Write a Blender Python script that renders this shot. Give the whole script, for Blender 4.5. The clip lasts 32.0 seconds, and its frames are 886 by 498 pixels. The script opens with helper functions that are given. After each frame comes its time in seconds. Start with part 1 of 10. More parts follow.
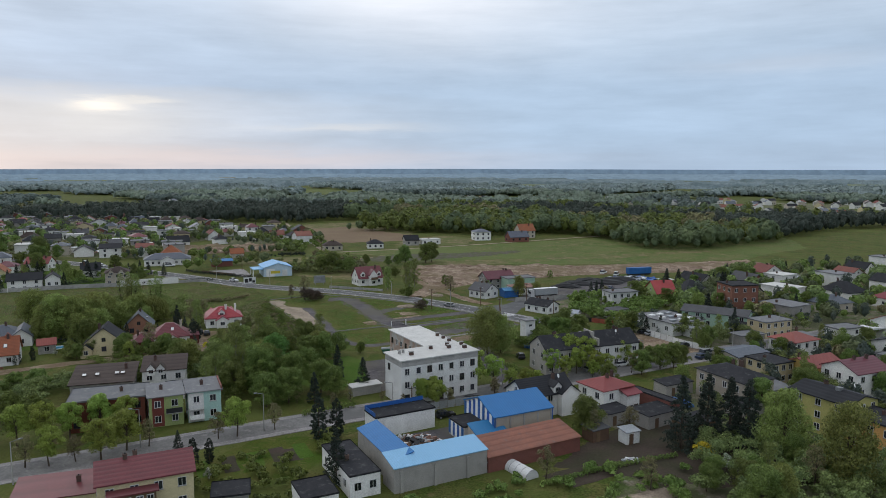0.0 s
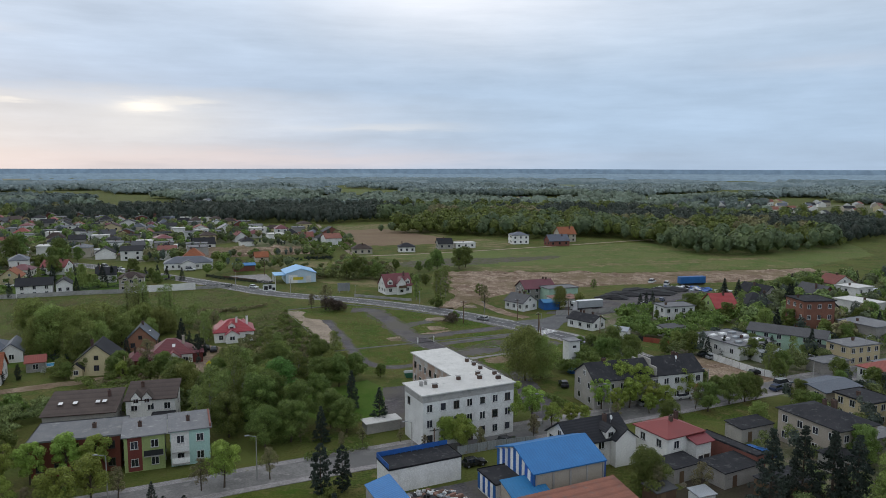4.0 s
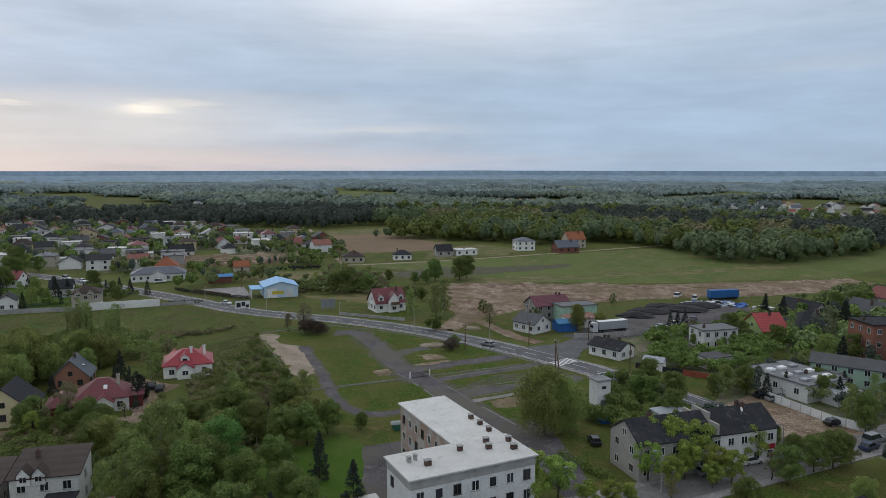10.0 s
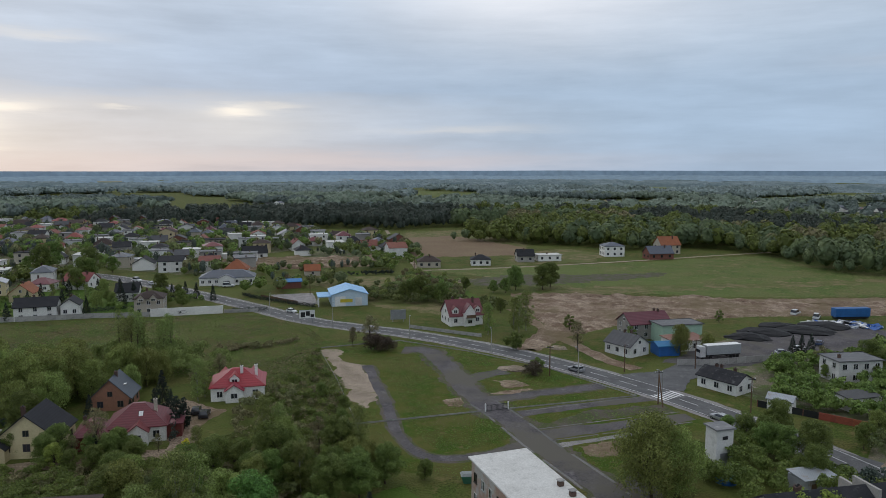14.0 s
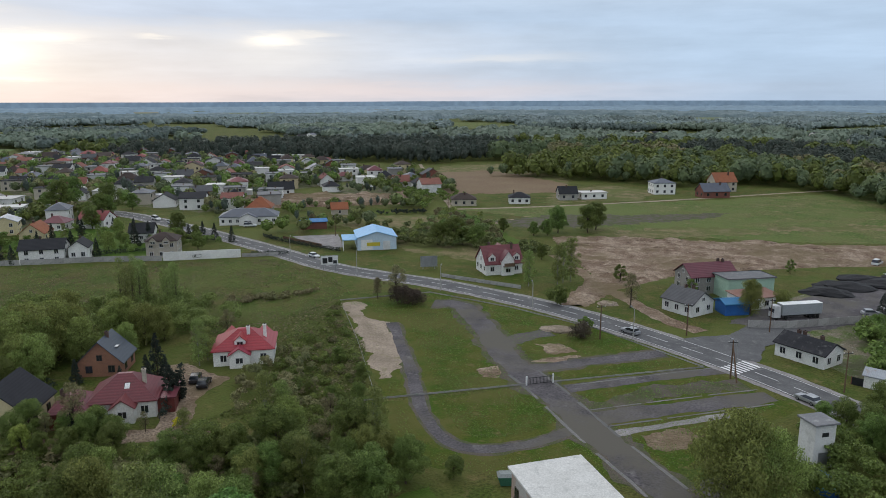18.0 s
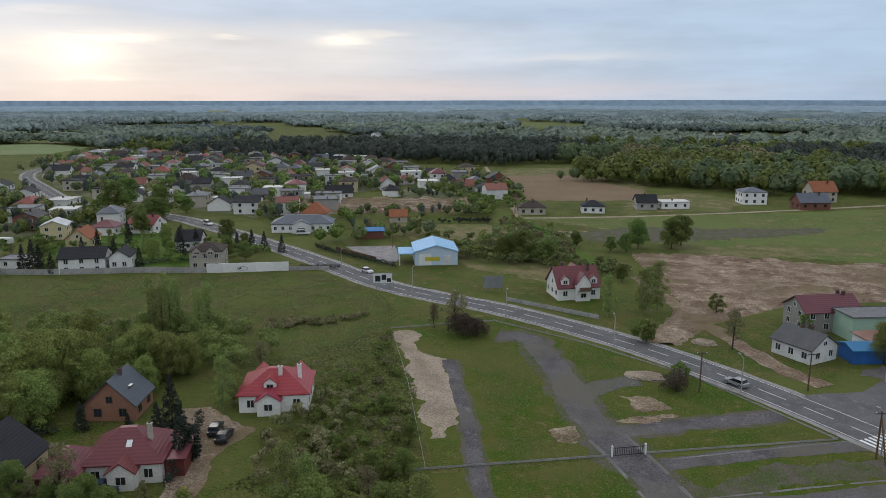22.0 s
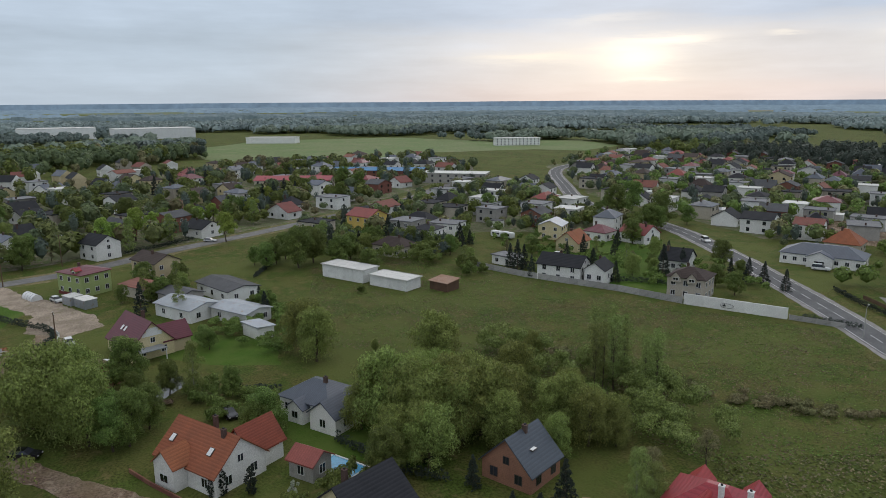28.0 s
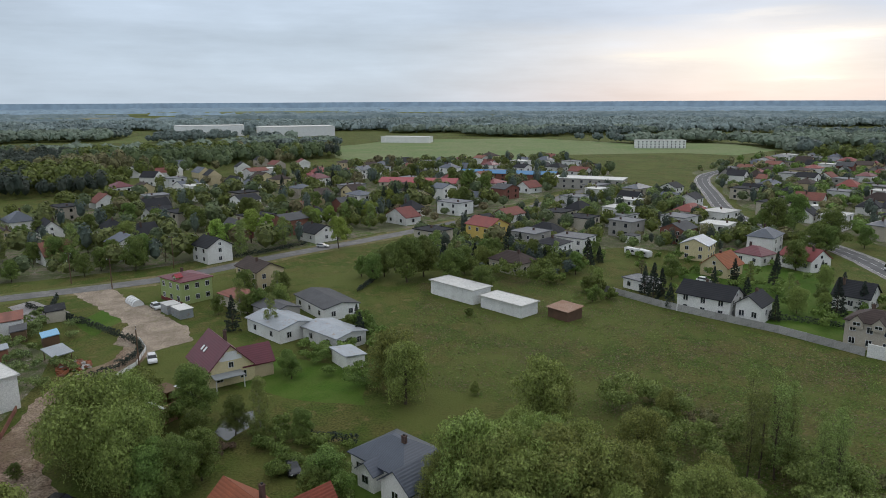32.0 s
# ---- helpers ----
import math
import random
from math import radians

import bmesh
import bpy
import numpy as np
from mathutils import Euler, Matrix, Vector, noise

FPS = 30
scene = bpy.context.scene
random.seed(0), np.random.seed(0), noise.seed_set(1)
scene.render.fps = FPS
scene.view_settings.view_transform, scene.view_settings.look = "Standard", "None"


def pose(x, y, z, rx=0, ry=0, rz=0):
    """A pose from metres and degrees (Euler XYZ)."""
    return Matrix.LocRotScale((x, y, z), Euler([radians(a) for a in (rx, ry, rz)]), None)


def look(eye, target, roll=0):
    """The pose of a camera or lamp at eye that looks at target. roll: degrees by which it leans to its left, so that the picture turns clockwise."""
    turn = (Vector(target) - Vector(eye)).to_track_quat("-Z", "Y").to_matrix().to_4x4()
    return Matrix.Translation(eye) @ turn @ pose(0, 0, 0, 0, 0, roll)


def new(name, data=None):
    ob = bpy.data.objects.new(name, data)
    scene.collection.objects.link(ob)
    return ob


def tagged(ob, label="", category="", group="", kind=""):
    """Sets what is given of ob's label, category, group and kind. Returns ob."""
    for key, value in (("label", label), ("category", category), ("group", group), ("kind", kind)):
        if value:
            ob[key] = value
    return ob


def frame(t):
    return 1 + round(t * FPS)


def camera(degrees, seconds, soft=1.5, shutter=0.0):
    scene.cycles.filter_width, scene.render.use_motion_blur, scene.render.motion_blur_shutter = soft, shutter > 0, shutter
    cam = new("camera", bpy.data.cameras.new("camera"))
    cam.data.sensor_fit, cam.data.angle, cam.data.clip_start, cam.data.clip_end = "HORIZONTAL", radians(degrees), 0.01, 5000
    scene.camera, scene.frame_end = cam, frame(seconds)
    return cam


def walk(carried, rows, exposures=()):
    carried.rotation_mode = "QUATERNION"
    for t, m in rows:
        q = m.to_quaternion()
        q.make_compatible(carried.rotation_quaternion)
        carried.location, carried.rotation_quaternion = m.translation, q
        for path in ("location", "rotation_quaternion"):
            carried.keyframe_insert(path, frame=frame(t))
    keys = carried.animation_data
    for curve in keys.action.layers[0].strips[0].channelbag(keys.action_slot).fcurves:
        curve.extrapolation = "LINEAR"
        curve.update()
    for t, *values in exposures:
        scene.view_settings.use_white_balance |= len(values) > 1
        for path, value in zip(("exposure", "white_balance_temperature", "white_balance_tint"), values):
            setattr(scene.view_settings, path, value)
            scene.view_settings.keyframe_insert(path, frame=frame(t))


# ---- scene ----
cam = camera(63.80, 32.0, soft=0.6)


def aim(t, x, y, z, pitch, yaw, roll):
    return t, pose(x, y, z, 90 + pitch, 0, yaw) @ pose(0, 0, 0, 0, 0, roll)


PATH = [
    aim(0, 7.53, -29.69, 50.75, -6.55, 4.97, 0.07),
    aim(0.5, 7.58, -26.79, 50.79, -6.57, 4.99, 0.09),
    aim(1, 7.59, -23.73, 50.80, -6.58, 5.01, 0.13),
    aim(1.5, 7.53, -20.67, 50.73, -6.57, 5.02, 0.15),
    aim(2, 7.55, -17.66, 50.68, -6.57, 5.07, 0.17),
    aim(2.5, 7.34, -14.66, 50.64, -6.54, 5.40, 0.14),
    aim(3, 7.17, -11.53, 50.63, -6.56, 7.30, 0.05),
    aim(3.5, 6.91, -8.48, 50.61, -6.58, 7.96, 0.10),
    aim(5.5, 5.91, 3.62, 50.07, -6.46, 7.98, 0.12),
    aim(6, 5.55, 6.80, 49.99, -6.45, 7.97, 0.09),
    aim(6.5, 5.09, 9.90, 49.94, -6.47, 7.96, 0.11),
    aim(7, 4.76, 12.82, 49.79, -6.42, 7.96, 0.07),
    aim(7.5, 4.37, 15.88, 49.65, -6.40, 7.99, 0.16),
    aim(8, 4.00, 18.76, 49.58, -6.39, 7.97, 0.14),
    aim(8.5, 3.63, 21.49, 49.56, -6.38, 8.00, 0.17),
    aim(9, 3.19, 24.33, 49.63, -6.40, 7.98, 0.03),
    aim(9.5, 2.70, 27.19, 49.64, -6.41, 7.96, -0.01),
    aim(10, 2.28, 30.22, 49.58, -6.41, 7.98, 0.01),
    aim(10.5, 1.94, 33.19, 49.48, -6.42, 8.07, -0.05),
    aim(11, 1.50, 36.10, 49.36, -6.40, 9.00, -0.03),
    aim(11.5, 1.16, 39.06, 49.29, -6.39, 9.15, -0.04),
    aim(12, 0.62, 42.03, 49.24, -6.36, 10.63, -0.08),
    aim(12.5, 0.25, 45.11, 49.32, -6.37, 13.04, -0.13),
    aim(13, -0.24, 48.04, 49.34, -6.39, 13.31, -0.10),
    aim(13.5, -0.80, 50.78, 49.33, -6.38, 13.33, -0.12),
    aim(14, -1.55, 53.75, 49.29, -6.40, 14.46, -0.04),
    aim(14.5, -2.19, 56.69, 49.20, -6.37, 16.07, -0.11),
    aim(16.5, -4.68, 67.79, 49.09, -6.69, 16.38, -0.18),
    aim(17, -5.42, 70.41, 49.05, -8.78, 16.38, -0.12),
    aim(17.5, -6.14, 73.23, 49.07, -11.44, 16.38, -0.13),
    aim(18, -7.13, 76.08, 49.10, -11.86, 17.42, -0.17),
    aim(18.5, -7.89, 78.88, 49.09, -11.84, 20.18, -0.22),
    aim(19, -8.69, 81.59, 49.13, -11.85, 20.51, -0.17),
    aim(19.5, -9.72, 84.31, 49.20, -11.85, 20.46, -0.09),
    aim(20, -10.71, 87.08, 49.23, -11.88, 20.70, -0.11),
    aim(20.5, -11.72, 89.81, 49.31, -11.89, 21.55, -0.09),
    aim(21, -12.70, 92.58, 49.39, -11.90, 22.45, -0.05),
    aim(21.5, -13.62, 95.22, 49.46, -11.92, 22.65, -0.07),
    aim(22, -14.76, 97.95, 49.54, -11.93, 22.66, -0.05),
    aim(22.5, -15.76, 100.50, 49.68, -11.94, 22.70, -0.07),
    aim(23, -16.87, 103.26, 49.80, -11.97, 22.77, -0.03),
    aim(23.5, -18.13, 105.99, 49.75, -11.96, 23.15, -0.06),
    aim(24, -19.27, 108.66, 49.72, -11.93, 24.30, -0.09),
    aim(24.5, -20.29, 111.34, 49.74, -11.91, 26.60, -0.14),
    aim(26.5, -24.76, 121.43, 49.81, -11.92, 45.54, -0.49),
    aim(27, -26.35, 123.97, 49.79, -11.90, 51.23, -0.45),
    aim(27.5, -28.06, 126.34, 49.77, -11.86, 57.28, -0.43),
    aim(28, -29.93, 128.66, 49.76, -11.83, 63.72, -0.38),
    aim(28.5, -31.88, 130.79, 49.74, -11.77, 69.82, -0.32),
    aim(29, -34.03, 132.99, 49.70, -11.76, 71.76, -0.35),
    aim(29.5, -36.41, 134.65, 49.71, -11.77, 71.74, -0.32),
    aim(30, -38.85, 136.16, 49.77, -11.79, 71.73, -0.30),
    aim(30.5, -41.23, 137.59, 49.83, -11.80, 71.79, -0.34),
    aim(31, -43.80, 138.94, 49.90, -11.82, 71.84, -0.29),
    aim(31.5, -46.51, 140.08, 49.90, -11.84, 72.76, -0.27),
    aim(32, -49.34, 141.30, 49.92, -11.82, 74.67, -0.25),
]
walk(cam, PATH, [(0, -0.04, 6350, 11), (3, -0.03, 6350, 11), (6, -0.06, 6350, 11), (9, -0.16, 6350, 11), (12, -0.24, 6350, 11), (15, -0.24, 6350, 11), (17, -0.12, 6380, 11), (18, 0.06, 6400, 11), (19, 0.06, 6420, 11), (22, -0.02, 6460, 11), (25, -0.05, 6500, 11), (27, -0.06, 6500, 11), (29, 0.0, 6500, 11), (32, 0.08, 6500, 11)])

# ---- light ----
SUN_AZ = 50.0      # degrees from +y towards -x
SUN_EL = 16.0


def build_world():
    w = bpy.data.worlds.new("overcast_sky")
    scene.world = w
    w.use_nodes = True
    nt = w.node_tree
    nt.nodes.clear()
    N, L = nt.nodes.new, nt.links.new

    def math_node(op, a, b=None, clamp=False):
        n = N("ShaderNodeMath")
        n.operation, n.use_clamp = op, clamp
        for i, v in enumerate((a, b)):
            if v is None:
                continue
            if isinstance(v, (int, float)):
                n.inputs[i].default_value = v
            else:
                L(v, n.inputs[i])
        return n.outputs[0]

    def ramp(fac, stops):
        r = N("ShaderNodeValToRGB")
        while len(r.color_ramp.elements) < len(stops):
            r.color_ramp.elements.new(0.5)
        for e, (p, c) in zip(r.color_ramp.elements, stops):
            e.position, e.color = p, (*c, 1)
        L(fac, r.inputs[0])
        return r.outputs[0]

    def mix(fac, a, b, mode="MIX"):
        m = N("ShaderNodeMix")
        m.data_type, m.blend_type = "RGBA", mode
        for sock, v in ((m.inputs[0], fac), (m.inputs[6], a), (m.inputs[7], b)):
            if isinstance(v, (int, float)):
                sock.default_value = v
            elif isinstance(v, tuple):
                sock.default_value = (*v, 1)
            else:
                L(v, sock)
        return m.outputs[2]

    tc = N("ShaderNodeTexCoord")
    sep = N("ShaderNodeSeparateXYZ")
    L(tc.outputs["Generated"], sep.inputs[0])
    # clear sky behind the clouds
    sky = N("ShaderNodeTexSky")
    sky.sky_type, sky.sun_disc = "NISHITA", False
    sky.sun_elevation, sky.sun_rotation = radians(SUN_EL), radians(-SUN_AZ)
    clear = N("ShaderNodeBackground")
    clear.inputs[1].default_value = 0.08
    L(sky.outputs[0], clear.inputs[0])
    # bearing from +y towards -x, and height above the horizon, both in degrees
    az = math_node("MULTIPLY", math_node("ARCTAN2", math_node("MULTIPLY", sep.outputs[0], -1.0), sep.outputs[1]), 57.2958)
    el = math_node("MULTIPLY", math_node("ARCSINE", sep.outputs[2]), 57.2958)

    def streaks(wide, tall, detail, off, rough=0.55):
        """Cloud noise drawn out along the horizon."""
        comb = N("ShaderNodeCombineXYZ")
        L(math_node("DIVIDE", az, wide), comb.inputs[0])
        L(math_node("DIVIDE", el, tall), comb.inputs[1])
        comb.inputs[2].default_value = off
        n = N("ShaderNodeTexNoise")
        n.inputs["Scale"].default_value, n.inputs["Detail"].default_value, n.inputs["Roughness"].default_value = 1.0, detail, rough
        L(comb.outputs[0], n.inputs["Vector"])
        return math_node("SUBTRACT", n.outputs[0], 0.5)

    banks, wisps, lumps = streaks(26, 3.2, 5, 3.1), streaks(7, 0.8, 6, 8.4, 0.62), streaks(9, 3.0, 5, 5.7)
    warp_el = math_node("ADD", el, math_node("ADD", math_node("MULTIPLY", banks, 4.0), math_node("MULTIPLY", wisps, 1.2)))
    warp_az = math_node("ADD", az, math_node("MULTIPLY", lumps, 5.0))
    up = math_node("MULTIPLY", math_node("MAXIMUM", warp_el, 0.0), 1 / 90.0)

    def deg(rows):
        return ramp(up, [(e / 90.0, c) for e, c in rows])

    high = [(16, (0.70, 0.79, 0.90)), (26, (0.88, 0.95, 1.03)), (90, (0.95, 1.0, 1.06))]
    north = deg([(0, (0.46, 0.59, 0.75)), (3, (0.46, 0.60, 0.77)), (6, (0.49, 0.63, 0.80)), (9.5, (0.53, 0.65, 0.79))] + high)
    bright = deg([(0, (0.66, 0.63, 0.66)), (1.6, (0.66, 0.66, 0.70)), (4.4, (0.70, 0.72, 0.77)), (5.9, (0.49, 0.59, 0.74)), (9, (0.52, 0.63, 0.78))] + high)
    west = deg([(0, (0.49, 0.59, 0.69)), (4, (0.49, 0.59, 0.70)), (8, (0.51, 0.61, 0.73))] + high)

    def smooth(v, lo, hi):
        r = N("ShaderNodeMapRange")
        r.interpolation_type = "SMOOTHSTEP"
        r.inputs[1].default_value, r.inputs[2].default_value = lo, hi
        L(v, r.inputs[0])
        return r.outputs[0]

    col = mix(smooth(warp_az, -6.0, 42.0), north, bright)
    col = mix(smooth(warp_az, 54.0, 82.0), col, west)
    tone = math_node("ADD", math_node("MULTIPLY", lumps, 0.34), math_node("ADD", math_node("MULTIPLY", banks, 0.38), math_node("MULTIPLY", wisps, 0.20)))
    tone = math_node("ADD", tone, 1.0)
    grey = N("ShaderNodeCombineColor")
    for k in range(3):
        L(tone, grey.inputs[k])
    col = mix(1.0, col, grey.outputs[0], "MULTIPLY")

    # thin places and breaks in the cloud: bearing, height, half width, half height, strength, colour
    rag_el = math_node("ADD", el, math_node("ADD", math_node("MULTIPLY", wisps, 1.6), math_node("MULTIPLY", lumps, 0.5)))
    rag_az = math_node("ADD", az, math_node("MULTIPLY", wisps, 3.0))
    cream, glare, white, rose = (0.93, 0.89, 0.83), (1.25, 1.15, 1.0), (1.22, 1.22, 1.24), (0.84, 0.74, 0.73)
    for a, e, w_, h_, k, c in ((24, 0.7, 20, 0.7, 0.62, rose), (49.5, 2.6, 8.5, 2.4, 0.5, (0.92, 0.90, 0.86)), (30.0, 3.4, 5.5, 1.9, 0.42, cream), (49.0, 3.0, 2.4, 1.15, 0.95, glare), (47.0, 4.3, 3.2, 0.35, 0.8, glare),
                               (56.5, 3.1, 4.6, 0.42, 0.62, (1.05, 0.98, 0.84)), (48.2, 1.5, 2.2, 0.18, 0.5, glare), (51.5, 5.9, 4.0, 0.3, 0.4, cream), (30.6, 4.5, 1.7, 0.5, 0.9, glare),
                               (27.4, 4.8, 2.0, 0.22, 0.7, cream), (38.6, 4.4, 1.2, 0.17, 0.7, cream), (13.0, 3.1, 6.0, 0.35, 0.4, cream), (43.5, 9.2, 4.0, 0.4, 0.45, cream), (-20.0, 7.3, 7.0, 0.7, 0.35, (0.66, 0.70, 0.77)),
                               (8.0, 14.6, 10.5, 3.6, 0.95, white), (4.0, 11.0, 14.0, 3.0, 0.35, (0.85, 0.89, 0.95))):
        da = math_node("DIVIDE", math_node("SUBTRACT", rag_az, a), w_)
        de = math_node("DIVIDE", math_node("SUBTRACT", rag_el, e), h_)
        q = math_node("ADD", math_node("MULTIPLY", da, da), math_node("MULTIPLY", de, de))
        g = math_node("MULTIPLY", math_node("EXPONENT", math_node("MULTIPLY", q, -1.0)), k)
        col = mix(g, col, c)
    below = smooth(el, -1.7, -0.7)
    col = mix(1.0, col, mix(below, (0.35, 0.38, 0.40), (1.0, 1.0, 1.0)), "MULTIPLY")
    cover = N("ShaderNodeBackground")
    cover.inputs[1].default_value = 1.0
    L(col, cover.inputs[0])
    both = N("ShaderNodeMixShader")
    both.inputs[0].default_value = 0.94
    L(clear.outputs[0], both.inputs[1]), L(cover.outputs[0], both.inputs[2])
    out = N("ShaderNodeOutputWorld")
    L(both.outputs[0], out.inputs[0])


build_world()
sun_data = bpy.data.lights.new("sun", "SUN")
sun_data.energy, sun_data.angle, sun_data.color = 0.55, radians(25), (1.0, 0.93, 0.84)
sun = new("sun", sun_data)
_a, _e = radians(SUN_AZ), radians(SUN_EL + 14)
sun.matrix_world = look((-600 * math.sin(_a) * math.cos(_e), 600 * math.cos(_a) * math.cos(_e), 600 * math.sin(_e)), (0, 0, 0))

# ---- materials ----
MATS = {}


def mat(name, col, col2=None, rough=0.8, scale=1.0, bump=0.15, metal=0.0, stripe=None, world=False, jitter=0.06, contrast=1.0, island=0.0, stain=None, spec=0.3, patch=None, relief=0.05, grain=0.68, crisp=1.0):
    """A surface with grain at two scales. stripe: (axis, pitch, depth) for ribs or tile courses; island: variation from leaf to leaf."""
    if name in MATS:
        return MATS[name]
    m = bpy.data.materials.new(name)
    MATS[name] = m
    m.use_nodes = True
    nt = m.node_tree
    N, L = nt.nodes.new, nt.links.new
    bsdf = nt.nodes["Principled BSDF"]
    bsdf.inputs["Roughness"].default_value, bsdf.inputs["Metallic"].default_value = rough, metal
    bsdf.inputs["Specular IOR Level"].default_value = spec * (0.35 if world and rough > 0.8 else 1.0)
    col2 = col2 or tuple(c * 0.72 for c in col)
    if world:
        co = N("ShaderNodeNewGeometry").outputs["Position"]
    else:
        co = N("ShaderNodeTexCoord").outputs["Object"]

    def noise_tex(s, d=4.0, r=0.55):
        n = N("ShaderNodeTexNoise")
        n.inputs["Scale"].default_value, n.inputs["Detail"].default_value, n.inputs["Roughness"].default_value = s, d, r
        L(co, n.inputs["Vector"])
        return n.outputs[0]

    def mixc(fac, a, b, mode="MIX"):
        x = N("ShaderNodeMix")
        x.data_type, x.blend_type = "RGBA", mode
        for sock, v in ((x.inputs[0], fac), (x.inputs[6], a), (x.inputs[7], b)):
            if isinstance(v, (int, float)):
                sock.default_value = v
            elif isinstance(v, tuple):
                sock.default_value = (*v, 1)
            else:
                L(v, sock)
        return x.outputs[2]

    def spread(v, lo, hi):
        r = N("ShaderNodeMapRange")
        r.inputs[1].default_value, r.inputs[2].default_value = lo, hi
        L(v, r.inputs[0])
        return r.outputs[0]

    fine, broad = noise_tex(6.0 * scale, 6), noise_tex(0.35 * scale, 5, 0.6)
    c = mixc(spread(broad, 0.5 - 0.2 / contrast, 0.5 + 0.2 / contrast), col, col2)
    c = mixc(spread(fine, 0.52 - 0.22 / crisp, 0.52 + 0.22 / crisp), c, mixc(1.0, c, (grain, grain, grain), "MULTIPLY"))
    if stain:
        c = mixc(spread(noise_tex(0.9 * scale, 8, 0.65), 0.56, 0.7), c, stain)
    if patch:
        c = mixc(spread(noise_tex(0.085 * scale, 6, 0.7), 0.47, 0.60), c, patch)
    rnd = N("ShaderNodeObjectInfo").outputs["Random"]
    if jitter:
        hs = N("ShaderNodeHueSaturation")
        v = spread(rnd, 0.0, 1.0)
        mr = N("ShaderNodeMapRange")
        mr.inputs[3].default_value, mr.inputs[4].default_value = 1 - jitter * 2, 1 + jitter * 2
        L(v, mr.inputs[0]), L(mr.outputs[0], hs.inputs["Value"]), L(c, hs.inputs["Color"])
        mh = N("ShaderNodeMapRange")
        mh.inputs[3].default_value, mh.inputs[4].default_value = 0.5 - jitter * 0.18, 0.5 + jitter * 0.18
        L(v, mh.inputs[0]), L(mh.outputs[0], hs.inputs["Hue"])
        c = hs.outputs[0]
    if island:
        hs = N("ShaderNodeHueSaturation")
        isl = N("ShaderNodeNewGeometry").outputs["Random Per Island"]
        mr = N("ShaderNodeMapRange")
        mr.inputs[3].default_value, mr.inputs[4].default_value = 1 - island, 1 + island
        L(isl, mr.inputs[0]), L(mr.outputs[0], hs.inputs["Value"]), L(c, hs.inputs["Color"])
        c = hs.outputs[0]
    height = fine
    if stripe:
        axis, pitch, depth = stripe
        depth *= 0.5
        wv = N("ShaderNodeTexWave")
        wv.bands_direction = axis
        wv.inputs["Scale"].default_value = 0.314 / pitch
        wv.inputs["Distortion"].default_value = 0.25
        wv.inputs["Detail"].default_value = 1.0
        L(co, wv.inputs["Vector"])
        c = mixc(spread(wv.outputs[1], 0.0, 0.35), mixc(1.0, c, (1 - depth,) * 3, "MULTIPLY"), c)
        height = wv.outputs[1]
    L(c, bsdf.inputs["Base Color"])
    if bump:
        b = N("ShaderNodeBump")
        b.inputs["Strength"].default_value, b.inputs["Distance"].default_value = bump, relief
        L(height, b.inputs["Height"]), L(b.outputs[0], bsdf.inputs["Normal"])
    return m


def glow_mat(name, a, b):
    """The plain far distance: haze put into a colour that also glows by itself."""
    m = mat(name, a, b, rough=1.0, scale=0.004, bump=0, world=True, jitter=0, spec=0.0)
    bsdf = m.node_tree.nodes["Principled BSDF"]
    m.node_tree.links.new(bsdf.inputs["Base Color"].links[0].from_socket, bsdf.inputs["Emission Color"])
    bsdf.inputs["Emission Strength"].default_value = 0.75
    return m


def leaf_mat(name, a, b, island=0.44, scale=0.5):
    """Leaves that let some light through."""
    m = mat(name, a, b, rough=0.6, scale=scale, bump=0, jitter=0.12, island=island, spec=0.2, contrast=1.8)
    nt = m.node_tree
    bsdf, out = nt.nodes["Principled BSDF"], nt.nodes["Material Output"]
    tr = nt.nodes.new("ShaderNodeBsdfTranslucent")
    ms = nt.nodes.new("ShaderNodeMixShader")
    ms.inputs[0].default_value = 0.28
    nt.links.new(bsdf.inputs["Base Color"].links[0].from_socket, tr.inputs[0])
    nt.links.new(bsdf.outputs[0], ms.inputs[1]), nt.links.new(tr.outputs[0], ms.inputs[2])
    nt.links.new(ms.outputs[0], out.inputs[0])
    return m


def glass_mat(name):
    m = mat(name, (0.02, 0.024, 0.03), (0.035, 0.04, 0.045), rough=0.08, bump=0, jitter=0.3, spec=0.6)
    return m


WHITE = mat("white_render", (0.80, 0.79, 0.76), (0.70, 0.69, 0.66), rough=0.9, scale=0.8, stain=(0.58, 0.57, 0.54))
OLDWHITE = mat("weathered_white_render", (0.76, 0.76, 0.74), (0.64, 0.64, 0.62), rough=0.9, scale=1.0, stain=(0.46, 0.46, 0.44), contrast=1.4)
CREAM = mat("cream_render", (0.62, 0.53, 0.33), (0.54, 0.46, 0.28), rough=0.9)
YELLOW = mat("yellow_render", (0.66, 0.48, 0.14), (0.58, 0.42, 0.12), rough=0.9)
ORANGE = mat("orange_render", (0.62, 0.33, 0.12), (0.55, 0.30, 0.11), rough=0.9)
OLIVE = mat("olive_render", (0.42, 0.38, 0.14), (0.36, 0.33, 0.12), rough=0.9)
GREEN = mat("green_render", (0.36, 0.44, 0.18), (0.30, 0.38, 0.15), rough=0.9)
AQUA = mat("pale_aqua_render", (0.42, 0.62, 0.56), (0.38, 0.56, 0.52), rough=0.9)
MINT = mat("mint_render", (0.42, 0.58, 0.46), (0.36, 0.52, 0.42), rough=0.9)
GREY = mat("grey_render", (0.38, 0.36, 0.33), (0.29, 0.28, 0.26), rough=0.92, stain=(0.22, 0.21, 0.2))
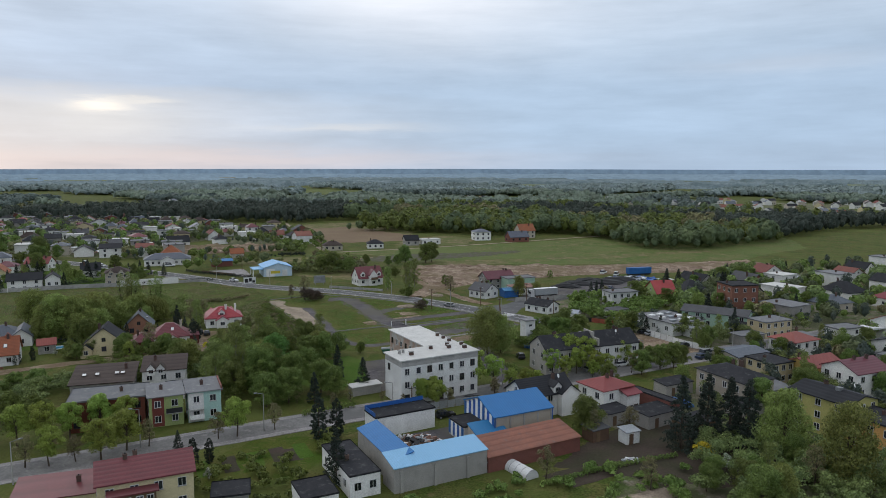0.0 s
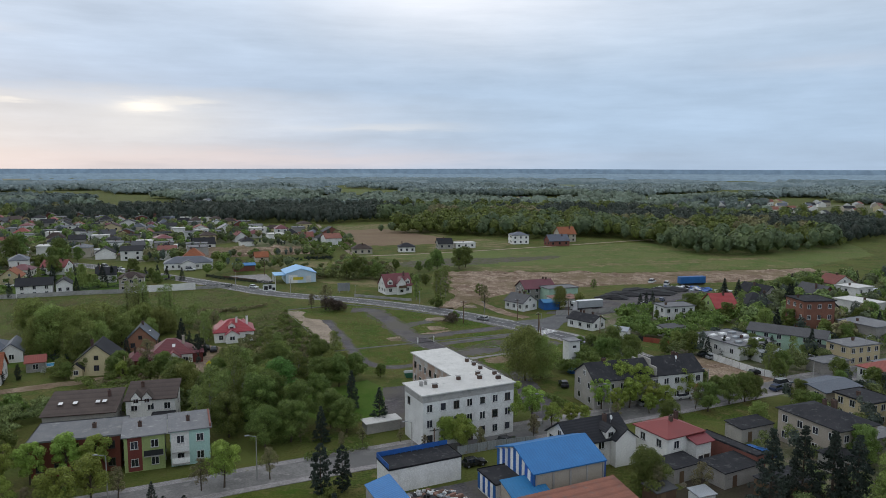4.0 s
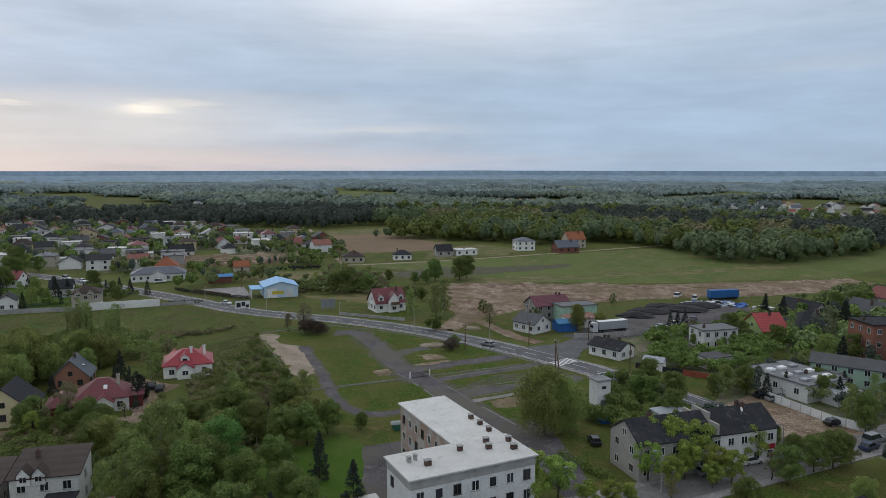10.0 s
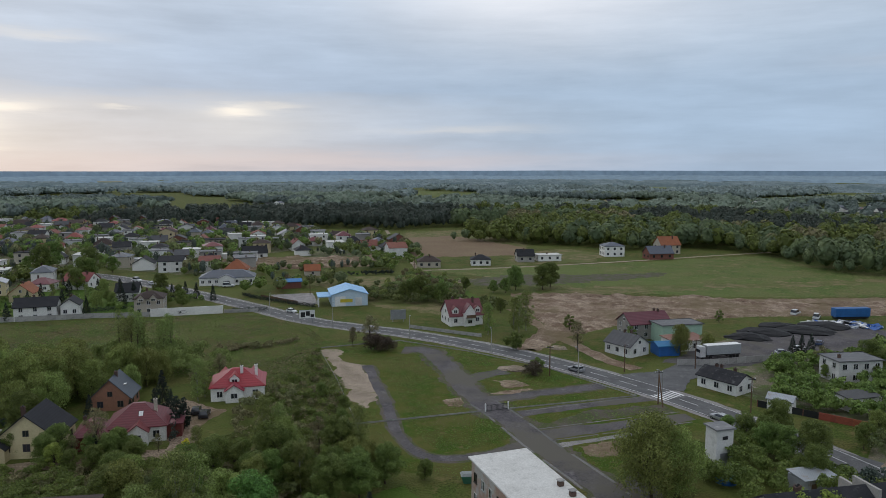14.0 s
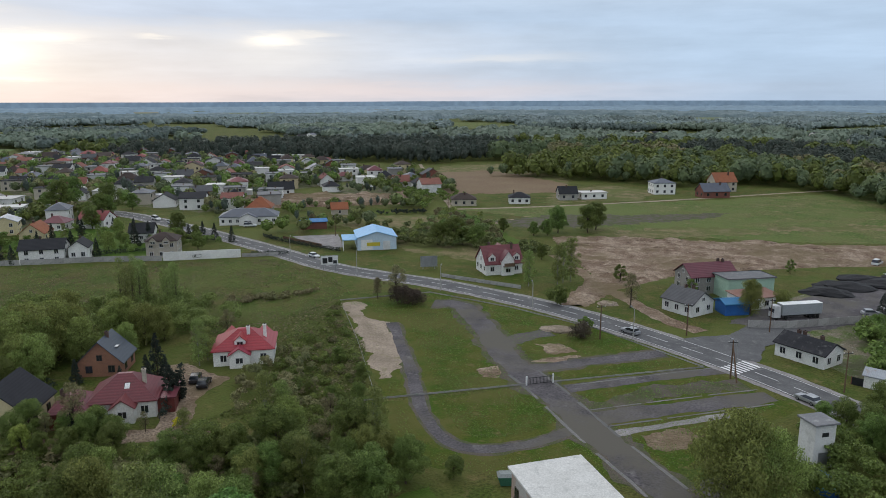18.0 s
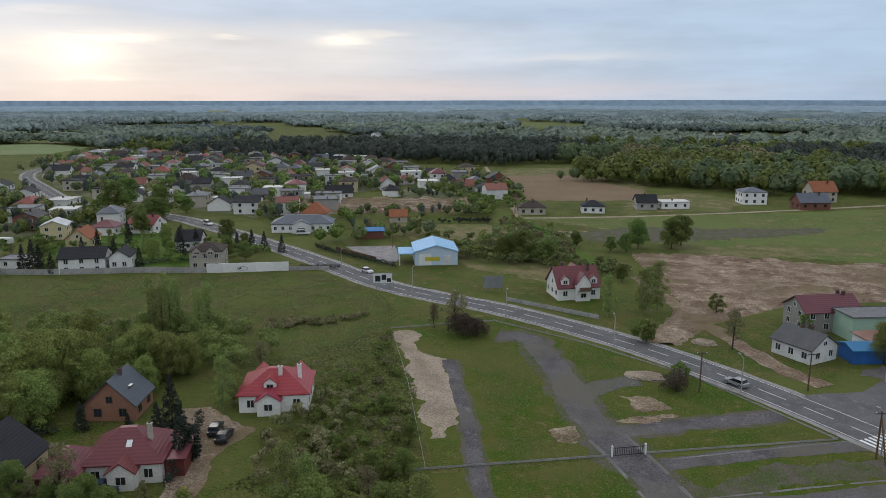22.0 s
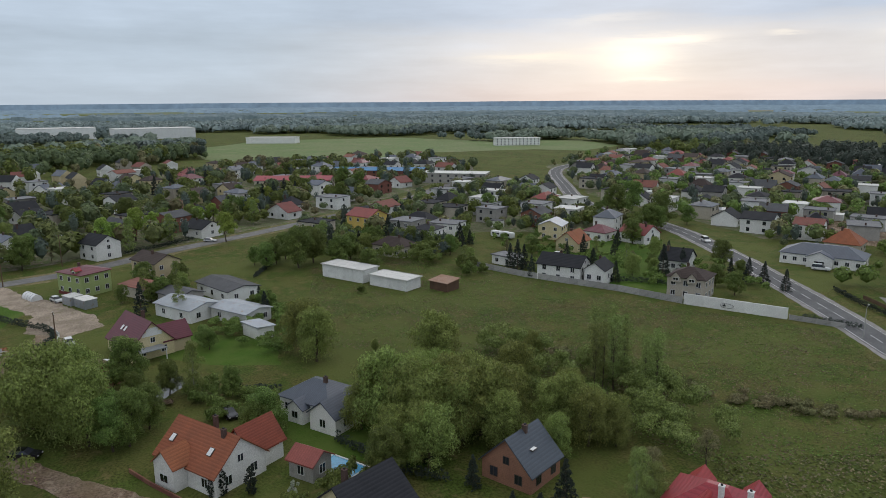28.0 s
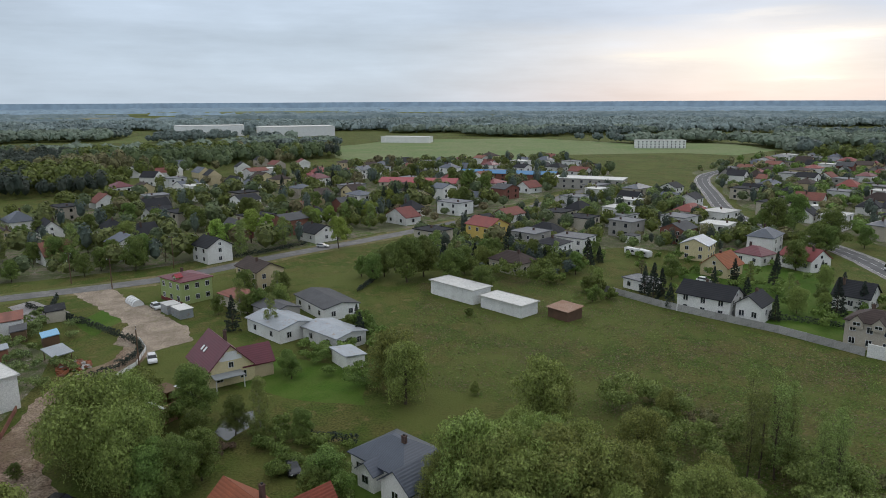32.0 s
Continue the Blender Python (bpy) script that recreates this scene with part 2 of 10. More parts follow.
BEIGE = mat("beige_render", (0.48, 0.43, 0.35), (0.40, 0.36, 0.30), rough=0.92)
BRICK = mat("red_brick", (0.25, 0.105, 0.075), (0.18, 0.08, 0.06), rough=0.9, scale=2.0, stripe=("Z", 0.08, 0.3), bump=0.2)
DKBRICK = mat("dark_red_cladding", (0.20, 0.055, 0.04), (0.15, 0.045, 0.035), rough=0.85)
DKCHIM = mat("sooty_chimney_brick", (0.12, 0.075, 0.06), (0.09, 0.06, 0.05), rough=0.95, bump=0.1)
CONCRETE = mat("concrete", (0.40, 0.39, 0.37), (0.30, 0.29, 0.28), rough=0.95, stain=(0.2, 0.2, 0.19))
DKFELT = mat("dark_roofing_felt", (0.028, 0.029, 0.033), (0.046, 0.046, 0.050), rough=0.95, stain=(0.085, 0.085, 0.086), spec=0.12)
GREYFELT = mat("grey_roofing_felt", (0.15, 0.155, 0.165), (0.21, 0.21, 0.215), rough=0.9, stain=(0.28, 0.28, 0.27))
WHITEROOF = mat("white_coated_roof", (0.66, 0.65, 0.62), (0.55, 0.54, 0.51), rough=0.8, stain=(0.36, 0.36, 0.34))
DKTILE = mat("dark_grey_roof_tiles", (0.034, 0.035, 0.040), (0.025, 0.026, 0.030), rough=0.75, spec=0.15, stripe=("Z", 0.30, 0.4), bump=0.4)
SLATE = mat("blue_grey_metal_roof", (0.075, 0.09, 0.118), (0.058, 0.07, 0.094), rough=0.5, stripe=("X", 0.35, 0.35), bump=0.3, spec=0.5)
BROWNTILE = mat("brown_roof_tiles", (0.085, 0.064, 0.056), (0.062, 0.047, 0.042), rough=0.8, spec=0.15, stripe=("Z", 0.30, 0.35), bump=0.4)
MAROON = mat("maroon_roof_tiles", (0.165, 0.034, 0.044), (0.125, 0.028, 0.036), rough=0.5, stripe=("Z", 0.32, 0.35), bump=0.4, spec=0.4)
RED = mat("red_metal_tiles", (0.33, 0.028, 0.045), (0.27, 0.024, 0.04), rough=0.45, stripe=("Z", 0.35, 0.3), bump=0.4, spec=0.4)
REDSHEET = mat("red_sheet_roof", (0.27, 0.062, 0.058), (0.215, 0.052, 0.05), rough=0.6, stripe=("X", 0.4, 0.3), bump=0.3)
TERRA = mat("terracotta_tiles", (0.30, 0.088, 0.045), (0.23, 0.072, 0.04), rough=0.75, stripe=("Z", 0.30, 0.4), bump=0.45)
OLDTILE = mat("old_red_tiles", (0.27, 0.10, 0.075), (0.19, 0.08, 0.065), rough=0.85, stripe=("Z", 0.28, 0.4), bump=0.4, stain=(0.15, 0.09, 0.08))
BLUEROOF = mat("blue_sheet_roof", (0.030, 0.185, 0.40), (0.026, 0.16, 0.35), rough=0.5, stripe=("X", 0.5, 0.25), bump=0.3, spec=0.3)
PALEBLUE = mat("pale_blue_sheet", (0.26, 0.50, 0.74), (0.23, 0.46, 0.68), rough=0.5, stripe=("X", 0.4, 0.2), bump=0.2)
TIN = mat("galvanised_sheet", (0.40, 0.43, 0.46), (0.32, 0.34, 0.36), rough=0.45, metal=0.3, stripe=("X", 0.3, 0.25), bump=0.3, stain=(0.28, 0.22, 0.18))
RUST = mat("rusty_sheet", (0.26, 0.13, 0.09), (0.33, 0.22, 0.17), rough=0.8, stripe=("X", 0.4, 0.3), bump=0.3)
ETERNIT = mat("grey_corrugated_sheet", (0.115, 0.115, 0.12), (0.085, 0.085, 0.09), rough=0.9, stripe=("X", 0.35, 0.35), bump=0.4)
GLASS = glass_mat("window_glass")
FRAMEW = mat("white_window_frame", (0.75, 0.75, 0.74), rough=0.5, bump=0)
FRAMEB = mat("dark_window_frame", (0.08, 0.06, 0.05), rough=0.5, bump=0)
METAL = mat("painted_grey_metal", (0.30, 0.31, 0.32), rough=0.5, metal=0.4, bump=0.05)
DKMETAL = mat("dark_metal", (0.04, 0.042, 0.045), rough=0.5, metal=0.4, bump=0.05)
WOOD = mat("weathered_wood", (0.16, 0.10, 0.06), (0.11, 0.07, 0.045), rough=0.9, scale=2)
BARK = mat("bark", (0.10, 0.075, 0.055), (0.065, 0.05, 0.04), rough=0.95, scale=3, bump=0.5)
BIRCHBARK = mat("pale_bark", (0.34, 0.33, 0.30), (0.20, 0.19, 0.17), rough=0.95, scale=3, bump=0.4)
BLUEPAINT = mat("blue_paint", (0.03, 0.13, 0.42), rough=0.5, bump=0.05)
WHITEPAINT = mat("white_paint", (0.78, 0.78, 0.77), (0.70, 0.70, 0.69), rough=0.6, bump=0.05)

GRASS = mat("meadow_grass", (0.070, 0.100, 0.019), (0.108, 0.106, 0.031), rough=0.95, scale=0.4, bump=0.8, relief=0.25, grain=0.5, crisp=2.2, world=True, jitter=0, contrast=2.6, stain=(0.160, 0.124, 0.056), patch=(0.088, 0.102, 0.026))
LAWN = mat("rough_lawn", (0.056, 0.098, 0.010), (0.088, 0.100, 0.018), rough=0.95, scale=0.6, bump=0.7, relief=0.12, grain=0.55, crisp=2.0, world=True, jitter=0, contrast=2.4, stain=(0.145, 0.118, 0.050), patch=(0.090, 0.090, 0.024))
GARDENLAWN = mat("mown_garden_lawn", (0.058, 0.118, 0.014), (0.072, 0.124, 0.018), rough=0.95, scale=0.6, bump=0.6, relief=0.12, grain=0.62, crisp=1.8, world=True, jitter=0, contrast=1.8, patch=(0.079, 0.116, 0.023))
FIELDGREEN = mat("green_field", (0.098, 0.140, 0.036), (0.150, 0.150, 0.058), rough=0.95, scale=0.2, bump=1.0, relief=0.5, grain=0.55, crisp=2.4, world=True, jitter=0, contrast=2.4, stain=(0.215, 0.180, 0.095), patch=(0.110, 0.135, 0.042))
DRYGRASS = mat("dry_grass", (0.205, 0.168, 0.088), (0.118, 0.124, 0.044), rough=0.95, scale=0.5, bump=0.6, relief=0.2, grain=0.6, crisp=2.0, world=True, jitter=0, contrast=2.4, stain=(0.26, 0.205, 0.125), patch=(0.098, 0.112, 0.034))
REED = mat("brown_reed_field", (0.185, 0.125, 0.085), (0.22, 0.165, 0.10), rough=0.95, scale=0.12, bump=0.5, world=True, jitter=0)
DIRT = mat("bare_earth", (0.41, 0.315, 0.235), (0.24, 0.165, 0.118), rough=0.95, scale=0.42, bump=1.0, relief=0.7, grain=0.5, crisp=2.2, world=True, jitter=0, contrast=2.6, stain=(0.48, 0.385, 0.29), patch=(0.19, 0.145, 0.088))
SAND = mat("pale_sand", (0.38, 0.31, 0.242), (0.26, 0.21, 0.16), rough=0.95, scale=0.5, bump=0.6, relief=0.15, grain=0.6, crisp=1.8, world=True, jitter=0, contrast=2.0, stain=(0.17, 0.16, 0.081))
ASPHALT = mat("asphalt", (0.135, 0.135, 0.138), (0.105, 0.105, 0.108), rough=0.85, scale=0.6, bump=0.15, grain=0.75, crisp=1.6, world=True, jitter=0, contrast=1.6, stain=(0.175, 0.172, 0.168))
WORNASPHALT = mat("worn_street_asphalt", (0.215, 0.208, 0.20), (0.155, 0.150, 0.146), rough=0.9, scale=0.6, bump=0.2, grain=0.72, crisp=1.6, world=True, jitter=0, contrast=1.8, stain=(0.26, 0.25, 0.235), patch=(0.125, 0.122, 0.12))
OLDASPHALT = mat("cracked_asphalt", (0.13, 0.12, 0.126), (0.09, 0.083, 0.088), rough=0.95, scale=0.45, bump=0.3, relief=0.06, grain=0.6, crisp=2.0, world=True, jitter=0, contrast=2.2, stain=(0.17, 0.158, 0.157), patch=(0.108, 0.1, 0.085))
TRODDEN = mat("trodden_ground", (0.123, 0.106, 0.087), (0.087, 0.098, 0.044), rough=0.95, scale=0.8, bump=0.5, relief=0.1, grain=0.6, crisp=1.8, world=True, jitter=0, contrast=2.4)
PAVING = mat("concrete_paving", (0.33, 0.31, 0.307), (0.25, 0.235, 0.231), rough=0.95, scale=0.9, bump=0.25, grain=0.6, crisp=1.8, world=True, jitter=0, contrast=1.8, stain=(0.17, 0.165, 0.122))
GARDEN = mat("garden_soil", (0.074, 0.054, 0.045), (0.053, 0.05, 0.031), rough=0.95, scale=0.4, bump=0.6, world=True, jitter=0, contrast=1.5)
YARDS = mat("garden_patchwork", (0.120, 0.165, 0.050), (0.225, 0.195, 0.140), rough=0.95, scale=0.7, bump=0.9, relief=0.3, grain=0.42, crisp=2.2, world=True, jitter=0, contrast=2.6, stain=(0.342, 0.307, 0.278), patch=(0.092, 0.097, 0.052))
WATER = mat("pool_water", (0.10, 0.36, 0.55), (0.14, 0.44, 0.62), rough=0.08, bump=0.1, scale=0.6, spec=0.6)

# ---- building blocks ----


def ob_mesh(name, bm, material=None, smooth=False):
    me = bpy.data.meshes.new(name)
    bm.normal_update()
    bm.to_mesh(me)
    bm.free()
    if material:
        me.materials.append(material)
    if smooth:
        me.polygons.foreach_set("use_smooth", [True] * len(me.polygons))
    return me


def part(name, bm, material, parent, label="", at=None):
    """Links a bmesh, or a mesh that is shared, as one object under a thing."""
    me = bm if isinstance(bm, bpy.types.Mesh) else ob_mesh(name, bm, material)
    o = new(name, me)
    o.parent = parent
    if at is not None:
        o.matrix_basis = at
    if label:
        tagged(o, label)
    return o


def root(name, x, y, rot=0.0, z=0.0, label="", category="", group="", kind=""):
    o = new(name)
    o.empty_display_size = 0.3
    o.matrix_basis = pose(x, y, z, 0, 0, rot)
    return tagged(o, label, category, group, kind)


def box(bm, x0, y0, z0, x1, y1, z1):
    v = [bm.verts.new((x, y, z)) for z in (z0, z1) for y in (y0, y1) for x in (x0, x1)]
    for f in ((0, 2, 3, 1), (4, 5, 7, 6), (0, 1, 5, 4), (2, 6, 7, 3), (0, 4, 6, 2), (1, 3, 7, 5)):
        bm.faces.new([v[i] for i in f])
    return v


def boxes(*rows):
    bm = bmesh.new()
    for r in rows:
        box(bm, *r)
    return bm


def tube(bm, a, b, r0, r1, n=6):
    a, b = Vector(a), Vector(b)
    d = (b - a).normalized()
    s = d.orthogonal().normalized()
    u = d.cross(s)
    rings = [[bm.verts.new(p + r * (math.cos(2 * math.pi * k / n) * s + math.sin(2 * math.pi * k / n) * u)) for k in range(n)] for p, r in ((a, r0), (b, r1))]
    for k in range(n):
        bm.faces.new((rings[0][k], rings[0][(k + 1) % n], rings[1][(k + 1) % n], rings[1][k]))
    bm.faces.new(rings[1])
    bm.faces.new(rings[0][::-1])


def sheet(name, pts, z, material, label="", category="", ragged=0.0, thick=0.0, step=2.0, seed=1):
    """A flat piece of ground with a slightly ragged edge, lying on the land."""
    rng = random.Random(seed)
    out = []
    n = len(pts)
    for i in range(n):
        a, b = Vector(pts[i]), Vector(pts[(i + 1) % n])
        k = max(1, int((b - a).length / (step if step > 4 else 0.7))) if ragged else 1
        d = (b - a).normalized()
        nrm = Vector((-d.y, d.x))
        for j in range(k):
            p = a.lerp(b, j / k)
            if ragged:
                p = p + nrm * ragged * (1.7 * noise.noise((p.x * 0.22, p.y * 0.22, seed * 3.7)) + 0.9 * noise.noise((p.x * 0.8, p.y * 0.8, seed * 1.3)) + rng.uniform(-0.12, 0.12))
            out.append(p)
    bm = bmesh.new()
    f = bm.faces.new([bm.verts.new((p.x, p.y, z)) for p in out])
    if f.calc_area() and f.normal.z < 0:
        f.normal_flip()
    bm.normal_update()
    if f.normal.z < 0:
        f.normal_flip()
    if thick:
        r = bmesh.ops.extrude_face_region(bm, geom=[f])
        bmesh.ops.translate(bm, vec=(0, 0, -thick), verts=[g for g in r["geom"] if isinstance(g, bmesh.types.BMVert)])
    bmesh.ops.triangulate(bm, faces=bm.faces[:])
    return tagged(new(name, ob_mesh(name, bm, material)), label, category, "", "structure")


def smooth_line(pts, step=3.0):
    """Points along a rounded line through the given ones."""
    P = [Vector(p) for p in pts]
    P = [P[0] * 2 - P[1]] + P + [P[-1] * 2 - P[-2]]
    out = []
    for i in range(1, len(P) - 2):
        k = max(1, int((P[i + 1] - P[i]).length / step))
        for j in range(k):
            t = j / k
            a, b, c, d = P[i - 1], P[i], P[i + 1], P[i + 2]
            out.append(0.5 * ((2 * b) + (c - a) * t + (2 * a - 5 * b + 4 * c - d) * t * t + (3 * b - a - 3 * c + d) * t ** 3))
    out.append(P[-2])
    return out


def ribbon(name, pts, width, z, material, label="", category="road", off=0.0, thick=0.0, ragged=0.0, step=3.0, seed=3, dash=None):
    """A strip along a rounded line. off: sideways; dash: (on, off) lengths for road marking."""
    step = min(step, 1.2) if ragged and not dash and not thick else step
    line = smooth_line(pts, step)
    bm = bmesh.new()
    prev, run = None, 0.0
    for i, p in enumerate(line):
        d = (line[min(i + 1, len(line) - 1)] - line[max(i - 1, 0)]).normalized()
        nrm = Vector((-d.y, d.x))
        w = width / 2
        jl, jr = [ragged * (1.6 * noise.noise((p.x * 0.2, p.y * 0.2, seed + e)) + 1.0 * noise.noise((p.x * 0.7, p.y * 0.7, seed + e))) for e in (0.3, 5.9)]
        l, r = p + nrm * (off + w + jl), p + nrm * (off - w + jr)
        cur = [bm.verts.new((*l, z)), bm.verts.new((*r, z))]
        if thick:
            cur += [bm.verts.new((*r, z - thick)), bm.verts.new((*l, z - thick))]
        if prev and not (dash and (run % (dash[0] + dash[1])) > dash[0]):
            bm.faces.new((prev[0], prev[1], cur[1], cur[0]))
            if thick:
                bm.faces.new((prev[1], prev[2], cur[2], cur[1]))
                bm.faces.new((prev[3], prev[0], cur[0], cur[3]))
        run += step
        prev = cur
    bm.normal_update()
    if sum(f.normal.z for f in bm.faces) < 0:
        bmesh.ops.reverse_faces(bm, faces=bm.faces[:])
    return tagged(new(name, ob_mesh(name, bm, material)), label, category, "", "structure")


SHARED = {}


def shared(key, make):
    if key not in SHARED:
        SHARED[key] = make()
    return SHARED[key]


def window(parent, w, h, m, frame_m=None, bars=1, sill=True, far=False):
    """A framed window with its pane and sill, standing in the face of a wall; local +y points into the wall."""
    fm = frame_m or FRAMEW
    t = 0.07

    def make_frame():
        rows = [(-w / 2, -0.05, 0, -w / 2 + t, 0.05, h), (w / 2 - t, -0.05, 0, w / 2, 0.05, h), (-w / 2 + t, -0.05, 0, w / 2 - t, 0.05, t), (-w / 2 + t, -0.05, h - t, w / 2 - t, 0.05, h)]
        for k in range(bars):
            x = -w / 2 + w * (k + 1) / (bars + 1)
            rows.append((x - t / 2, -0.048, t, x + t / 2, 0.05, h - t))
        return ob_mesh("window_frame", boxes(*rows), fm)

    def make_pane():
        return ob_mesh("pane", boxes((-w / 2 + t, -0.02, t, w / 2 - t, 0.03, h - t)), GLASS)

    def make_sill():
        return ob_mesh("window_sill", boxes((-w / 2 - 0.08, -0.14, -0.06, w / 2 + 0.08, 0.02, 0)), fm if fm is not FRAMEW else CONCRETE)

    def make_far():
        me = ob_mesh("window", boxes((-w / 2, -0.05, 0, w / 2, 0.03, h), (-w / 2 + 0.1, -0.06, 0.1, -0.04, -0.05, h - 0.1), (0.04, -0.06, 0.1, w / 2 - 0.1, -0.05, h - 0.1)), fm)
        me.materials.append(GLASS)
        for p in me.polygons[6:]:
            p.material_index = 1
        return me

    key = (round(w, 2), round(h, 2), fm.name, bars)
    if far:
        return part("window", shared(("far", *key), make_far), None, parent, at=m)
    win = part("window", shared(("f", *key), make_frame), None, parent, at=m)
    part("pane", shared(("p", *key), make_pane), None, win)
    if sill:
        part("window_sill", shared(("s", *key), make_sill), None, win)
    return win


def door(parent, w, h, m, material):
    d = part("door", shared(("d", w, h, material.name), lambda: ob_mesh("door", boxes((-w / 2, -0.05, 0, w / 2, 0.04, h), (-w / 2 - 0.1, -0.07, 0, -w / 2, 0.04, h + 0.1), (w / 2, -0.07, 0, w / 2 + 0.1, 0.04, h + 0.1), (-w / 2, -0.07, h, w / 2, 0.04, h + 0.1)), material)), None, parent, at=m)
    return d


def gable_wall(w, d, h, rise, axis):
    """A box with gables under a pitched roof; the ridge runs along axis."""
    bm = bmesh.new()
    x, y = w / 2, d / 2
    lo = [bm.verts.new((a, b, -0.3)) for a, b in ((-x, -y), (x, -y), (x, y), (-x, y))]
    hi = [bm.verts.new((a, b, h)) for a, b in ((-x, -y), (x, -y), (x, y), (-x, y))]
    if rise:
        if axis == "x":
            p, q = bm.verts.new((-x, 0, h + rise)), bm.verts.new((x, 0, h + rise))
            bm.faces.new((lo[3], lo[0], hi[0], p, hi[3]))
            bm.faces.new((lo[1], lo[2], hi[2], q, hi[1]))
            bm.faces.new((lo[0], lo[1], hi[1], hi[0]))
            bm.faces.new((lo[2], lo[3], hi[3], hi[2]))
            bm.faces.new((hi[0], hi[1], q, p))
            bm.faces.new((hi[2], hi[3], p, q))
        else:
            p, q = bm.verts.new((0, -y, h + rise)), bm.verts.new((0, y, h + rise))
            bm.faces.new((lo[0], lo[1], hi[1], p, hi[0]))
            bm.faces.new((lo[2], lo[3], hi[3], q, hi[2]))
            bm.faces.new((lo[1], lo[2], hi[2], hi[1]))
            bm.faces.new((lo[3], lo[0], hi[0], hi[3]))
            bm.faces.new((hi[1], hi[2], q, p))
            bm.faces.new((hi[3], hi[0], p, q))
    else:
        for i in range(4):
            j = (i + 1) % 4
            bm.faces.new((lo[i], lo[j], hi[j], hi[i]))
        bm.faces.new(hi)
    bm.faces.new(lo[::-1])
    return bm


def slab(bm, quad, t):
    """A roof plane of thickness t through four corners."""
    q = [Vector(p) for p in quad]
    n = (q[1] - q[0]).cross(q[2] - q[0]).normalized()
    if n.z < 0:
        n = -n
        q = q[::-1]
    a, b = [bm.verts.new(p + n * t) for p in q], [bm.verts.new(p) for p in q]
    k = len(q)
    bm.faces.new(a)
    bm.faces.new(b[::-1])
    for i in range(k):
        j = (i + 1) % k
        bm.faces.new((b[i], b[j], a[j], a[i]))


def roof_mesh(kind, w, d, h, rise, axis, over, t=0.16):
    bm = bmesh.new()
    if kind == "gable":
        if axis == "y":
            w, d = d, w
        s = rise / (d / 2)
        x, y, zl = w / 2 + over, d / 2 + over, h - s * over
        sec = [(-y, zl + 0.02), (0, h + rise + 0.02), (y, zl + 0.02), (y, zl + 0.02 + t * 1.2), (0, h + rise + 0.02 + t * 1.3), (-y, zl + 0.02 + t * 1.2)]
        ends = [[bm.verts.new((sx, q, z)) for q, z in sec] for sx in (-x, x)]
        for i in range(6):
            j = (i + 1) % 6
            bm.faces.new((ends[0][i], ends[0][j], ends[1][j], ends[1][i]))
        for p, flip in ((ends[0], False), (ends[1], True)):
            for quad in ((0, 5, 4, 1), (1, 4, 3, 2)):
                f = [p[i] for i in quad]
                bm.faces.new(f[::-1] if flip else f)
        bmesh.ops.recalc_face_normals(bm, faces=bm.faces[:])
        if axis == "y":
            bmesh.ops.rotate(bm, verts=bm.verts[:], matrix=Matrix.Rotation(math.pi / 2, 3, "Z"))
    elif kind == "hip":
        x, y = w / 2 + over, d / 2 + over
        r = min(x, y) * 0.92
        rx, ry = max(x - r, 0.05), max(y - r, 0.05)
        z0, z1 = h + 0.02, h + rise
        a = [bm.verts.new(p) for p in ((-x, -y, z0), (x, -y, z0), (x, y, z0), (-x, y, z0))]
        b = [bm.verts.new(p) for p in ((-x, -y, z0 + t), (x, -y, z0 + t), (x, y, z0 + t), (-x, y, z0 + t))]
        c = [bm.verts.new(p) for p in ((-rx, -ry, z1), (rx, -ry, z1), (rx, ry, z1), (-rx, ry, z1))]
        bm.faces.new(a[::-1])
        bm.faces.new(c)
        for i in range(4):
            j = (i + 1) % 4
            bm.faces.new((a[i], a[j], b[j], b[i]))
            bm.faces.new((b[i], b[j], c[j], c[i]))
    elif kind == "shed":
        x, y = w / 2 + over, d / 2 + over
        zl, zh = (h, h + rise) if axis == "y" else (h + rise, h)
        slab(bm, [(-x, -y, zl + 0.02), (x, -y, zl + 0.02), (x, y, zh + 0.02), (-x, y, zh + 0.02)], t)
    else:
        x, y = w / 2 + over, d / 2 + over
        box(bm, -x, -y, h + 0.004, x, y, h + t + 0.14)
        top = max(bm.faces, key=lambda f: f.calc_center_median().z)
        bmesh.ops.inset_region(bm, faces=[top], thickness=0.2)
        top = min((f for f in bm.faces if f.calc_center_median().z > h + t), key=lambda f: abs(f.calc_center_median().x) + abs(f.calc_center_median().y) + (0 if len([e for e in f.edges if e.is_boundary]) == 0 else 9))
        for v in top.verts:
            v.co.z -= 0.14
    return bm


OCC = []


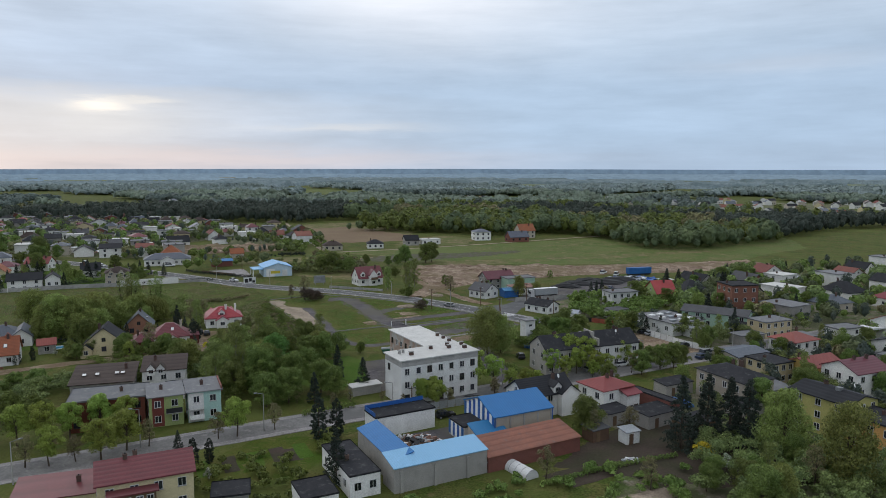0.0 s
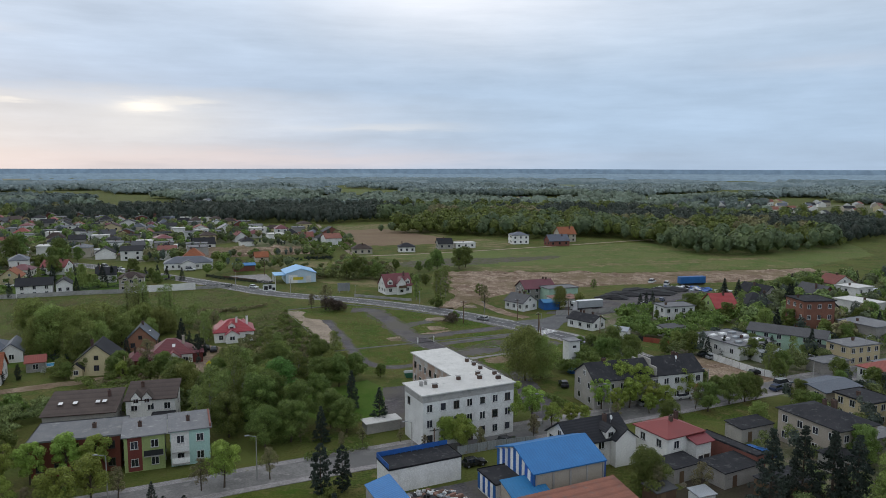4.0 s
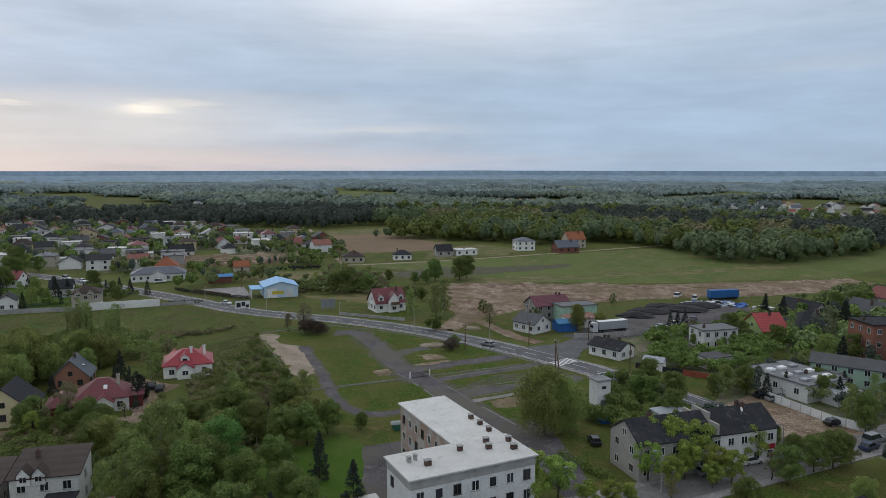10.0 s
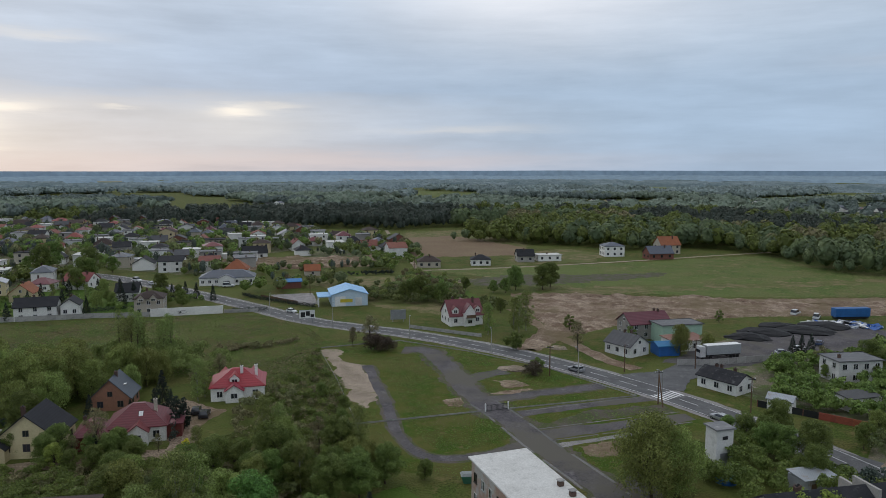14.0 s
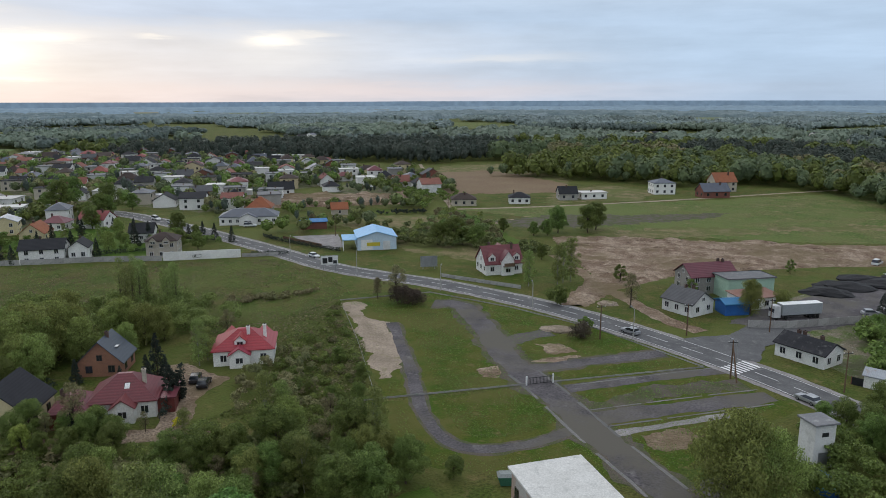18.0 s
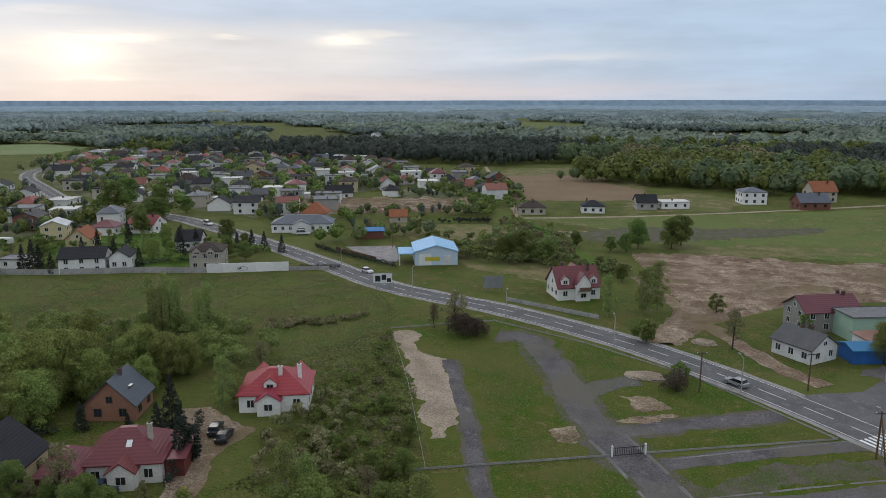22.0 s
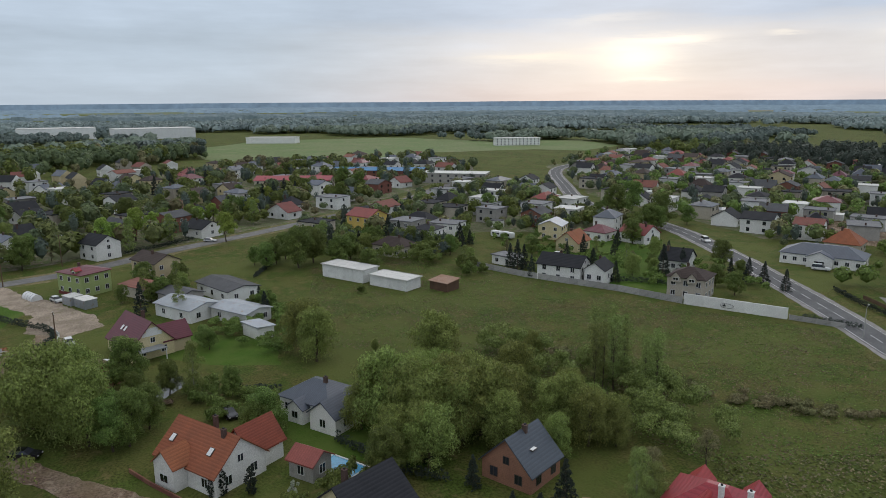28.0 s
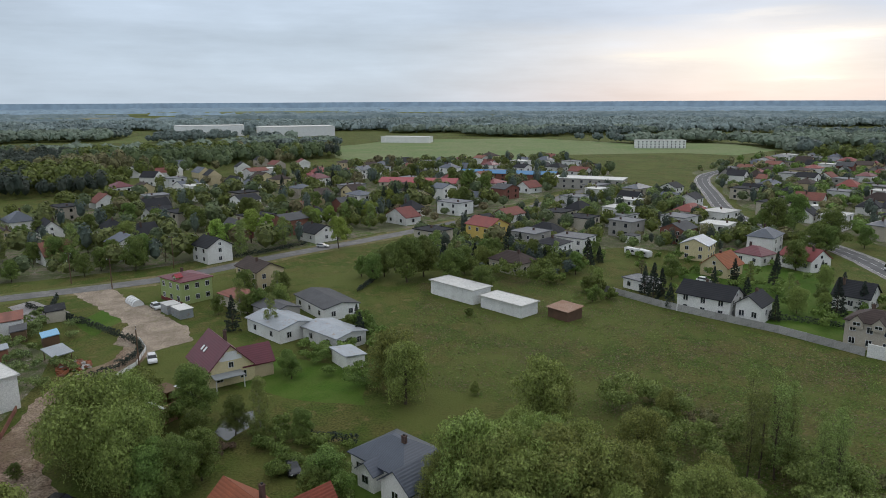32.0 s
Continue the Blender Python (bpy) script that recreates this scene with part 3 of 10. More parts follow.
def house(name, label, x, y, rot, w, d, h, roof, rise, wall_m, roof_m, axis="x", cols=(3, 2), rows=None, win=(1.2, 1.35), frame_m=None, chimneys=1, over=0.4,
          category="house", group="", sides="fblr", door_m=None, attic=True, plinth=None, chimney_m=None, bars=1, dish=False, far=False):
    """A building: local -y is its front (f), +y its back (b), -x and +x its sides (l, r)."""
    r = root(name, x, y, rot, 0, label, category, group)
    OCC.append((x, y, max(w, d) * 0.62))
    far = far or y > 285 or x < -195 or x > 95
    distant = math.hypot(x + 15, y - 80) > 330
    wall_bm = gable_wall(w, d, h, rise if roof == "gable" else 0, axis)
    if not distant:
        part("wall", wall_bm, wall_m, r)
    if roof == "shed" and rise > 0.4:
        bm = bmesh.new()
        ys = (d / 2) if axis == "y" else (-d / 2)
        v = [bm.verts.new(p) for p in ((-w / 2, -ys, h), (w / 2, -ys, h), (w / 2, ys, h + rise), (-w / 2, ys, h + rise), (w / 2, ys, h), (-w / 2, ys, h))]
        for f in ((0, 1, 2, 3), (2, 4, 5, 3), (0, 3, 5), (1, 4, 2)):
            bm.faces.new([v[i] for i in f])
        bmesh.ops.recalc_face_normals(bm, faces=bm.faces[:])
        part("upper_wall", bm, wall_m, r)
    part("roof", roof_mesh(roof, w, d, h, rise, axis, over), roof_m, r)
    if plinth:
        part("plinth", boxes((-w / 2 - 0.05, -d / 2 - 0.05, -0.3, w / 2 + 0.05, d / 2 + 0.05, 0.45)), plinth, r)
    rows = rows or max(1, round(h / 3.0))
    ww, wh = win
    rng = random.Random(hash((round(x), round(y))) % 1000)
    side = {"f": (0, -d / 2, 0, w, cols[0]), "b": (0, d / 2, 180, w, cols[0]), "l": (-w / 2, 0, -90, d, cols[1]), "r": (w / 2, 0, 90, d, cols[1])}
    for s in sides:
        sx, sy, turn, span, n = side[s]
        if n < 1:
            continue
        base = pose(sx, sy, 0, 0, 0, turn)
        pitch = span / n
        for k in range(rows):
            z = (h / rows) * k + max(0.75, (h / rows - wh) * 0.55)
            for c in range(n):
                u = -span / 2 + pitch * (c + 0.5)
                if distant:
                    k0, ww2 = len(wall_bm.verts), min(ww, pitch * 0.75)
                    f0 = len(wall_bm.faces)
                    box(wall_bm, u - ww2 / 2, -0.04, z, u + ww2 / 2, 0.05, z + wh)
                    wall_bm.verts.ensure_lookup_table()
                    wall_bm.faces.ensure_lookup_table()
                    for v in wall_bm.verts[k0:]:
                        v.co = base @ v.co
                    for f_ in wall_bm.faces[f0:]:
                        f_.material_index = 1
                    continue
                if s == "f" and k == 0 and c == n // 2 and door_m:
                    door(r, 1.0, 2.1, base @ pose(u, -0.02, 0.02), door_m)
                    continue
                window(r, min(ww, pitch * 0.75), wh, base @ pose(u, -0.02, z), frame_m, bars, not far and h > 4, far)
        if attic and not distant and roof == "gable" and rise > 2 and ((axis == "x" and s in "lr") or (axis == "y" and s in "fb")):
            window(r, min(1.0, ww), min(1.1, rise * 0.4), base @ pose(0, -0.02, h + 0.3), frame_m, bars, False, far)
    if distant:
        part("wall", wall_bm, wall_m, r).data.materials.append(GLASS)
    for k in range(chimneys):
        cx = (rng.uniform(-0.35, 0.35)) * w if roof != "gable" or axis == "x" else rng.uniform(-0.15, 0.15) * w
        cy = rng.uniform(-0.2, 0.2) * d
        top = h + rise + (0.7 if roof != "flat" else 0.9)
        ch = part("chimney", boxes((cx - 0.3, cy - 0.25, h + 0.1, cx + 0.3, cy + 0.25, top), (cx - 0.36, cy - 0.31, top, cx + 0.36, cy + 0.31, top + 0.1)), chimney_m or DKCHIM, r)
        if far:
            continue
        part("flue", boxes((cx - 0.12, cy - 0.1, top + 0.1, cx + 0.12, cy + 0.1, top + 0.3)), DKMETAL, ch)
    if dish:
        bm = bmesh.new()
        bmesh.ops.create_cone(bm, segments=12, radius1=0.08, radius2=0.42, depth=0.14, cap_ends=True)
        part("satellite_dish", bm, WHITEPAINT, r, at=pose(w * 0.3, -d * 0.2, h + rise * 0.6 + 1.2, 70, 0, 25))
        part("dish_mast", boxes((w * 0.3 - 0.03, -d * 0.2 - 0.03, h, w * 0.3 + 0.03, -d * 0.2 + 0.03, h + rise * 0.6 + 1.1)), METAL, r)
    return r

# ---- plants ----
LEAF = {
    "street": leaf_mat("young_lime_leaves", (0.29, 0.365, 0.072), (0.235, 0.312, 0.062)),
    "bud": leaf_mat("budding_twigs", (0.225, 0.19, 0.105), (0.195, 0.195, 0.088)),
    "broad": leaf_mat("green_leaves", (0.14, 0.194, 0.048), (0.19, 0.242, 0.061)),
    "garden": leaf_mat("mixed_garden_leaves", (0.158, 0.204, 0.078), (0.222, 0.266, 0.09)),
    "willow": leaf_mat("willow_leaves", (0.25, 0.292, 0.08), (0.21, 0.256, 0.07)),
    "birch": leaf_mat("birch_leaves", (0.232, 0.285, 0.082), (0.2, 0.252, 0.074)),
    "dark": leaf_mat("conifer_needles", (0.034, 0.048, 0.038), (0.050, 0.062, 0.046)),
    "chestnut": leaf_mat("chestnut_leaves", (0.110, 0.205, 0.046), (0.142, 0.236, 0.054)),
    "white": leaf_mat("white_blossom", (0.55, 0.56, 0.50), (0.22, 0.26, 0.14)),
    "yellow": leaf_mat("yellow_blossom", (0.62, 0.50, 0.03), (0.45, 0.40, 0.04)),
    "brush": leaf_mat("dark_brushwood", (0.075, 0.055, 0.045), (0.100, 0.078, 0.048)),
    "wood": leaf_mat("woodland_leaves", (0.112, 0.15, 0.078), (0.168, 0.206, 0.092), 0.18, 0.35),
    "pinewood": leaf_mat("pine_wood_needles", (0.08, 0.108, 0.09), (0.118, 0.144, 0.112), 0.18, 0.35),
    # next four: distance haze mixed into the leaf colours, paler and bluer
    "hazewood": leaf_mat("hazed_wood_leaves", (0.228, 0.288, 0.222), (0.282, 0.338, 0.256), 0.08, 0.3),
    "hazepine": leaf_mat("hazed_pine_needles", (0.172, 0.22, 0.204), (0.208, 0.256, 0.228), 0.08, 0.3),
    "farhazewood": leaf_mat("far_hazed_leaves", (0.285, 0.35, 0.338), (0.325, 0.388, 0.366), 0.06, 0.2),
    "farhazepine": leaf_mat("far_hazed_needles", (0.24, 0.3, 0.302), (0.28, 0.338, 0.332), 0.06, 0.2),
    "reed": leaf_mat("dry_reeds", (0.26, 0.19, 0.13), (0.20, 0.15, 0.10)),
    "grass": leaf_mat("grass_tufts", (0.105, 0.165, 0.03), (0.14, 0.178, 0.04)),
    "straw": leaf_mat("last_years_grass", (0.215, 0.168, 0.1), (0.18, 0.146, 0.086)),
}


def leaves(rng, blobs, n, size, droop=0.0, flat=1.0):
    """Corner points of n small leaf clumps over the given balls (x, y, z, r), facing outwards with some disorder."""
    b = np.array(blobs)
    pick = rng.choice(len(b), n, p=b[:, 3] ** 2 / (b[:, 3] ** 2).sum())
    d = rng.normal(size=(n, 3))
    d /= np.linalg.norm(d, axis=1, keepdims=True)
    d[:, 2] = np.where(d[:, 2] < -0.35, -d[:, 2], d[:, 2])
    r = b[pick, 3] * (0.55 + 0.58 * rng.random(n) ** 0.7)
    c = b[pick, :3] + d * r[:, None] * np.array([1, 1, flat])
    nrm = d + rng.normal(scale=0.42, size=(n, 3))
    nrm /= np.linalg.norm(nrm, axis=1, keepdims=True)
    u = np.cross(nrm, rng.normal(size=(n, 3)))
    u /= np.linalg.norm(u, axis=1, keepdims=True)
    v = np.cross(nrm, u)
    s = size * rng.uniform(0.55, 1.35, n)[:, None]
    if droop:
        v[:, 2] -= droop
    return np.stack([c - u * s * 0.5 - v * s * 0.4, c + u * s * 0.55 - v * s * 0.3, c - u * s * 0.05 + v * s * 0.6], 1)


def quads_mesh(name, q, material):
    n, k = q.shape[:2]
    me = bpy.data.meshes.new(name)
    me.vertices.add(k * n)
    me.vertices.foreach_set("co", q.reshape(-1).astype(np.float32))
    me.loops.add(k * n)
    me.loops.foreach_set("vertex_index", np.arange(k * n, dtype=np.int32))
    me.polygons.add(n)
    me.polygons.foreach_set("loop_start", np.arange(0, k * n, k, dtype=np.int32))
    me.update(calc_edges=True)
    me.materials.append(material)
    return me


KINDS = {
    # label, leaf, height, trunk height, crown radius, balls, clumps, clump size, bark
    "street": ("lime tree in fresh light green leaf beside the street", "street", 7.0, 1.9, 2.6, 20, 4600, 0.2, BARK),
    "bud": ("small tree with brown budding twigs", "bud", 6.5, 1.6, 2.0, 20, 1500, 0.17, BARK),
    "broad": ("broadleaf tree in spring green leaf", "broad", 10.0, 1.2, 3.9, 34, 8200, 0.25, BARK),
    "willow": ("willow with drooping yellow-green twigs", "willow", 10.0, 1.4, 3.8, 32, 7600, 0.23, BARK),
    "willowbig": ("large spreading willow in yellow-green leaf", "willow", 12.0, 1.5, 5.4, 46, 12500, 0.26, BARK),
    "birch": ("slender birch with pale trunk and thin leaves", "birch", 13.0, 1.6, 2.3, 30, 4600, 0.2, BIRCHBARK),
    "alder": ("tall thin alder in thin fresh leaf", "birch", 14.0, 2.4, 1.7, 40, 2400, 0.17, BARK),
    "chestnut": ("horse chestnut in full bright green leaf", "chestnut", 12.0, 1.2, 3.7, 30, 7500, 0.26, BARK),
    "pine": ("young pine with green needles", "broad", 6.0, 0.6, 2.0, 16, 2200, 0.22, BARK),
    "blossom": ("small fruit tree in white blossom", "white", 3.5, 0.9, 1.3, 10, 500, 0.24, BARK),
    "forsythia": ("forsythia bush in yellow bloom", "yellow", 2.6, 0.3, 1.5, 10, 600, 0.24, BARK),
    "darkbush": ("dense round dark bush", "broad", 3.0, 0.3, 1.8, 14, 2200, 0.22, BARK),
    "brush": ("low heap of dark leafless brushwood", "brush", 2.4, 0.2, 2.4, 16, 2200, 0.18, BARK),
    "spruce": ("tall dark green spruce", "dark", 12.0, 0.8, 3.2, 0, 3600, 0.27, BARK),
    "thujabig": ("tall dark evergreen column", "dark", 7.0, 0.2, 1.5, 0, 3200, 0.22, BARK),
}
TREES = {}


def tree_meshes(kind, var):
    label, leaf, h, th, r, nb, n, size, bark = KINDS[kind]
    seed = sum(map(ord, kind)) * 7 + var
    rng = np.random.default_rng(seed)
    py = random.Random(seed)
    bm = bmesh.new()
    balls = []
    if nb == 0:
        tube(bm, (0, 0, -0.3), (0, 0, h * 0.95), 0.02 * h, 0.03, 6)
        n_l = 26
        for k in range(n_l):
            f = (k + 0.5) / n_l
            z = th + (h - th) * f
            rr = r * ((1 - f) ** 0.85) if kind == "spruce" else r * math.sin(math.pi * min(1, 0.12 + f * 0.88)) ** 0.55
            for j in range(7):
                a = py.uniform(0, 2 * math.pi)
                q = rr * py.uniform(0.45, 1.0)
                balls.append((q * math.cos(a), q * math.sin(a), z - 0.18 * q, 0.10 * r + 0.09 * rr))
                if kind == "spruce" and j < 3:
                    tube(bm, (0, 0, z), (q * math.cos(a), q * math.sin(a), z - 0.2 * q), 0.04, 0.01, 3)
        q = leaves(rng, balls, int(n * 1.7), size * 0.92, 0.25, 0.6)
    else:
        lean = (py.uniform(-0.25, 0.25), py.uniform(-0.25, 0.25))
        top = (lean[0] * 2, lean[1] * 2, h * 0.7)
        slim = kind in ("birch", "alder")
        fat = 0.45 if slim else 1.0
        tube(bm, (0, 0, -0.3), (lean[0], lean[1], th), 0.024 * h * fat, 0.018 * h * fat, 7)
        tube(bm, (lean[0], lean[1], th), top, 0.018 * h * fat, 0.006 * h * fat, 6)
        for k in range(nb):
            f = (k + 0.5) / nb
            z = th * 0.85 + (h - th * 0.85) * (f if slim else 0.06 + 0.86 * f ** 0.9)
            env = r * (math.sin(math.pi * (0.16 + 0.80 * f)) ** 0.6)
            a = k * 2.399 + py.uniform(-0.5, 0.5)
            q = env * py.uniform(0.25, 0.98)
            br = r * (py.uniform(0.32, 0.5) if slim else py.uniform(0.2, 0.4))
            c = (q * math.cos(a), q * math.sin(a), min(z, h - br * 0.7))
            balls.append((*c, br))
            s0 = th + (c[2] - th) * 0.45
            s = (lean[0], lean[1], max(th * 0.7, min(s0, h * 0.68)))
            tube(bm, s, c, 0.006 * h * fat * fat, 0.012, 4)
        q = leaves(rng, balls, int(n * 1.8), size * 0.9, 0.5 if "willow" in kind else 0.0)
        if "willow" in kind:
            low = rng.random(len(q)) < 0.30
            q[low, :, 2] -= (rng.random(low.sum()) * h * 0.22)[:, None]
            q[:, :, 2] = np.maximum(q[:, :, 2], 0.3)
    return ob_mesh("trunk", bm, bark), quads_mesh("crown", q, LEAF[leaf])


tree_rng = random.Random(11)


def tree(kind, x, y, s=1.0):
    var = tree_rng.randrange(3)
    if (kind, var) not in TREES:
        TREES[kind, var] = tree_meshes(kind, var)
    label = KINDS[kind][0]
    bush = kind in ("darkbush", "forsythia", "brush")
    name = {"street": "lime_tree", "birch": "birch_tree", "willow": "willow_tree", "willowbig": "willow_tree", "alder": "alder_tree", "bud": "budding_tree", "chestnut": "chestnut_tree", "pine": "pine_tree", "blossom": "fruit_tree"}.get(kind, "tree")
    o = root("bush" if bush else "conifer" if KINDS[kind][5] == 0 else name, x, y, tree_rng.uniform(0, 360), 0, label, "bush" if bush else "tree", "trees")
    w = s * tree_rng.uniform(0.9, 1.12) if s < 1.25 else s * 0.95
    o.scale = (w, w, s)
    tm, cm = TREES[kind, var]
    part("trunk", tm, None, o)
    part("crown", cm, None, o)
    return o


def inside(p, poly):
    x, y = p
    hit = False
    for i in range(len(poly)):
        (x0, y0), (x1, y1) = poly[i], poly[i - 1]
        if (y0 > y) != (y1 > y) and x < (x1 - x0) * (y - y0) / (y1 - y0) + x0:
            hit = not hit
    return hit


def thicket(name, label, poly, count, h, r, leaf, clumps, size, seed, category="wood", avoid=None, trunks=False):
    """Many crowns in one piece, over a stretch of the plan; uneven in height and width."""
    rng = np.random.default_rng(seed)
    xs, ys = [p[0] for p in poly], [p[1] for p in poly]
    out, made, tries = [], 0, 0
    while made < count and tries < count * 12:
        tries += 1
        x, y = rng.uniform(min(xs), max(xs)), rng.uniform(min(ys), max(ys))
        if not inside((x, y), poly) or (avoid and avoid(x, y)):
            continue
        made += 1
        hh = h * rng.uniform(0.6, 1.25)
        rr = r * rng.uniform(0.6, 1.3)
        balls = [(x, y, hh * 0.62, rr * 0.75)]
        for k in range(5):
            a, q = rng.uniform(0, 6.28), rr * rng.uniform(0.3, 0.85)
            balls.append((x + q * math.cos(a), y + q * math.sin(a), hh * rng.uniform(0.35, 0.85), rr * rng.uniform(0.3, 0.55)))
        if clumps < 200:
            out.append(leaves(rng, [(x, y, hh * 0.58, rr * 0.5), *[(b[0], b[1], b[2], b[3] * 0.6) for b in balls[1:]]], 40, rr * 0.5, 0.0, max(0.6, hh * 0.35 / rr)))
        out.append(leaves(rng, balls, int(clumps * 1.7), size * 0.95, 0.0, max(0.6, hh * 0.35 / rr)))
    q = np.concatenate(out)
    q[:, :, 2] = np.maximum(q[:, :, 2], 0.05)
    return tagged(new(name, quads_mesh(name, q, LEAF[leaf])), label, category, "", "stuff")


def tufts(name, label, poly, count, size, leaf, seed, avoid=None, clump=0.0):
    """Blades and tufts of grass, each a small leaning leaf. clump: how far they gather in patches."""
    rng = np.random.default_rng(seed)
    xs, ys = [p[0] for p in poly], [p[1] for p in poly]
    pts = []
    tries = 0
    while len(pts) < count and tries < count * 8:
        tries += 1
        x, y = rng.uniform(min(xs), max(xs)), rng.uniform(min(ys), max(ys))
        if clump and noise.noise((x / 9, y / 9, seed)) + 0.5 * noise.noise((x / 3, y / 3, seed)) < clump * 0.4 + 0.45 * rng.normal():
            continue
        if inside((x, y), poly) and not (avoid and avoid(x, y)):
            pts.append((x, y, 0.03))
    c = np.array(pts)
    n = len(c)
    a = rng.uniform(0, 2 * math.pi, n)
    u = np.stack([np.cos(a), np.sin(a), np.zeros(n)], 1)
    w = np.stack([-np.sin(a), np.cos(a), np.zeros(n)], 1)
    s = size * rng.uniform(0.5, 1.4, n)[:, None]
    tip = c + w * s * rng.uniform(0.2, 1.0, n)[:, None] + np.array([0, 0, 1.0]) * s * 0.34
    q = np.stack([c - u * s * 0.5, c + u * s * 0.5, tip], 1)
    return tagged(new(name, quads_mesh(name, q, LEAF[leaf])), label, "grass", "", "stuff")

# ---- land and roads ----


def build_ground():
    bm = bmesh.new()
    rings = [0, 60, 150, 320, 700, 1500, 3000, 4800]
    prev = None
    for r in rings:
        cur = [bm.verts.new((-60 + r * math.cos(2 * math.pi * k / 64), 180 + r * math.sin(2 * math.pi * k / 64), 0)) for k in range(64)] if r else [bm.verts.new((-60, 180, 0))]
        if prev:
            for k in range(64):
                j = (k + 1) % 64
                if len(prev) == 1:
                    bm.faces.new((prev[0], cur[k], cur[j]))
                else:
                    bm.faces.new((prev[k], cur[k], cur[j], prev[j]))
        prev = cur
    tagged(new("ground", ob_mesh("ground", bm, GRASS)), "green and brownish meadow land reaching to the horizon", "ground", "", "structure")


def rough_ground(name, poly, amp, cell, material, label, category="earth", seed=1.0, tall=6.0):
    """Churned ground: low ridges and hollows that sink into the land at the edge."""
    xs, ys = [p[0] for p in poly], [p[1] for p in poly]
    x0, y0 = min(xs), min(ys)
    nx, ny = int((max(xs) - x0) / cell) + 2, int((max(ys) - y0) / cell) + 2
    verts, keep = [], []
    for j in range(ny):
        for i in range(nx):
            x, y = x0 + i * cell, y0 + j * cell
            ins = inside((x, y), poly)
            u, v = (x * 0.80 + y * 0.6), (-x * 0.6 + y * 0.80)
            h = 1 - abs(noise.noise((u / (tall * 2.6), v / tall, seed))) * 2
            h = max(0.0, h) ** 2 + 0.45 * noise.noise((x / 2.6, y / 2.6, seed + 3)) + 0.25 * noise.noise((x / 1.1, y / 1.1, seed + 5))
            verts.append((x + 0.3 * cell * noise.noise((x, y, 9)), y + 0.3 * cell * noise.noise((x, y, 12)), 0.06 + amp * max(0.0, h) if ins else -0.02))
            keep.append(ins)
    faces = []
    for j in range(ny - 1):
        for i in range(nx - 1):
            k = j * nx + i
            if keep[k] or keep[k + 1] or keep[k + nx] or keep[k + nx + 1]:
                faces.append((k, k + 1, k + nx + 1, k + nx))
    me = bpy.data.meshes.new(name)
    me.from_pydata(verts, [], faces)
    me.materials.append(material)
    return tagged(new(name, me), label, category, "", "structure")


build_ground()
STREET = [(-150, 30), (-75.8, 76.5), (-23, 110.8), (28.5, 143), (57, 161.8), (85, 179.8), (140, 215), (230, 270), (330, 330)]
MAIN = [(-600, 640), (-491, 477), (-448, 425), (-374, 379), (-315, 346), (-280, 339), (-237, 331), (-207.9, 319.6), (-176.3, 304.9), (-134, 282.8), (-98.9, 263.6), (-64.1, 254.6), (-36.5, 243.4), (-15, 230.6), (5.5, 214.7), (19.1, 201.8), (33, 185.5), (44, 169.5), (53, 159)]
AVENUE = [(-215, -60), (-240, 30), (-250.8, 77.7), (-262, 117.8), (-283, 149), (-303, 183), (-329, 223), (-363, 273), (-400, 310), (-440, 360)]
LANE = [(-70, 158.5), (-79.4, 156.4), (-98.7, 145.4), (-118, 131), (-138, 115), (-156.2, 105.5), (-165.4, 106.9), (-181, 108.4), (-193, 115.5), (-206, 119)]
DIRTROAD = [(-257, 98), (-240, 106), (-224.6, 115), (-207, 121)]
ribbon("pavement", STREET, 9.4, 0.10, PAVING, "grey concrete pavement beside the street", "pavement", off=0, thick=0.12)
ribbon("road_street", STREET, 6.2, 0.115, WORNASPHALT, "grey asphalt street between kerbs and trees", "road", step=2.5)
ribbon("road_shoulder", MAIN, 9.6, 0.05, PAVING, "pale gravel shoulder along the main road", "pavement", ragged=0.25)
ribbon("road_main", MAIN, 7.2, 0.09, ASPHALT, "long grey asphalt main road with white markings", "road", thick=0.06)
ribbon("road_centre_line", MAIN, 0.16, 0.096, WHITEPAINT, "dashed white centre line", "road marking", dash=(4, 4), step=1.0)
ribbon("road_edge_line", MAIN, 0.14, 0.096, WHITEPAINT, "white edge line", "road marking", off=3.3, step=3)
ribbon("road_edge_line", MAIN, 0.14, 0.096, WHITEPAINT, "white edge line", "road marking", off=-3.3, step=3)
ribbon("road_avenue", AVENUE, 6.5, 0.09, WORNASPHALT, "straight asphalt road lined with trees", "road", thick=0.06)
ribbon("verge_avenue", AVENUE, 12.0, 0.03, DRYGRASS, "dry grass verge along the road", "verge", ragged=0.5)
ribbon("road_lane", LANE, 4.2, 0.05, DIRT, "unpaved sandy lane", "road", ragged=0.5)
ribbon("road_lane", LANE[4:], 6.6, 0.046, DIRT, "wide unpaved stretch of the sandy lane", "road", ragged=0.8)
ribbon("road_dirt", DIRTROAD, 9.0, 0.055, SAND, "wide sandy dirt road", "road", ragged=0.9)
sheet("road_yard", [(-216, 112), (-205, 112), (-197, 120), (-203, 128), (-214, 126), (-226, 117)], 0.06, SAND, "sandy turning place", "road", ragged=0.5)
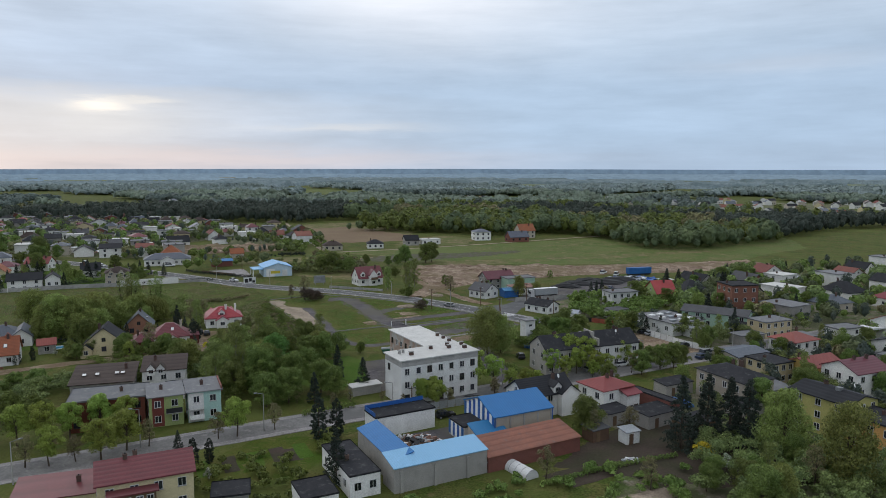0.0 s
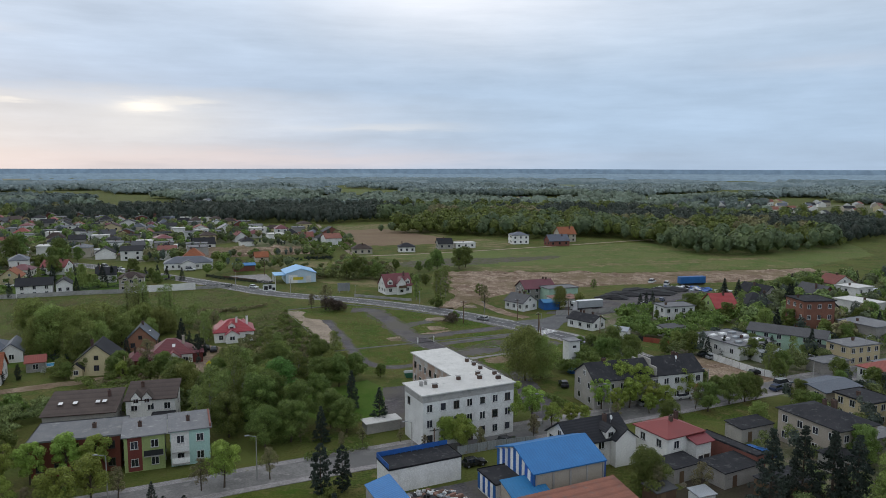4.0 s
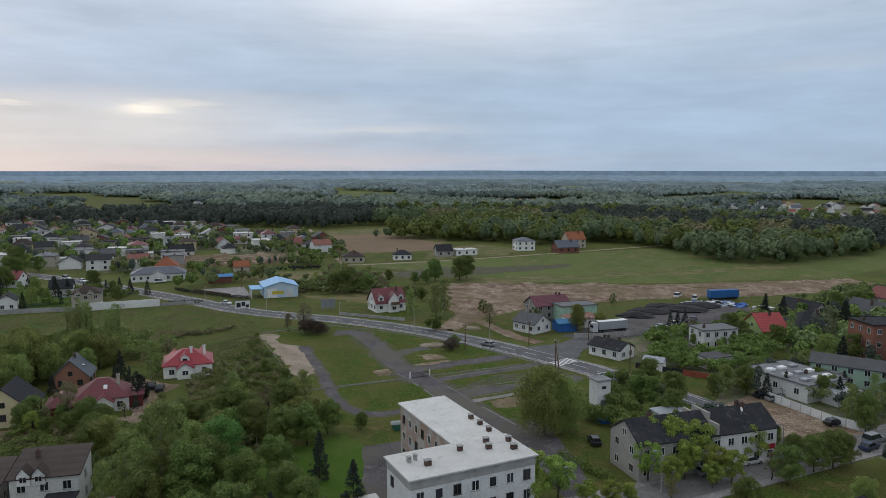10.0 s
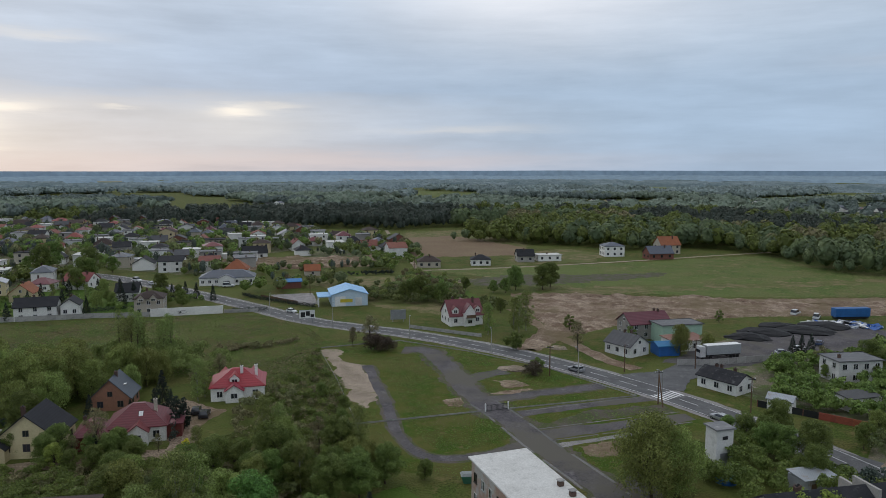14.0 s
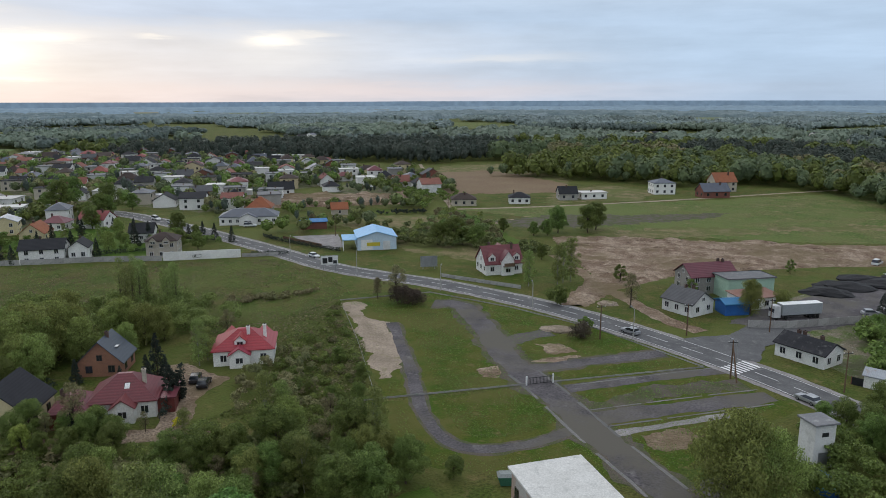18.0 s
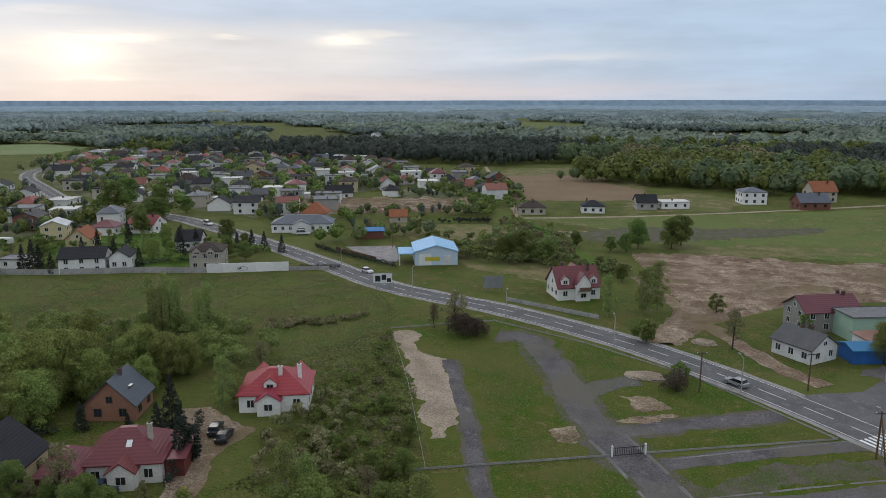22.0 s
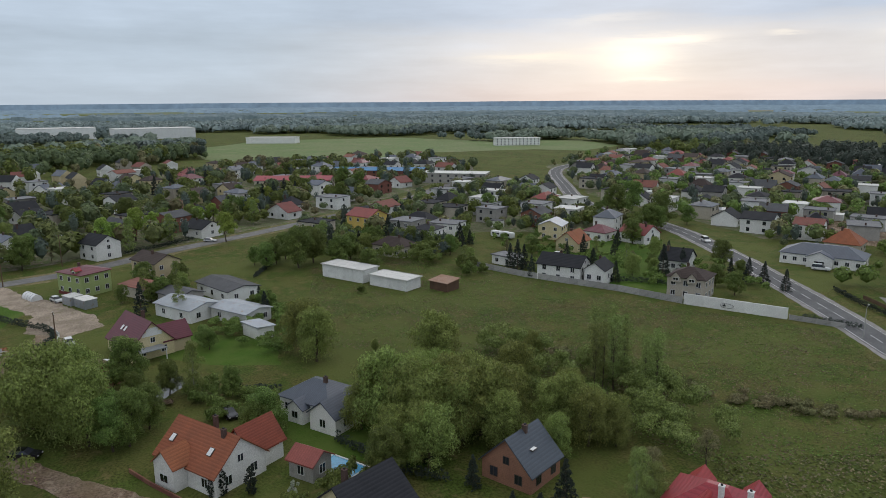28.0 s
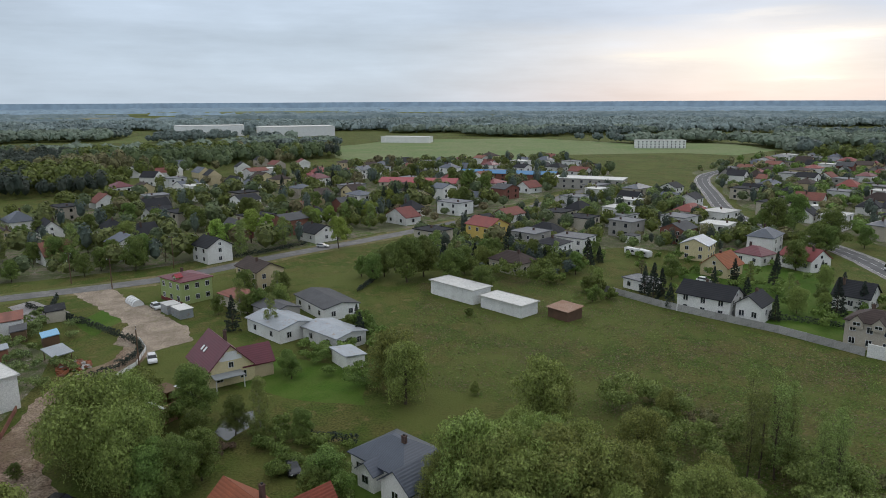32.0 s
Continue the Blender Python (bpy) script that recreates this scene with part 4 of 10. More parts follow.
# field with tracks beside the main road
sheet("lawn_field", [(-82, 231), (-64, 245), (-41, 238.5), (-19.6, 228), (1, 210.5), (-24.5, 195.5), (-50, 180)], 0.02, LAWN, "rough green grass field between tracks", "grass", ragged=0.6)
sheet("lawn_strip", [(-50, 178), (-26, 193), (3, 209), (16, 196), (-4, 168), (-22, 162), (-40, 160)], 0.018, LAWN, "green grass between old paved strips", "grass", ragged=0.6)
ribbon("track_margin", [(-60, 236.5), (-53, 236.3), (-43, 221.3), (-35.6, 206), (-29.1, 197), (-24.5, 191), (-15, 177), (-6, 165), (0, 156), (6, 146)], 8.2, 0.026, TRODDEN, "trodden thin grass and grit beside the track", "verge", ragged=1.3, step=1.6)
ribbon("track_margin", [(-64, 219), (-56.5, 205), (-49.6, 192.3), (-42, 176.4), (-34, 167.5), (-25, 170), (-18.4, 177.5)], 3.6, 0.025, TRODDEN, "trodden thin grass beside the path", "verge", ragged=0.5, step=1.6)
ribbon("track_margin", [(-31, 199), (-18.5, 207.4), (-5.6, 216)], 5.4, 0.0255, TRODDEN, "trodden thin grass beside the track", "verge", ragged=0.9, step=1.6)
ribbon("track_margin", [(-16, 186), (-6, 196), (8, 204)], 5.0, 0.0245, TRODDEN, "trodden grass between the old strips", "verge", ragged=1.6, step=2.0)
sheet("backyard_soil", [(24, 100), (30, 108), (27, 116), (34, 121), (44, 112), (52, 102), (62, 104), (68, 92), (52, 82), (30, 84), (16, 88)], 0.016, GARDEN, "dark bare backyard soil", "earth", ragged=0.8)
for _k in range(5):
    _a = Vector((-45.5 + _k * 3.6, 84.0 + _k * 2.3))
    sheet("garden_bed", [tuple(_a + Vector(q)) for q in ((0, 0), (2.2, 1.4), (5.6, -4.6), (3.4, -6.0))], 0.05, GARDEN if _k % 2 else GARDENLAWN, "dug dark garden bed" if _k % 2 else "strip of garden lawn", "garden bed", ragged=0.15)
ribbon("track_field", [(-60, 236.5), (-53, 236.3), (-43, 221.3), (-35.6, 206), (-29.1, 197), (-24.5, 191), (-15, 177), (-6, 165), (0, 156), (6, 146)], 5.4, 0.04, OLDASPHALT, "cracked grey asphalt track across the field", "track", ragged=0.6)
ribbon("track_branch", [(-37, 211), (-33, 219), (-29, 222.5)], 4.5, 0.037, OLDASPHALT, "cracked asphalt side track", "track", ragged=0.5)
ribbon("track_branch", [(-31, 199), (-18.5, 207.4), (-5.6, 216)], 3.6, 0.037, OLDASPHALT, "cracked asphalt side track", "track", ragged=0.4)
ribbon("paved_strip", [(-21.5, 193), (-8, 202), (5, 210)], 3.4, 0.036, OLDASPHALT, "old concrete strip between lawns", "pavement", ragged=0.35)
ribbon("paved_strip", [(-15, 182.5), (-2, 191), (12, 199.5)], 4.4, 0.036, OLDASPHALT, "old asphalt strip between lawns", "pavement", ragged=0.35)
ribbon("paved_strip", [(-12, 178), (-2, 185), (5, 190)], 1.6, 0.036, PAVING, "old concrete strip between lawns", "pavement", ragged=0.3)
ribbon("track_narrow", [(-64, 219), (-56.5, 205), (-49.6, 192.3), (-42, 176.4), (-34, 167.5), (-25, 170), (-18.4, 177.5)], 2.3, 0.038, OLDASPHALT, "narrow dark asphalt path across the grass", "track", ragged=0.25)
for _o in (-2.95, 2.95):
    ribbon("paved_edge", [(-30, 198), (-24.5, 191), (-15, 177), (-6, 165), (0, 156)], 0.55, 0.046, WORNASPHALT, "worn pale concrete kerb strip along the track", "kerb", off=_o, ragged=0.12, dash=(11, 4), step=1.0, seed=int(_o * 2) + 9)
ribbon("paved_edge", [(-20.6, 194.8), (-7, 203.8), (4, 211)], 0.35, 0.046, WORNASPHALT, "pale kerb line between lawns", "kerb", ragged=0.08, dash=(9, 1), step=1.0)
ribbon("paved_edge", [(-16.6, 185.2), (-3.6, 193.6), (10, 202)], 0.35, 0.046, WORNASPHALT, "pale kerb line between lawns", "kerb", ragged=0.08, dash=(9, 2), step=1.0)
ribbon("paved_edge", [(-13.4, 180.0), (-0.4, 188.4), (12, 196.4)], 0.35, 0.046, WORNASPHALT, "pale kerb line between lawns", "kerb", ragged=0.08, dash=(9, 2), step=1.0)
sheet("soil_patch", [(-9, 179), (-3, 183), (1, 181), (-2, 176), (-7, 174)], 0.028, DIRT, "bare trodden soil", "earth", ragged=0.9)
sheet("soil_patch", [(-31, 214), (-26, 216), (-22, 212), (-27, 209)], 0.028, DIRT, "bare trodden soil", "earth", ragged=0.9)
sheet("soil_patch", [(-30, 203.5), (-26, 208), (-21, 210), (-24, 205)], 0.029, DIRT, "bare trodden soil", "earth", ragged=0.8)
sheet("soil_patch", [(-39, 197), (-35, 200), (-34, 195), (-37, 193)], 0.028, DIRT, "bare trodden soil", "earth", ragged=0.8)
sheet("soil_patch", [(-37, 243), (-30, 240.6), (-27, 238), (-31, 237.5)], 0.028, SAND, "bare sandy soil", "earth", ragged=0.7)
sheet("sand_patch", [(-82, 230), (-75.5, 231.5), (-72.5, 221.5), (-65, 219.2), (-57.5, 206), (-52, 194), (-53.5, 188), (-59, 195.3), (-66, 206), (-72.4, 217.8)], 0.03, SAND, "pale bare sand strip beside the field", "sand", ragged=1.1, step=1.1)
sheet("yard_white_building", [(-29, 150), (-22, 154), (-16, 146), (-17.6, 129), (-20.6, 125), (-25.9, 138)], 0.03, OLDASPHALT, "cracked asphalt yard beside the white building", "yard", ragged=0.4)
sheet("yard_tenement", [(-0.6, 167.4), (2.6, 170.0), (8.8, 148.6), (11.5, 136.0), (6.5, 132.8), (2.8, 146.4)], 0.048, OLDASPHALT, "dark asphalt drive between the white building and the tenement", "yard", ragged=0.4)
sheet("lawn_park", [(-47, 141), (-34, 156), (-27, 148), (-24.5, 133), (-33, 125), (-44, 132)], 0.022, GARDENLAWN, "mown lawn beside the white building", "grass", ragged=0.4)
sheet("square", [(47.5, 190), (62, 174), (64, 167), (58, 160), (47, 163), (44, 172), (41, 182)], 0.105, DIRT, "sandy parking place at the junction", "square", ragged=0.5)
sheet("junction", [(33, 190), (46, 180), (57, 168), (64, 167), (57, 157), (46, 152), (40, 165), (28, 184)], 0.092, ASPHALT, "wide asphalt road junction", "road", ragged=0.1)
sheet("junction_depot", [(-2, 226), (8, 232), (12, 240), (20, 243), (24, 236), (14, 226), (12, 216), (4, 217)], 0.091, ASPHALT, "asphalt side road mouth", "road", ragged=0.3)
sheet("depot_yard", [(8, 240), (22, 262), (62, 300), (84, 292), (60, 262), (40, 250), (22, 238)], 0.05, OLDASPHALT, "dark asphalt depot yard", "yard", ragged=0.8)
rough_ground("bare_field", [(-45, 330), (-25, 337), (20, 338), (60, 344), (140, 372), (150, 350), (90, 322), (42, 308), (0, 287), (-18, 262), (-24, 244), (-30, 244), (-25, 277), (-31, 292), (-38, 310)], 0.6, 1.0, DIRT, "bare sandy earth worked over by machines")
sheet("green_field", [(-99, 386), (0, 440), (90, 500), (220, 560), (200, 440), (140, 376), (55, 347), (-26, 340), (-63, 372)], 0.025, FIELDGREEN, "large flat green field", "field", ragged=1.6)
sheet("reed_field", [(-168, 530), (-127, 566), (-90, 530), (-62, 497), (-60, 456), (-118, 436), (-140, 471)], 0.036, REED, "brown dry reed field", "field", ragged=2.0)
sheet("dry_field", [(-143, 345), (-112, 315), (-88, 292), (-60, 285), (-62, 300), (-90, 340), (-110, 372), (-135, 372)], 0.022, DRYGRASS, "dry yellow grass", "field", ragged=1.5)
sheet("field_streak", [(-77, 362), (-48, 372), (-15, 386), (-12, 374), (-40, 362), (-70, 352)], 0.034, DIRT, "strip of turned brown earth across the field", "earth", ragged=2.2)
sheet("field_streak", [(30, 372), (80, 394), (130, 420), (134, 412), (84, 384), (34, 364)], 0.034, DRYGRASS, "strip of dry grass across the field", "field", ragged=2.2)
sheet("dry_field", [(-146.9, 465.3), (-168.9, 591.7), (-131.6, 616.2), (-65.2, 526.5), (-60, 472.5), (-99, 447.6), (-124.6, 450.3)], 0.029, DRYGRASS, "dry yellow grass round the reed field", "field", ragged=2.4)
sheet("dry_field", [(-125, 360.9), (-97.9, 361.5), (-83.2, 331.1), (-83.2, 304), (-98.5, 297.7)], 0.029, DRYGRASS, "dry yellow grass beside the track", "field", ragged=2.4)
sheet("dry_field", [(-66.6, 469.8), (-35.9, 498.9), (-11.4, 475.6), (-18.4, 439.1), (-45.7, 424.4), (-60.4, 410.1)], 0.029, DRYGRASS, "dry grass round the new houses", "field", ragged=2.4)
sheet("turned_earth", [(-72.7, 357.1), (-52.1, 383.1), (-19.6, 391.5), (22.1, 408.8), (10.9, 389.7), (-26.2, 361), (-56.5, 346.3)], 0.045, TRODDEN, "strip of dark turned earth across the field", "earth", ragged=2.4)
sheet("dry_field", [(-34.9, 316.3), (-27.2, 346.6), (0.5, 366), (28.6, 368), (26.8, 356.6), (-0.5, 345.2)], 0.029, DRYGRASS, "dry grass at the edge of the bare field", "field", ragged=2.4)
sheet("hall_forecourt", [(-137.2, 305.1), (-122.4, 313.3), (-110.6, 292.6), (-111.4, 287.3), (-125.7, 295.3)], 0.05, PAVING, "pale concrete forecourt beside the blue hall", "yard", ragged=0.2)
sheet("nursery_plot", [(-136.2, 353.9), (-144.1, 375.3), (-115.0, 392.3), (-106.5, 367.6)], 0.036, LAWN, "green garden plot with rows of young conifers", "grass", ragged=0.8)
sheet("ditch_bank", [(-108.0, 388.5), (-91.9, 367.9), (-74.6, 340.4), (-58.4, 315.9), (-47.0, 300.0), (-46.7, 306.1), (-58.5, 324.8), (-73.8, 349.8), (-89.1, 374.7), (-105.5, 392.8)], 0.038, GARDENLAWN, "lush green ditch bank beside the track", "grass", ragged=0.8)
sheet("villa_lawn", [(-53.2, 261.3), (-41.2, 262.2), (-41.6, 277.0), (-45.9, 281.1), (-57.6, 273.3)], 0.034, LAWN, "garden of the villa", "grass", ragged=0.5)
rough_ground("mound_field", [(-230, 380), (-197, 356), (-120, 398), (-140, 432), (-225, 400)], 1.5, 1.6, DIRT, "churned bare earth with mounds", tall=8.0, seed=4.0)
ribbon("track_far", [(-90, 330), (-95, 365), (-104, 396), (-140, 480), (-190, 600)], 2.6, 0.04, SAND, "sandy farm track", "track", ragged=0.3)
ribbon("track_far", [(-101, 384), (-60, 405), (0, 446), (70, 500), (200, 590)], 3.0, 0.04, SAND, "sandy track past new houses", "track", ragged=0.3)
ribbon("track_builders", [(-40, 300), (-27, 275), (-16, 256), (-6, 240), (2, 232)], 4.0, 0.045, DIRT, "muddy track with wheel ruts", "track", ragged=0.6)
sheet("lawn_garden", [(-194, 130), (-178, 134), (-166, 146), (-160, 158), (-176, 160), (-186, 148)], 0.02, GARDENLAWN, "mown garden lawn", "grass", ragged=0.4)
sheet("lawn_garden", [(-146, 160), (-136, 150), (-122, 154), (-112, 166), (-122, 172), (-138, 170)], 0.02, GARDENLAWN, "mown garden lawn", "grass", ragged=0.4)
sheet("lawn_garden", [(-228, 262), (-196, 244), (-168, 254), (-160, 268), (-178, 282), (-215, 300), (-232, 290)], 0.02, GARDENLAWN, "mown garden lawns behind the fence", "grass", ragged=0.5)
sheet("lawn_garden", [(-235, 106), (-222, 101), (-212, 107), (-224, 112)], 0.02, GARDENLAWN, "bright mown lawn behind a hedge", "grass", ragged=0.2)
sheet("drive", [(-78, 157), (-74, 158), (-80, 171), (-80, 180), (-92, 184), (-96, 181), (-88, 173)], 0.045, DIRT, "sandy drive", "track", ragged=0.5)
sheet("garden_plot", [(-38, 96), (-28, 98), (-22, 90), (-26, 80), (-40, 74), (-46, 80)], 0.02, LAWN, "green vegetable garden", "grass", ragged=0.5)
sheet("garden_bed", [(-34, 90), (-30, 92), (-27, 87), (-31, 85)], 0.04, GARDEN, "dug garden bed", "garden bed", ragged=0.2)
sheet("garden_bed", [(14, 84), (24, 91), (30, 88), (19, 80)], 0.04, GARDEN, "dark dug garden bed", "garden bed", ragged=0.2)
sheet("sand_bed", [(17, 72), (34, 82), (36, 79), (20, 68)], 0.045, SAND, "yellow sand strip in a garden", "sand", ragged=0.2)
sheet("warehouse_yard", [(-16, 97), (-3, 105), (6, 100), (4, 90), (-6, 88), (-12, 88)], 0.03, OLDASPHALT, "dark yard between sheds", "yard", ragged=0.2)

OCC += [(53, 180, 9), (56, 166, 9), (48, 172, 8), (40, 182, 6), (-209, 119, 8), (-200, 121, 4), (-82, 176, 6), (24, 247, 6), (-23, 140, 7)]
# ---- houses: near street ----
H = house
H("hall", "gabled hall with bright blue sheet roof and blue-striped gable", 8.5, 105.3, 32, 12.9, 11.4, 5.0, "gable", 2.2, BEIGE, BLUEROOF, cols=(0, 0), chimneys=0, category="hall", over=0.25)
H("shed", "flat dark-roofed shed with blue and white striped front", 1.6, 101.0, 32, 6.5, 5.9, 3.0, "flat", 0, WHITE, DKFELT, cols=(0, 0), chimneys=0, category="shed", over=0.15)
H("lean_to", "lean-to with small blue sheet roof", 4.9, 96.6, 32, 6.2, 4.2, 2.4, "shed", 1.4, BEIGE, BLUEROOF, axis="y", cols=(0, 0), chimneys=0, category="shed", over=0.15)
H("warehouse", "long grey block warehouse wing with pale blue sheet roof", -3.3, 81.8, 33, 16.9, 4.6, 4.0, "shed", 1.0, GREY, PALEBLUE, axis="y", cols=(0, 0), chimneys=0, category="warehouse", over=0.15)
H("warehouse", "grey warehouse wing with bright blue sheet roof", -12.6, 86.0, -58, 16.0, 3.6, 4.0, "shed", 1.0, GREY, BLUEROOF, axis="y", cols=(0, 0), chimneys=0, category="warehouse", over=0.15)
H("outbuilding", "white outbuilding with flat dark felt roof", -17.2, 80.0, 32, 5.0, 14.0, 3.6, "flat", 0, WHITE, DKFELT, cols=(2, 3), chimneys=1, category="outbuilding", over=0.1)
H("garage", "low white garage with flat dark felt roof", -20.5, 70.5, 31, 5.4, 6.6, 2.8, "flat", 0, WHITE, DKFELT, cols=(0, 0), chimneys=0, category="garage", over=0.1)
H("brick_shed", "long low brick shed with old red tile roof", 11.6, 92.4, 34, 19.5, 6.3, 2.6, "shed", 1.3, BRICK, OLDTILE, axis="y", cols=(0, 0), chimneys=0, category="shed", over=0.2)
H("flat_building", "low white building with dark flat roof and blue railing", -12.4, 103.4, 34, 12.6, 5.2, 3.8, "flat", 0, OLDWHITE, DKFELT, cols=(0, 0), chimneys=0, category="building", over=0.1)
H("house", "white house with dark tiled gable roof", 15.2, 116.5, 32, 11.8, 7.6, 4.6, "gable", 2.6, WHITE, DKTILE, cols=(3, 3), chimneys=1, dish=True)
H("house", "white two-storey house with red sheet roof", 29.1, 118.6, 36, 8.2, 7.6, 5.4, "hip", 1.6, WHITE, REDSHEET, cols=(2, 2), chimneys=2)
H("barn", "roofless red brick barn wall", 39.3, 117.6, -53, 12.0, 2.2, 3.6, "flat", 0, BRICK, DKFELT, cols=(0, 0), chimneys=0, category="barn", over=0.05)
H("tenement", "long grey two-storey tenement with black gable roof", 28.3, 151.7, 26, 27.0, 8.6, 6.0, "gable", 2.8, GREY, DKFELT, cols=(10, 2), chimneys=4, category="tenement", over=0.25, dish=True)
H("workshop", "workshop with blue-grey metal roof", 67.3, 152.3, 33, 11.0, 8.0, 4.5, "gable", 0.7, BEIGE, SLATE, cols=(0, 2), chimneys=0, category="workshop")
H("house", "cream house with flat dark roof", 71.4, 143.5, 30, 7.0, 7.8, 5.0, "flat", 0, CREAM, DKFELT, cols=(3, 3), chimneys=1)
H("house", "large beige house with dark hipped felt roof", 58.0, 127.0, 30, 9.0, 13.0, 6.0, "hip", 1.8, BEIGE, DKFELT, cols=(3, 4), chimneys=3)
H("house", "yellow house with red sheet roof", 81.7, 144.0, 30, 11.0, 7.5, 4.4, "gable", 1.6, YELLOW, REDSHEET, cols=(3, 2), chimneys=1)
H("house", "white house with red tiled roof and balconies", 87.3, 135.5, 28, 10.5, 9.0, 5.8, "gable", 2.0, WHITE, MAROON, cols=(3, 3), chimneys=2)
H("house", "olive-coloured three-storey house with dark roof", 71.4, 110.4, 32, 8.8, 12.0, 7.2, "gable", 1.2, OLIVE, DKTILE, axis="y", cols=(3, 3), rows=3, chimneys=2, dish=True)
H("house", "orange rendered house with dark flat roof", 76, 100.5, 32, 8.0, 9.0, 6.0, "flat", 0, ORANGE, DKFELT, cols=(3, 3), chimneys=1)
H("house", "white house with red hipped roof", 85.6, 166.0, 32, 9.5, 8.0, 5.0, "hip", 1.8, WHITE, REDSHEET, cols=(3, 3), chimneys=1)
H("building", "small white flat-roofed service building", 105.5, 182.0, 24, 9.0, 5.5, 5.0, "flat", 0, WHITE, GREYFELT, cols=(2, 1), chimneys=0, category="building")
H("brick_building", "three-storey red brick building with flat roof", 89.8, 227.1, 14, 10.0, 9.6, 10.0, "flat", 0, BRICK, DKFELT, cols=(3, 3), rows=3, chimneys=1, category="building")
H("warehouse", "long pale green warehouse with grey metal roof", 76, 203.0, -28, 20.0, 8.5, 4.6, "gable", 1.4, MINT, ETERNIT, cols=(6, 2), chimneys=0, category="warehouse")
H("workshop", "low workshop with flat roof covered in white panels", 59.5, 196.5, 34, 13.0, 16.0, 3.8, "flat", 0, OLDWHITE, GREYFELT, cols=(3, 3), chimneys=2, category="workshop")
H("house", "pale yellow house with grey flat roof", 88.0, 190.5, 28, 10.7, 7.0, 5.0, "flat", 0, CREAM, GREYFELT, cols=(4, 2), chimneys=1)
H("garage", "row of grey garages with flat roofs", 78, 180.0, 28, 8.5, 5.0, 2.8, "flat", 0, GREY, GREYFELT, cols=(0, 0), chimneys=0, category="garage")
H("house", "green-gabled house with steep red roof", 67.4, 246.6, 15, 8.0, 11.0, 3.6, "gable", 4.0, GREEN, RED, cols=(2, 2), chimneys=1)
H("house", "house with large dark hipped roof", 80, 252.0, 15, 11.0, 11.0, 3.4, "hip", 4.0, BEIGE, DKTILE, cols=(2, 2), chimneys=1)
H("house", "white two-storey house with grey flat roof", 50.5, 236.0, 22, 10.9, 7.0, 5.2, "flat", 0, OLDWHITE, GREYFELT, cols=(4, 2), chimneys=1)
# depot by the main road
H("house", "low white-washed house with old grey gable roof", -0.5, 247.9, 50, 7.6, 8.6, 3.0, "gable", 2.4, OLDWHITE, ETERNIT, axis="y", cols=(2, 3), chimneys=2)
H("shelter", "open shelter with blue sheet roof", 9.5, 249.5, 24, 6.0, 5.0, 2.7, "gable", 0.7, BLUEPAINT, BLUEROOF, cols=(0, 0), chimneys=0, category="shelter")
H("depot_building", "mint green flat-roofed depot building", 13.3, 266.0, 27, 12.5, 6.7, 5.2, "flat", 0, MINT, GREYFELT, cols=(0, 0), chimneys=0, category="building")
H("shelter", "workshop shelter with rusty red sheet roof", 14.8, 256.6, 33, 10.5, 6.0, 2.8, "shed", 0.5, WHITE, RUST, axis="y", cols=(4, 0), chimneys=0, category="shelter")
H("house", "grey house with dark red roof", 4.3, 269.5, 30, 13.0, 8.0, 4.6, "gable", 2.6, GREY, MAROON, cols=(4, 2), chimneys=2)
H("house", "low grey house with dark gable roof", 21.0, 221.0, -40, 9.8, 6.4, 2.7, "gable", 1.6, OLDWHITE, DKFELT, cols=(3, 2), chimneys=3)
H("villa", "grey-white villa with dark red steep roof and dormers", -52.1, 274.0, 33, 11.0, 9.0, 3.4, "gable", 4.2, WHITE, MAROON, cols=(3, 3), chimneys=2)
H("hall", "pale blue and white commercial hall", -101.2, 298.0, 28, 13.0, 14.5, 4.2, "gable", 1.9, mat("pale_blue_white_cladding", (0.55, 0.66, 0.76), (0.48, 0.60, 0.70), rough=0.6), PALEBLUE, axis="y", cols=(0, 0), chimneys=0, category="hall")
H("bungalow", "long white bungalow with grey hipped roof", -168.5, 326.8, 26, 22.6, 11.0, 3.2, "hip", 2.8, WHITE, SLATE, cols=(8, 3), chimneys=0, category="bungalow")
H("house", "house with steep red tiled roof", -177.8, 350.0, 23, 10.5, 10.0, 3.0, "hip", 4.4, BEIGE, TERRA, cols=(2, 2), chimneys=1)
H("house", "grey two-storey house with brown-grey roof and small gables", -160.5, 264.0, 28, 9.4, 8.5, 5.4, "hip", 2.2, BEIGE, BROWNTILE, cols=(3, 3), chimneys=1)
H("house", "white house with dark slate roof and brown garage door", -184, 282.5, 30, 8.0, 9.0, 3.6, "gable", 2.8, WHITE, DKTILE, cols=(1, 2), chimneys=1)
H("house", "white house with black tiled roof", -190.5, 246.0, 33, 12.5, 8.5, 4.6, "gable", 2.4, WHITE, DKTILE, axis="x", cols=(3, 2), chimneys=1)
H("house_wing", "white house wing with black roof and porch", -182.2, 251.8, 33, 5.5, 8.0, 4.4, "gable", 2.0, WHITE, DKTILE, axis="y", cols=(2, 1), chimneys=1)
H("house", "yellow house with red tiled gable roof", -222, 272.5, 27, 8.1, 9.4, 3.2, "gable", 3.2, CREAM, TERRA, axis="y", cols=(2, 2), chimneys=2)
H("house", "cream house with pale grey sheet roof", -243.0, 279, 40, 8.5, 9.5, 5.0, "gable", 1.8, CREAM, TIN, axis="y", cols=(2, 3), chimneys=0)
H("house", "low white house with maroon roof", -232.2, 292, 20, 9, 8.0, 3.0, "hip", 2.4, WHITE, MAROON, cols=(2, 2), chimneys=1)
